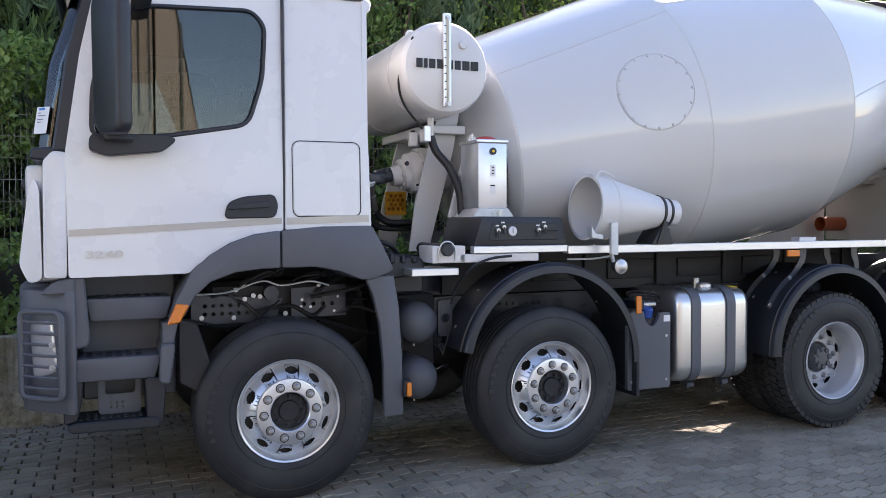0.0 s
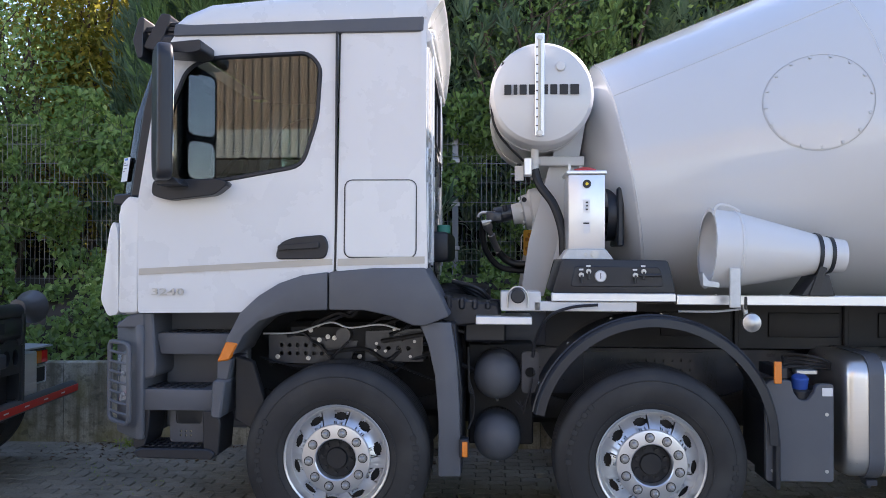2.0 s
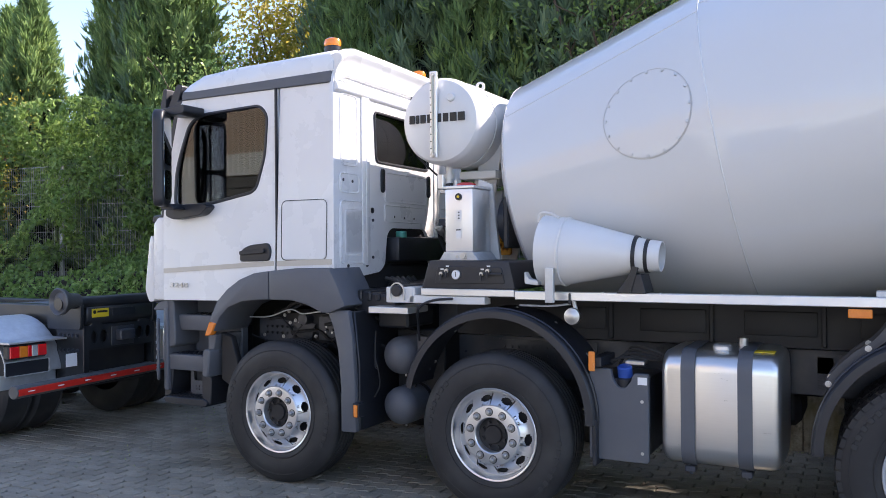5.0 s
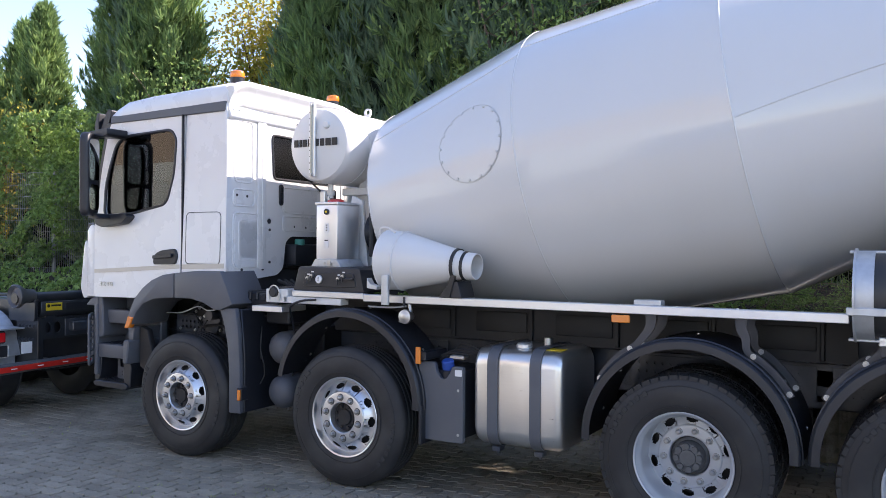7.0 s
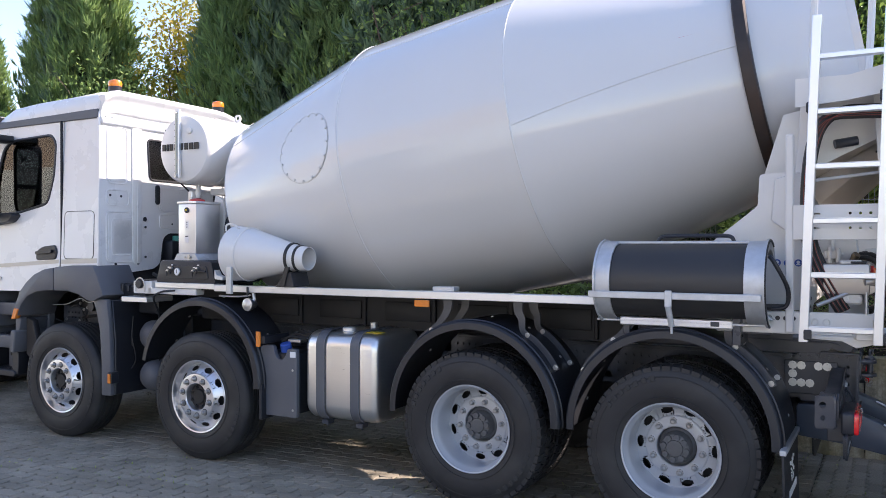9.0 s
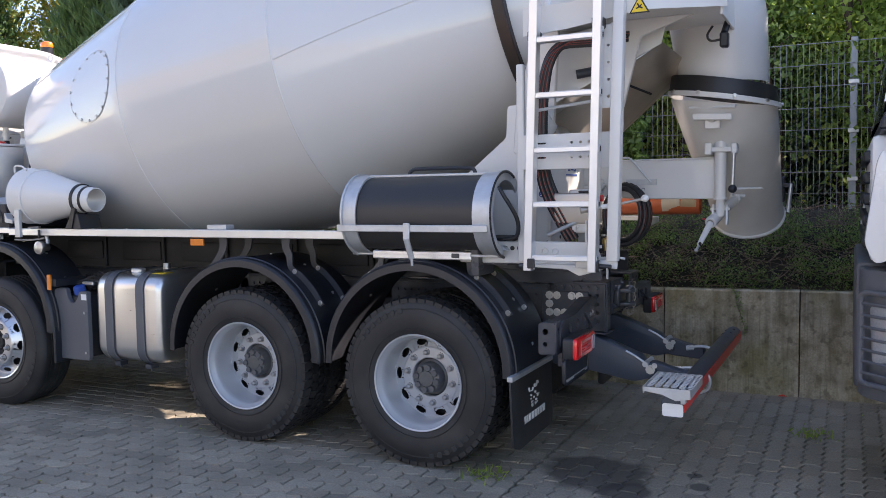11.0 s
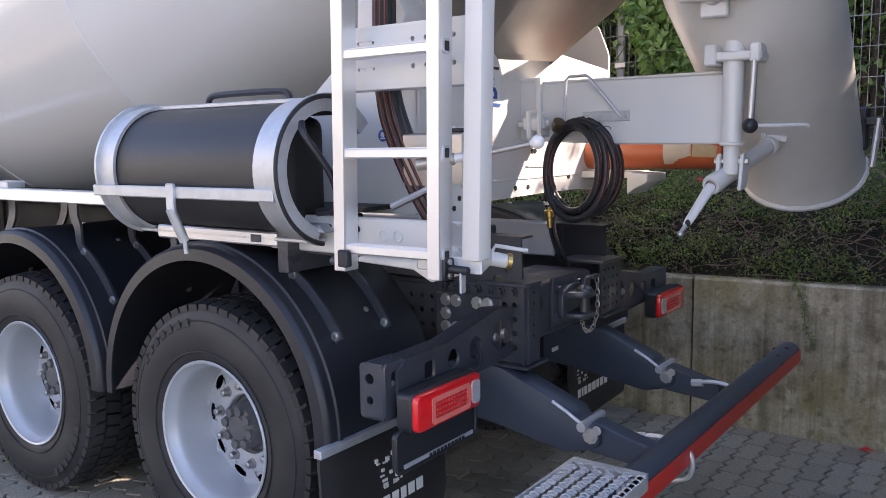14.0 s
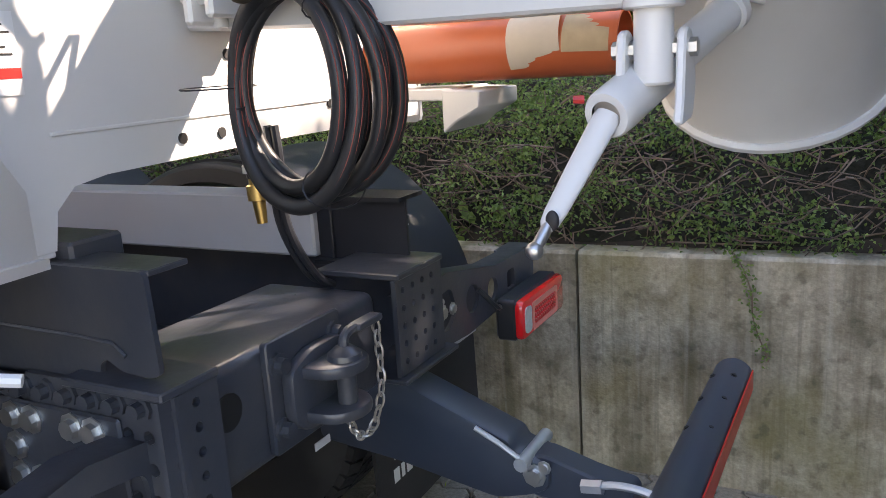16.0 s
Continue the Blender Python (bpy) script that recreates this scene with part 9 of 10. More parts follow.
n = 5200
tx = gen.uniform(4.2, 11.5, n)
td = gen.uniform(0.08, 0.9, n)
tz = gen.uniform(0, 1, n) * shrub_top(tx, td)
st = np.stack([tx, wall_y(0) + 0.0165 * tx + td, 0.752 + 0.0137 * tx + tz], 1)
dr_ = np.stack([gen.normal(0, 0.16, n), gen.normal(-0.05, 0.07, n), gen.normal(0.02, 0.09, n)], 1)
en = st + dr_
en[:, 1] = np.maximum(en[:, 1], wall_y(0) + 0.0165 * en[:, 0] + 0.02)
twigs = plant("low_shrub_twigs", "tangle of bare brown shrub twigs over the wall", "shrub", twig_mesh("twigs", st, en, 0.0036, 0.03, TWIG))
n = 92000
lx = gen.uniform(4.2, 11.5, n)
ld = np.abs(gen.normal(0, 0.42, n)) % 1.3
top = shrub_top(lx, ld)
depth = np.abs(gen.normal(0, 0.09, n))
on_front = gen.uniform(0, 1, n) < 0.30
lz = top + 0.02 - depth
ly = ld.copy()
fz = gen.uniform(0.0, 0.62, n)
lz[on_front] = fz[on_front]
ly[on_front] = 0.85 * (2 / math.pi) * np.arcsin(np.clip((fz[on_front] - 0.06) / 0.62, 0, 1) ** 1.2) + np.abs(gen.normal(0, 0.05, on_front.sum())) - 0.01
P = np.stack([lx, wall_y(0) + 0.0165 * lx + 0.05 + ly, 0.752 + 0.0137 * lx + lz], 1)
keep = clump(P[:, 0], P[:, 1], P[:, 2], 5.0) + 0.35 * clump(P[:, 0], P[:, 1], P[:, 2], 13.0, 4.0) > np.where(on_front, 0.08 - 0.25 * (fz - 0.3), -0.06)
P = P[keep]
P += 0.03 * gen.normal(0, 1, P.shape)
P[:, 1] = np.maximum(P[:, 1], wall_y(0) + 0.0165 * P[:, 0] + 0.03)
A = gen.normal(0, 1, P.shape) + [0, -0.4, 0.3]
N_ = unit(gen.normal(0, 0.7, P.shape) + [0, -0.5, 1.0])
plant("low_shrub_leaves", "small dark green leaves of a low creeping shrub", "shrub", leaf_mesh("leaves", P, A, N_, gen.uniform(0.014, 0.027, len(P)), gen.uniform(0.009, 0.015, len(P)), LEAF_SMALL))
# near-black sheet for the shade inside the shrubs; hides the bank behind
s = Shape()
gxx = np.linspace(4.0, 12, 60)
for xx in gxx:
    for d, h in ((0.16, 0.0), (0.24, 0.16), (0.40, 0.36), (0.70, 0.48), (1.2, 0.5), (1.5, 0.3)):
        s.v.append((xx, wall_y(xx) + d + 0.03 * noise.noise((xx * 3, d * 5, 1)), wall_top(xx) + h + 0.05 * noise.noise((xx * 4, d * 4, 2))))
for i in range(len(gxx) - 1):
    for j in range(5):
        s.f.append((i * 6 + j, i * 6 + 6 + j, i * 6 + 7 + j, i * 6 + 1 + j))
plant("shrub_core", "near-black sheet that stands for the shade inside the low shrubs", "shrub", mesh_of("shrub_core", s, mat("shrub_shade", (0.02, 0.019, 0.012), 0.95, var=0.4, scale=30, bump=0.8, bump_scale=60), 80))
# one shoot that hangs over the wall
c = curve([(7.08, 2.74, 0.87), (7.12, 2.695, 0.84), (7.16, 2.688, 0.74), (7.17, 2.688, 0.64), (7.22, 2.688, 0.50)], 8)
sh = thing("hanging_shoot", "thin green shoot hanging over the concrete wall", "plant", at=(7.08, 2.8, 0.87))
part("stem", Shape().tube(c, 0.0025, 5), TWIG, sh)
n = 150
ti = gen.integers(0, len(c), n)
P = np.array([c[i] for i in ti]) + gen.normal(0, 0.014, (n, 3)) - [0, 0.012, 0]
part("leaves", leaf_mesh("leaves", P, gen.normal(0, 1, (n, 3)), unit(gen.normal(0, 0.6, (n, 3)) + [0, -1, 0.3]), 0.016, 0.010, LEAF_SMALL), LEAF_SMALL, sh)

# -- bramble over bank and fence along the cab
n = 150000
bx = gen.uniform(-14.5, 6.2, n)
u = gen.uniform(0, 1, n)
zt = 0.752 + 0.0137 * bx
bz = zt - 0.02 + u * (3.35 + 0.2 * np.clip(-3.0 - bx, 0, 3.5) - zt)
fyb = 3.93 + 0.04 * bx
wyb = 2.60 + 0.0165 * bx
tt = np.clip((bz - zt) / 1.05, 0, 1)
face = wyb + 0.10 + (fyb - 0.22 - wyb) * tt ** 1.25
bump_ = 0.30 * clump(bx, face, bz, 1.1) + 0.12 * clump(bx, face, bz, 3.1, 9)
by = face + bump_ * np.clip((bz - zt) * 2, 0.1, 1) + np.abs(gen.normal(0, 0.10, n))
den = clump(bx, by, bz, 2.3, 3.0) + 0.4 * clump(bx, by, bz, 6.0, 5.0)
open_f = ((bz > 1.35) & (bz < 2.5)) * (0.24 + 0.18 * ((bx > -0.5) & (bx < 6.5)))
keep = (den > -0.28 + open_f) & (gen.uniform(0, 1, n) < 0.80)
P = np.stack([bx, by, bz], 1)[keep]
A = gen.normal(0, 0.8, P.shape) + [0, -0.3, -0.6]
N_ = unit(gen.normal(0, 0.55, P.shape) + [0.1, -0.75, 0.75])
sz = gen.uniform(0.045, 0.105, len(P))
plant("bramble_leaves", "dense dark green bramble leaves over bank and fence", "bramble", leaf_mesh("leaves", P, A, N_, sz, sz * 0.62, LEAF_DARK))
n = 420
s0 = np.stack([gen.uniform(-14, 6, n), np.zeros(n), gen.uniform(0.9, 3.2, n)], 1)
s0[:, 1] = 3.93 + 0.04 * s0[:, 0] - 0.25 - gen.uniform(0, 0.25, n)
s1 = s0 + gen.normal(0, 1, (n, 3)) * [0.5, 0.10, 0.35]
plant("bramble_shoots", "long thin bramble shoots", "bramble", twig_mesh("shoots", s0, s1, 0.005, 0.12, mat("bramble_stem", (0.10, 0.12, 0.05), 0.7, island=0.3), 6))


# -- conifers
def conifer_mesh(seed, height, radius, sprays, material):
    """Upswept feathery sprays on a tapering crown, in tufts with gaps between."""
    g = np.random.default_rng(seed)
    t = g.uniform(0, 1, sprays) ** 0.85
    ang = g.uniform(0, 2 * math.pi, sprays)
    prof = np.clip((1 - t) ** 0.62, 0.04, 1) * (0.72 + 0.28 * np.minimum(1, t / 0.12))
    lump = 1 + 0.22 * np.sin(ang * 5 + t * 17 + seed) + 0.18 * np.sin(ang * 9 - t * 31) + 0.16 * g.normal(0, 1, sprays)
    rr = radius * prof * lump * (0.80 + 0.2 * g.uniform(0, 1, sprays))
    c = np.stack([rr * np.cos(ang), rr * np.sin(ang), 0.15 + t * height], 1)
    out = np.stack([np.cos(ang), np.sin(ang), np.zeros(sprays)], 1)
    up_ = np.array([0, 0, 1.0])
    dirn = unit(out * 0.55 + up_ * g.uniform(0.7, 1.3, sprays)[:, None] + g.normal(0, 0.28, (sprays, 3)))
    blades = 9
    sidev = unit(np.cross(dirn, out + g.normal(0, 0.3, (sprays, 3))))
    C, AL, NO, LE, WI = [], [], [], [], []
    for b in range(blades):
        f = (b - (blades - 1) / 2) / ((blades - 1) / 2)
        k = abs(f)
        d = unit(dirn * (1 - 0.35 * k) + sidev * f * 0.75 + g.normal(0, 0.10, (sprays, 3)))
        ln = g.uniform(0.14, 0.25, sprays) * (1.15 - 0.55 * k)
        C.append(c + d * ln[:, None] * 0.5 + dirn * (0.07 * (1 - k)))
        AL.append(d)
        NO.append(unit(out + g.normal(0, 0.5, (sprays, 3))))
        LE.append(ln)
        WI.append(ln * 0.17)
    return leaf_mesh("sprays", np.concatenate(C), np.concatenate(AL), np.concatenate(NO), np.concatenate(LE), np.concatenate(WI), material, 0.1, 0.10)


LEAF_CONIFER_B = leaf_mat("bluish_conifer_spray", (0.085, 0.14, 0.09), (0.145, 0.22, 0.13), (0.24, 0.31, 0.16), 0.42, 0.6)
CON = [conifer_mesh(1, 6.6, 1.05, 4600, LEAF_CONIFER), conifer_mesh(2, 6.6, 1.15, 4600, LEAF_CONIFER_B), conifer_mesh(3, 6.0, 0.85, 3800, LEAF_CONIFER)]
s = Shape().lathe([(0, 0.16), (0.5, 0.12), (4.5, 0.05), (6.3, 0.01)], (0, 0, 0), (0, 0, 1), 10)
for i in range(26):
    a = i * 2.4
    z = 0.4 + i * 0.2
    r = 0.85 * (1 - i / 30)
    s.tube([(0, 0, z), (r * 0.6 * math.cos(a), r * 0.6 * math.sin(a), z + 0.2), (r * math.cos(a), r * math.sin(a), z + 0.55)], 0.018, 5)
# Near-black cone inside the crown: its colour stands for the shade between sprays.
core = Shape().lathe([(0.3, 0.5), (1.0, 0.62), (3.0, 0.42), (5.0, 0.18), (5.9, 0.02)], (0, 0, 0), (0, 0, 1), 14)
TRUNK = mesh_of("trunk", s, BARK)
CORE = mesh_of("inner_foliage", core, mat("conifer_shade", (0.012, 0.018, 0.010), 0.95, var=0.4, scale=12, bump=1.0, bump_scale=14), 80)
TREES = [(-12.6, 6.8, 0.92, 2), (-11.35, 6.4, 0.94, 2), (-10.1, 7.2, 0.66, 0), (-13.9, 6.4, 0.80, 0), (-8.3, 6.0, 0.96, 0), (-7.5, 6.2, 1.12, 1), (-6.9, 5.9, 1.06, 0),
         (-3.0, 5.6, 0.94, 1), (-2.5, 5.3, 1.02, 0), (-1.5, 5.6, 1.06, 1), (-0.6, 5.3, 1.0, 0), (0.4, 5.5, 1.04, 1), (1.3, 5.3, 0.98, 1), (2.2, 5.6, 1.0, 0), (3.1, 5.4, 0.84, 1), (4.0, 5.6, 0.80, 0), (4.9, 5.4, 0.76, 1), (5.8, 6.0, 0.70, 0), (6.8, 6.2, 0.66, 1)]
for i, (x, y, h, kind) in enumerate(TREES):
    t = thing("conifer_tree", ("bluish green" if kind == 1 else "bright green" if kind == 0 else "slender light green") + " feathery conifer behind the fence", "tree", at=(x, y, 1.2), group="conifers behind the fence")
    m = pose(x, y, 1.2, 0, 0, 47 * i) @ Matrix.Diagonal((0.95 + 0.15 * math.sin(i * 3.1), 0.95 + 0.15 * math.cos(i * 2.3), h, 1))
    part("trunk", TRUNK, BARK, t, at=m)
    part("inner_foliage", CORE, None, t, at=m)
    part("crown", CON[kind], None, t, at=m)


# -- broad-leaved trees and shrubs
def bush(name, label, x, y, z0, w, d, h, count, size, material, seed, category="shrub", stems=7, hollow=0.55):
    g = np.random.default_rng(seed)
    th = thing(name, label, category, at=(x, y, z0))
    s = Shape()
    tips = []
    for k in range(stems):
        a = g.uniform(0, 6.28)
        b = Vector((x + 0.1 * math.cos(a), y + 0.1 * math.sin(a), z0 - 0.2))
        e = Vector((x + g.uniform(-0.4, 0.4) * w, y + g.uniform(-0.4, 0.4) * d, z0 + g.uniform(0.55, 0.95) * h))
        m = b.lerp(e, 0.5) + Vector((g.normal(0, 0.1), g.normal(0, 0.1), 0.15))
        pts = curve([b, m, e], 5)
        for q, (p0, p1) in enumerate(zip(pts, pts[1:])):
            r = 0.035 * (1 - q / len(pts)) + 0.008
            s.cyl(p0, p1, r, r * 0.92, n=6)
        tips += pts[3:]
        for j in range(5):
            o = pts[int(g.integers(3, len(pts)))]
            e2 = o + Vector((g.normal(0, 0.35) * w * 0.5, g.normal(0, 0.35) * d * 0.5, g.uniform(0.1, 0.6)))
            s.tube([o, o.lerp(e2, 0.5) + Vector((0, 0, 0.06)), e2], 0.007, 4)
            tips += [o.lerp(e2, 0.5), e2]
    part("branchwork", s, BARK, th)
    base = np.array([tuple(t) for t in tips])
    cc = base[g.integers(0, len(base), count)] + g.normal(0, 1, (count, 3)) * [0.16 * w, 0.16 * d, 0.16 * min(h, 2.2)]
    cc[:, 2] = np.maximum(cc[:, 2], z0 + 0.05)
    al = g.normal(0, 1, (count, 3)) + [0, -0.2, -0.4]
    no = unit(g.normal(0, 0.7, (count, 3)) + [0.1, -0.4, 0.8])
    szz = g.uniform(0.7, 1.25, count) * size
    part("crown", leaf_mesh("leaves", cc, al, no, szz, szz * 0.6, material), material, th)
    return th


for i, (x, y, w, h, m, cnt) in enumerate(((5.2, 4.9, 1.5, 3.2, LEAF_SHRUB, 2600), (6.3, 4.8, 1.5, 2.6, LEAF_SHRUB, 2600), (7.2, 4.9, 1.4, 3.4, LEAF_DARK, 2800), (8.2, 4.8, 1.6, 2.9, LEAF_SHRUB, 2800), (9.3, 4.9, 1.6, 3.6, LEAF_DARK, 2800), (10.5, 4.9, 1.8, 3.8, LEAF_SHRUB, 2800), (12.0, 5.2, 2.0, 4.0, LEAF_DARK, 2600))):
    bush("broadleaf_shrub", "leafy shrub with yellow-green leaves behind the fence" if m is LEAF_SHRUB else "dark green leafy shrub behind the fence", x, y, 1.4, w, 1.0, h, int(cnt * 2.4), 0.07, m, 20 + i)
for i, (x, y, w, h) in enumerate(((6.0, 6.6, 2.2, 4.2), (8.0, 6.4, 2.4, 4.4), (10.2, 6.6, 2.6, 4.6), (12.6, 6.8, 3.0, 5.0), (15.0, 6.8, 3.0, 5.2))):
    bush("broadleaf_tree", "dense dark green tree behind the fence", x, y, 1.3, w, 1.8, h, 5600, 0.12, LEAF_DARK, 40 + i, "tree", 12)
# Unseen trees, added only to keep direct sun off the truck's rear.
for i, (x, y, w, h, cnt) in enumerate(((12.85, 5.6, 1.9, 8.6, 20000), (14.6, 5.8, 2.6, 8.8, 12000), (10.9, 5.8, 1.6, 4.9, 9000))):
    bush("broadleaf_tree", "tall leafy tree added out of view to shade the rear of the truck", x, y, 1.3, w, 1.6, h, cnt, 0.12, LEAF_DARK, 80 + i, "tree", 16)
bush("autumn_tree", "tall tree with yellowing autumn leaves", -4.9, 6.9, 1.3, 2.9, 1.6, 5.6, 30000, 0.09, LEAF_YELLOW, 61, "tree", 22)
bush("autumn_tree", "tall tree with yellowing autumn leaves", -9.6, 7.4, 1.3, 1.6, 1.6, 3.8, 5500, 0.085, LEAF_YELLOW, 62, "tree", 12)
bush("broadleaf_tree", "dense dark green tree behind the fence", -4.6, 8.6, 1.3, 3.2, 1.8, 4.6, 9000, 0.12, LEAF_SHRUB, 71, "tree", 12)
bush("autumn_shrub", "yellow-green shrub beside the conifers", -11.2, 5.0, 1.2, 2.2, 1.2, 3.4, 4200, 0.07, LEAF_YELLOW, 63, "shrub", 10)
bush("elder_shrub", "dark broad-leaved shrub between conifers", -4.8, 4.8, 1.3, 1.8, 1.0, 3.4, 3600, 0.075, LEAF_DARK, 64, "shrub", 9)
bush("elder_shrub", "dark broad-leaved shrub between conifers", 1.6, 4.7, 1.3, 3.0, 0.8, 4.2, 5200, 0.075, LEAF_DARK, 65, "shrub", 12)
bush("elder_shrub", "dark broad-leaved shrub between conifers", 4.2, 4.7, 1.3, 2.6, 0.8, 4.0, 4600, 0.075, LEAF_SHRUB, 66, "shrub", 12)
# near-black backdrop sheet: the deep shade behind the fence plants, put into its colour
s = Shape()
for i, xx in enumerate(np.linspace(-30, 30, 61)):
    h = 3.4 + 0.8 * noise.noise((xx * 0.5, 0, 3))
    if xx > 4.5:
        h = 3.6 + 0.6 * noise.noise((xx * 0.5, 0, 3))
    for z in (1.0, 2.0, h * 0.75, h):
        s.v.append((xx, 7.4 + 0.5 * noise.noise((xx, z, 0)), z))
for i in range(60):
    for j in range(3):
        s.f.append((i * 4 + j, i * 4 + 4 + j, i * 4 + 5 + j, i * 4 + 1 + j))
tagged(plant("far_thicket", "near-black backdrop sheet that stands for the shade behind the fence plants", "hedge", mesh_of("thicket", s, mat("thicket", (0.018, 0.026, 0.012), 0.95, var=0.5, scale=6, bump=1.0, bump_scale=12), 80)), kind="structure")


# ---- a second truck of the same make behind, of which the front end shows ----
def share(ob, root, tw):
    """A copy of a part with all below it under another root, on the same meshes."""
    made = {}
    for o in (ob, *ob.children_recursive):
        c = o.copy()
        scene.collection.objects.link(c)
        made[o] = c
        c.parent = made.get(o.parent, root)
        c.matrix_parent_inverse = o.matrix_parent_inverse
        c.matrix_basis = o.matrix_basis
    return made[ob]


NEXT = (9.405, 0.05)
parked = thing("parked_truck", "white truck with grey bumper and barred headlamps", "truck", at=(2.9 + NEXT[0], 1.25 + NEXT[1], 0))
for ob in [o for o in truck.children]:
    kind = ob.name.split(".")[0]
    if kind in ("cab", "fender", "entry_steps", "bumper_corner", "bumper", "arch_liner", "frame_rail", "engine_block", "splash_guard"):
        share(ob, parked, None)
    elif kind in ("wheel", "axle", "mud_flap") and ob.matrix_basis.translation.x < 2.0 and (kind != "mud_flap" or ob.name == "mud_flap"):
        share(ob, parked, None)

# ---- hook-lift truck ahead, seen from behind ----
hl = thing("hooklift_truck", "dark grey hook-lift truck chassis with a red rear bar", "truck", at=(-5.5, 1.2, 0))
HX = -2.58
DG = mat("dark_hooklift_paint", (0.020, 0.023, 0.028), 0.32, var=0.15, scale=4, dirt=(0.09, 0.085, 0.08), dirt_amt=0.3, coat=0.2)
for y in (0.55, 1.12):
    part("lift_beam", Shape().box(-9.5, HX + 0.02, y - 0.07, y + 0.07, 1.02, 1.21, 0.01), DG, hl)
part("rear_cross_tube", Shape().cyl((HX, 0.15, 1.25), (HX, 1.42, 1.25), 0.055, n=20), DG, hl)
for y, d in ((0.16, -1), (1.42, 1)):
    part("guide_roller", Shape().lathe([(0.0, 0.0), (-0.01, 0.04), (0.0, 0.05), (0.015, 0.085), (-0.015, 0.115), (-0.005, 0.125), (0.03, 0.12), (0.10, 0.075), (0.20, 0.065), (0.20, 0)], (HX, y, 1.27), (0, -d, 0), 28), mat("worn_grey_roller", (0.12, 0.12, 0.125), 0.4, metal=0.4, var=0.2) if d < 0 else bpy.data.materials["worn_grey_roller"], hl, "flanged steel guide roller")
    part("roller_bracket", Shape().prism(round_poly([(HX - 0.4, 1.0), (HX - 0.4, 1.22), (HX - 0.05, 1.30), (HX + 0.06, 1.24), (HX + 0.05, 1.0)], 0.03, 3), (y + 0.2 * -d) - 0.02, (y + 0.2 * -d) + 0.02, "xz", b=0.004), DG, hl)
part("rear_head", Shape().prism([(HX - 0.25, 1.03), (HX - 0.25, 1.20), (HX + 0.0, 1.22), (HX + 0.05, 1.20), (HX + 0.05, 1.08), (HX + 0.0, 1.03)], 0.42, 1.26, "xz", b=0.008), DG, hl)
lb = part("yellow_label", Shape().box(HX + 0.0505, HX + 0.054, 0.47, 0.66, 1.105, 1.185, 0), YELLOWSIGN, hl, "yellow maker's label")
part("print", Shape().box(HX + 0.054, HX + 0.0555, 0.53, 0.645, 1.148, 1.166, 0).cyl((HX + 0.054, 0.50, 1.155), (HX + 0.0555, 0.50, 1.155), 0.018, n=16), BLACKINK, lb)
part("stamp_plate", Shape().box(HX + 0.0505, HX + 0.056, 0.70, 0.98, 1.105, 1.18, 0.002), BLACKPL, hl)
rp_ = [(0.42, 0.55), (0.42, 1.03), (1.26, 1.03), (1.26, 0.55), (1.22, 0.55), (1.22, 0.80), (0.46, 0.80), (0.46, 0.55)]
part("rear_frame", Shape().plate(rp_, [circle2(0.52, 0.92, 0.035, 14, 0.06), circle2(0.63, 0.92, 0.045, 14, 0.06), circle2(1.06, 0.92, 0.045, 14, 0.06), circle2(1.17, 0.92, 0.035, 14, 0.06)], HX + 0.0, HX + 0.02, "yz"), DG, hl)
part("rear_post", Shape().box(HX - 0.35, HX + 0.02, 0.40, 0.43, 0.52, 1.04, 0.006), DG, hl)
part("rear_post", Shape().box(HX - 0.35, HX + 0.03, 1.25, 1.28, 0.52, 1.10, 0.006), DG, hl)
s = Shape()
for j in range(2):
    for i in range(5):
        s.bolt((HX - 0.3 + 0.06 * i, 0.40, 0.80 + 0.14 * j), (0, -1, 0), 0.014, 0.015)
part("bolts", s, CHASSIS, hl)
part("hitch", Shape().box(HX + 0.02, HX + 0.10, 0.76, 0.94, 0.87, 0.97, 0.01).box(HX + 0.02, HX + 0.035, 0.71, 0.98, 0.82, 1.0, 0.004), CHASSIS, hl)
part("dark_body", Shape().box(-9.5, HX - 0.05, 0.50, 1.2, 0.45, 1.0, 0.02), DARK, hl)
rb_ = part("rear_bar", Shape().cyl((-2.43, -0.40, 0.55), (-2.68, 2.20, 0.55), 0.055, n=24, b=0.004), mat("grey_bar", (0.09, 0.095, 0.10), 0.4), hl, "grey rear bar with a red and white stripe")
BARM = Matrix.Translation((-2.43, -0.40, 0.55)) @ pose(0, 0, 0, 0, 0, math.degrees(math.atan2(0.25, 2.6)))
part("red_stripe", Shape().box(0.050, 0.0575, 0.01, 2.60, -0.028, 0.028, 0.001), REDTAPE, rb_, at=BARM)
for i in range(8):
    part("white_mark", Shape().box(0.0575, 0.059, 0.10 + 0.31 * i, 0.17 + 0.31 * i, -0.005, 0.005, 0), WHITETAPE, rb_, at=BARM)
for y in (0.5, 1.2):
    part("bar_arm", Shape().box(HX - 0.6, HX + 0.02, y - 0.04, y + 0.04, 0.50, 0.60, 0.008), DG, hl)
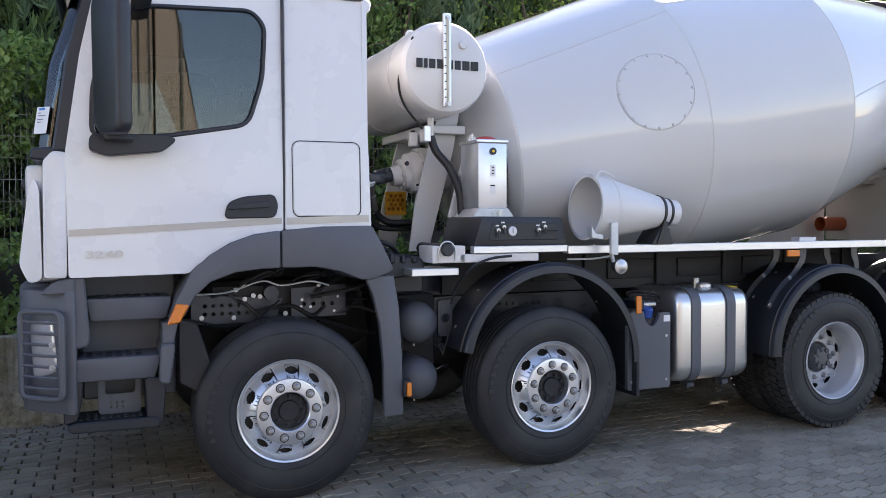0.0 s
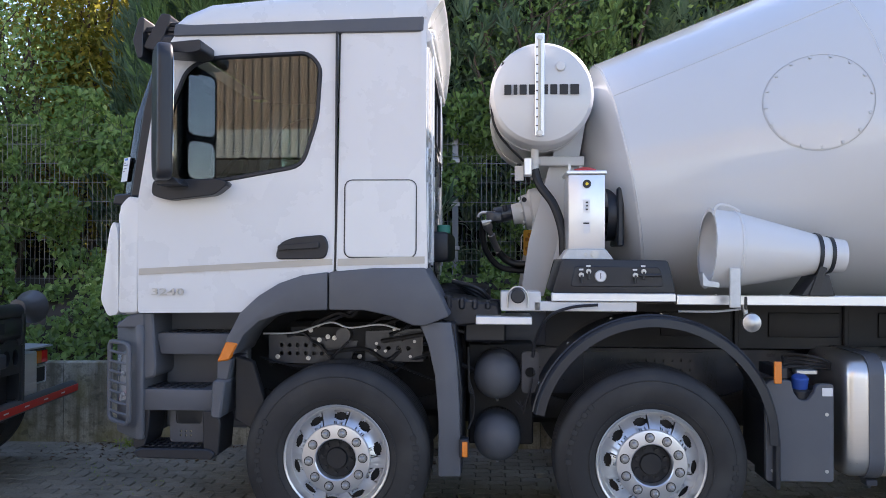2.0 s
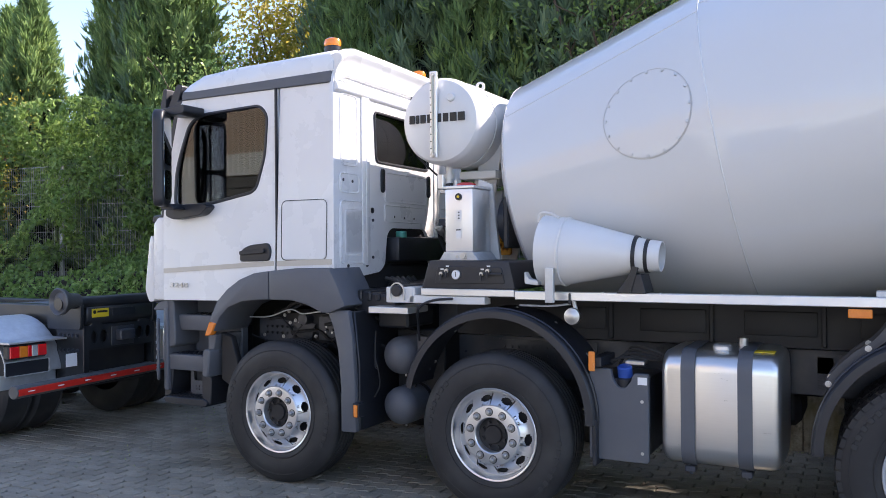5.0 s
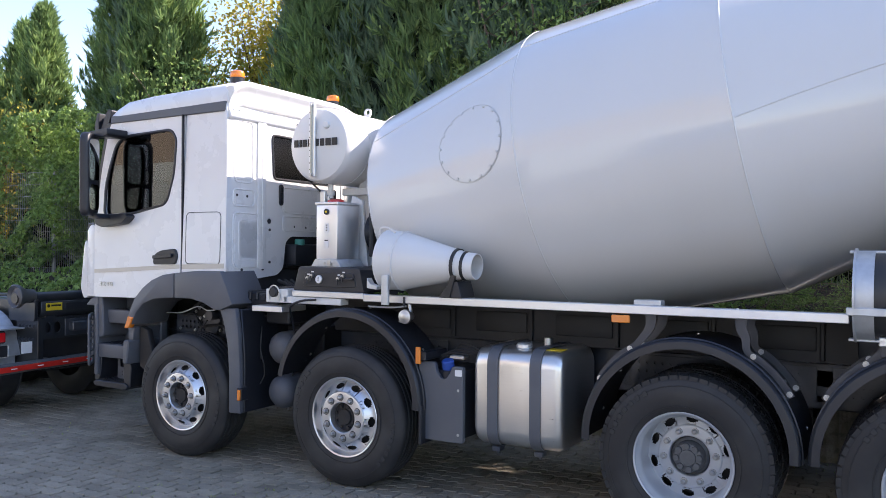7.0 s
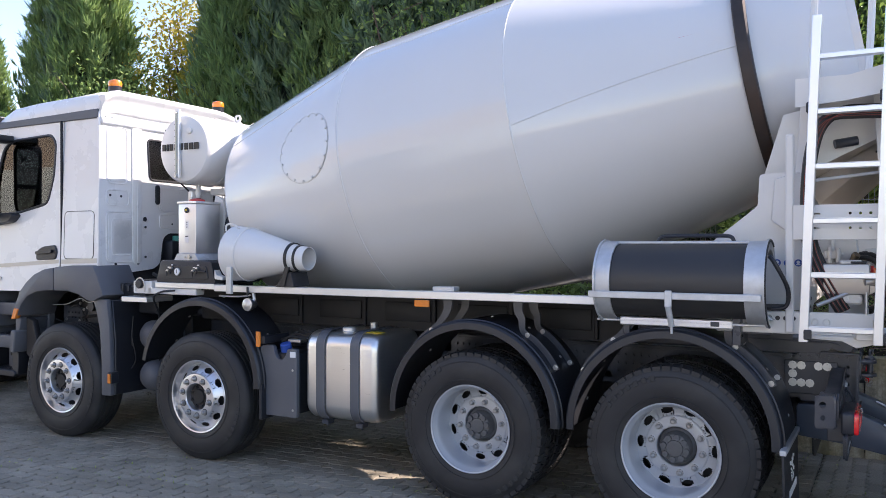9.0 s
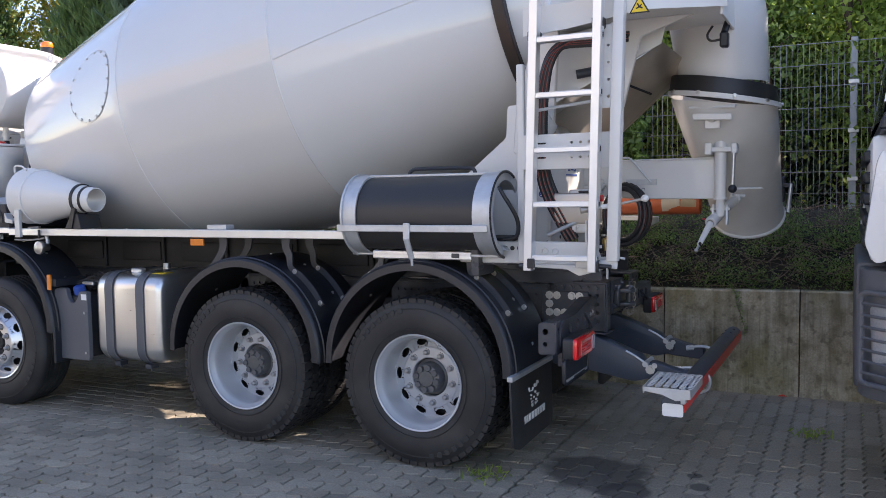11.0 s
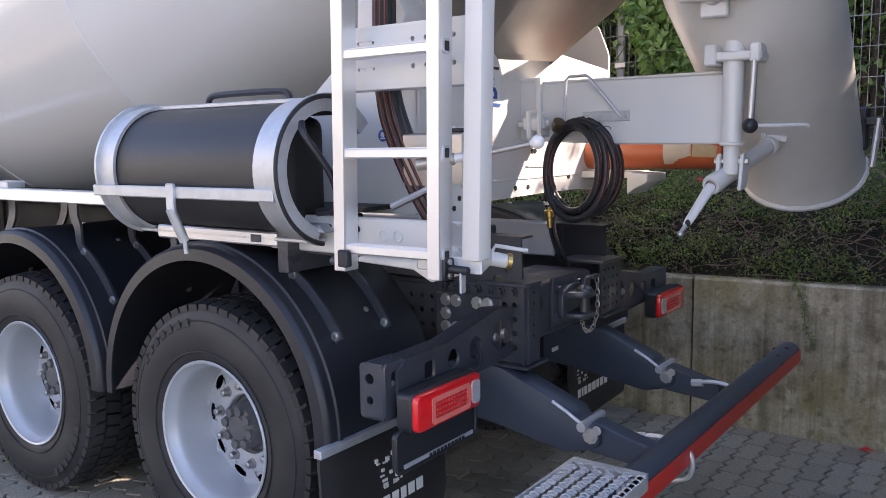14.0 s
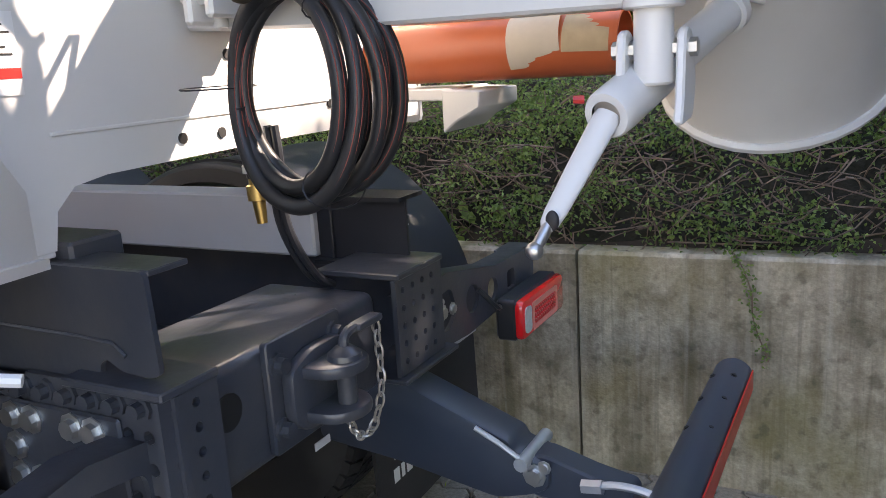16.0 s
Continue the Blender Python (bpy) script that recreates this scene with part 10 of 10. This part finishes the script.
for sgn in (1, -1):
    Y = (lambda v: v) if sgn == 1 else (lambda v: 1.84 - v)
    a, b = sorted((Y(-0.18), Y(0.20)))
    lp = part("tail_lamp", Shape().box(HX - 0.30, HX - 0.22, a, b, 0.77, 0.90, 0.012), BLACKPL, hl, "red, orange and white tail lamp")
    for (u0, u1, m) in ((-0.17, -0.08, REDLENS), (-0.08, 0.0, ORANGELENS), (0.0, 0.04, REDLENS), (0.04, 0.10, CLEARLENS), (0.10, 0.19, REDLENS)):
        c0, c1 = sorted((Y(u0), Y(u1)))
        part("lens", Shape().box(HX - 0.225, HX - 0.205, c0 + 0.001, c1 - 0.001, 0.785, 0.885, 0.004), m, lp)
    a, b = sorted((Y(-0.2), Y(0.24)))
    part("plate_carrier", Shape().box(HX - 0.26, HX - 0.245, a, b, 0.62, 0.75, 0.004), BLACKPL, hl)
    part("carrier_frame", Shape().tube([(HX - 0.242, y, z) for y, z in round_rect(a, b, 0.62, 0.75, 0.015, 3)], 0.007, 6, closed=True), GALV, hl)
    part("lamp_tray", Shape().prism([(HX - 0.5, 0.915), (HX - 0.5, 0.93), (HX - 0.18, 0.925), (HX - 0.18, 0.91)], min(Y(-0.2), Y(0.38)), max(Y(-0.2), Y(0.38)), "xz"), GALV, hl)
    part("flap_strip", Shape().box(HX - 0.32, HX - 0.31, min(Y(-0.2), Y(0.36)), max(Y(-0.2), Y(0.36)), 0.50, 0.63, 0.004), GALV, hl)
    f0, f1 = sorted((Y(-0.15), Y(0.42)))
    for ax in (-3.45, -4.80):
        part("mudguard", Shape().lathe([(0, 0.58), (0, 0.595), (f1 - f0, 0.595), (f1 - f0, 0.58), (0, 0.58)], (ax, f0, 0.52), (0, 1, 0), 28, -80, 80), GALV, hl, "bright metal mudguard")
reflector = part("square_reflector", Shape().box(HX - 0.02, HX - 0.012, 0.24, 0.36, 0.67, 0.79, 0.003), WHITETAPE, hl, "square white marker")
part("tool_chest", Shape().box(HX - 0.30, HX - 0.06, 1.285, 1.60, 0.55, 0.92, 0.01), ALU, hl, "aluminium chequer-plate box")
s = Shape()
for i in range(6):
    for j in range(7):
        s.box(HX - 0.061, HX - 0.056, 1.31 + 0.05 * i, 1.335 + 0.05 * i, 0.58 + 0.047 * j, 0.588 + 0.047 * j, 0.001)
part("chequer", s, ALU, hl)
for ax in (-3.45, -4.80):
    for y, far in ((-0.12, False), (2.0, True)):
        m = pose(ax, y, 0.522, 0, 20, 180 if far else 0)
        w = part("wheel", TYRE_R, RUBBER, hl, "black truck tyre", at=m)
        part("rim", WHEELS["rear"]["rim"], None, w, at=m)
        part("hub", WHEELS["rear"]["hub"], None, w, at=m)
        part("inner_tyre", TYRE_R, RUBBER, w, at=m @ pose(0, 0.33, 0))
part("hydraulic_ram", Shape().cyl((-6.5, 1.06, 1.0), (-3.2, 1.06, 1.16), 0.07, n=16), CHASSIS, hl)
part("lift_hook", Shape().prism(round_poly([(-6.2, 1.2), (-6.2, 1.42), (-6.0, 1.46), (-5.75, 1.46), (-5.75, 1.40), (-5.95, 1.38), (-6.0, 1.2)], 0.03, 2), 1.0, 1.1, "xz", b=0.006), DG, hl)


# ---- paving blocks ----
PAVER = mat("grey_paving_block", (0.31, 0.275, 0.215), 0.8, var=0.65, scale=80, bump=0.6, bump_scale=110, objvar=0.14, dirt=(0.10, 0.095, 0.07), dirt_amt=0.6, dirt_scale=2.2)
PAVER_J = mat("grey_paving_blocks", (0.31, 0.275, 0.215), 0.8, var=0.65, scale=80, bump=0.6, bump_scale=110, island=0.14, dirt=(0.10, 0.095, 0.07), dirt_amt=0.6, dirt_scale=2.2)
for _mt in (PAVER, PAVER_J):          # oil spots and damp patches near the rear wheels
    _n, _l = _mt.node_tree.nodes, _mt.node_tree.links
    _b = _n["Principled BSDF"]
    _src = _b.inputs["Base Color"].links[0].from_socket
    _rsrc = _b.inputs["Roughness"].links[0].from_socket
    _g = _n.new("ShaderNodeNewGeometry")
    _nz = _n.new("ShaderNodeTexNoise")
    _nz.inputs["Scale"].default_value = 5.0
    _l.new(_g.outputs["Position"], _nz.inputs["Vector"])
    for _c, _r in (((6.62, 0.35), 0.34), ((6.85, 0.10), 0.16), ((7.22, 0.34), 0.07), ((7.16, 0.52), 0.05)):
        _d = _n.new("ShaderNodeVectorMath")
        _d.operation = "DISTANCE"
        _d.inputs[1].default_value = (_c[0], _c[1], 0)
        _l.new(_g.outputs["Position"], _d.inputs[0])
        _ad = _n.new("ShaderNodeMath")
        _ad.operation = "MULTIPLY_ADD"
        _ad.inputs[1].default_value = _r * 0.9
        _l.new(_nz.outputs[0], _ad.inputs[0])
        _l.new(_d.outputs["Value"], _ad.inputs[2])
        _mr = _n.new("ShaderNodeMapRange")
        _mr.inputs[1].default_value, _mr.inputs[2].default_value, _mr.inputs[3].default_value, _mr.inputs[4].default_value = _r * 1.2, _r * 1.45, 0.72, 0.0
        _l.new(_ad.outputs[0], _mr.inputs[0])
        _mx = _n.new("ShaderNodeMix")
        _mx.data_type = "RGBA"
        _mx.inputs[7].default_value = (0.035, 0.033, 0.031, 1)
        _l.new(_mr.outputs[0], _mx.inputs[0])
        _l.new(_src, _mx.inputs[6])
        _src = _mx.outputs[2]
    _l.new(_src, _b.inputs["Base Color"])

U, V = 0.225, 0.1125
WAVE = [(0.0, -0.013), (0.045, -0.004), (0.085, 0.013), (0.1125, -0.013), (0.1575, -0.004), (0.1975, 0.013)]


def block_shape(flip, half=False):
    """One block with two waved long sides and a chamfered top; u along, v across."""
    g = 0.0044 if flip else 0.0052
    wave, end = (WAVE[:3], U / 2) if half else (WAVE, U)
    lo = [(u + g if i == 0 else u, w + g) for i, (u, w) in enumerate(wave)] + [(end - g, WAVE[0][1] + g)]
    hi = [(u + g if i == 0 else u, w + V - g) for i, (u, w) in enumerate(wave)] + [(end - g, WAVE[0][1] + V - g)]
    ring = lo + hi[::-1]
    cx, cy = end / 2, V / 2
    outer = [(u, v) for u, v in ring]
    inner = [(cx + (u - cx) * 0.972, cy + (v - cy) * 0.945) for u, v in ring]
    k = len(ring)
    pts = [(u, v, -0.03) for u, v in outer] + [(u, v, -0.006) for u, v in outer] + [(u, v, 0.0) for u, v in inner]
    fs = [(i, (i + 1) % k, k + (i + 1) % k, k + i) for i in range(k)] + [(k + i, k + (i + 1) % k, 2 * k + (i + 1) % k, 2 * k + i) for i in range(k)] + [tuple(range(2 * k, 3 * k))]
    if flip:
        pts = [(v, u, z) for u, v, z in pts]
        fs = [f[::-1] for f in fs]
    return pts, fs


pavement = solid("pavement", Shape().add([(-14, -3.4, -0.028), (14, -3.4, -0.028), (14, 2.75, -0.028), (-14, 2.75, -0.028)], [(0, 1, 2, 3)]), PAVING, "grey waved concrete paving blocks with mossy joints", "paving", kind="structure")
SPLIT = 6.25
rngp = random.Random(4)
rest = Shape()
BLOCK_X, BLOCK_Y = block_shape(False), block_shape(True)
HALF_X, HALF_Y = block_shape(False, True), block_shape(True, True)


def raw_mesh(name, pts, fs, material):
    me = bpy.data.meshes.new(name)
    me.from_pydata(pts, [], fs)
    me.materials.append(material)
    return me


PIECE_Y = raw_mesh("paving_block", *BLOCK_Y, PAVER)
near = 0


def add_block(pts, fs, ox, oy):
    dz = rngp.uniform(-0.002, 0.001)
    tx, ty = rngp.uniform(-0.008, 0.008), rngp.uniform(-0.009, 0.009)
    o = len(rest.v)
    rest.v.extend((ox + px, oy + py, pz + dz + tx * px + ty * py) for px, py, pz in pts)
    rest.f.extend(tuple(i + o for i in f) for f in fs)


# main field: waves along the truck
j0, j1 = int(-3.4 / V), int(2.72 / V)
for j in range(j0, j1 + 1):
    y = j * V
    if y < -3.39 or y + V > 2.72:
        continue
    off = (0.5 if j % 2 else 0.0) * U
    x = SPLIT - off
    if off:
        add_block(*HALF_X, x, y)
    while x > -10.5:
        x -= U
        add_block(*BLOCK_X, x, y)
# field behind the rear axle: waves across
nx = int((10.4 - SPLIT) / V)
for i in range(nx):
    x = SPLIT + 0.01 + i * V
    off = (0.5 if i % 2 else 0.0) * U
    y = -3.38 + off
    if off:
        add_block(*HALF_Y, x, y - off)
    while y < wall_y(x) - 0.01:
        if 6.3 < x < 8.0 and 0.0 < y < 2.8 and near < 300:
            ob = new("paving_block", PIECE_Y)
            ob.parent = pavement
            ob.location = (x, y, rngp.uniform(-0.0025, 0.0015))
            ob.rotation_euler = (rngp.uniform(-0.010, 0.010), rngp.uniform(-0.010, 0.010), 0)
            near += 1
        else:
            add_block(*BLOCK_Y, x, y)
        y += U
rest_ob = new("paving_blocks", raw_mesh("paving_blocks", rest.v, rest.f, PAVER_J))
rest_ob.parent = pavement
rest_ob["kind"] = "stuff"

# moss and weeds in the joints, litter by the wall
n = 5200
wx, wy = gen.uniform(-8, 10, n), gen.uniform(-2.5, 2.65, n)
dn = clump(wx, wy, np.zeros(n), 0.9, 2.0) + 0.5 * clump(wx, wy, np.zeros(n), 3.0, 8.0) + np.where(wy > 2.3, 0.3, 0.0)
kp = dn > 0.36
P = np.stack([wx, np.round(wy / V) * V + 0.0 * wy, np.full(n, 0.004)], 1)
bx_ = wx > SPLIT
P[bx_, 1] = wy[bx_]
P[bx_, 0] = SPLIT + 0.01 + np.round((wx[bx_] - SPLIT) / V) * V
P = P[kp]
A = unit(gen.normal(0, 0.7, P.shape) + [0, 0, 0.9])
plant("joint_weeds", "small green weeds in the paving joints", "weeds", leaf_mesh("weeds", P + [0, 0, 0.004], A, unit(gen.normal(0, 1, P.shape)), gen.uniform(0.012, 0.035, len(P)), 0.006, LEAF_SHRUB))
for x, y in ((6.05, 0.0), (-2.3, 2.45), (-2.0, 2.3), (6.9, -0.45), (7.75, 1.6)):
    m_ = 60
    c_ = np.stack([gen.normal(x, 0.06, m_), gen.normal(y, 0.05, m_), gen.uniform(0.0, 0.05, m_)], 1)
    plant("weed_tuft", "small green weed tuft in a paving joint", "weeds", leaf_mesh("tuft", c_, unit(gen.normal(0, 0.6, (m_, 3)) + [0, 0, 1]), unit(gen.normal(0, 1, (m_, 3))), gen.uniform(0.03, 0.08, m_), 0.010, LEAF_SHRUB), "stuff")
n = 260
P = np.stack([gen.uniform(-3.0, 0.6, n), gen.uniform(1.9, 2.62, n), np.full(n, 0.006)], 1)
plant("leaf_litter", "dry brown leaf litter along the wall's foot", "litter", leaf_mesh("litter", P, gen.normal(0, 1, P.shape) * [1, 1, 0.15], unit(gen.normal(0, 0.3, P.shape) + [0, 0, 1]), gen.uniform(0.02, 0.06, n), 0.02, mat("dry_leaf", (0.13, 0.08, 0.045), 0.85, island=0.4)))
s = Shape().add([(7.45, 2.68, 0.004), (7.50, 2.66, 0.012), (7.53, 2.69, 0.006), (7.49, 2.71, 0.016)], [(0, 1, 2), (0, 2, 3)])
solid("red_leaf", s, REDTAPE, "fallen red leaf on the paving", "leaf")
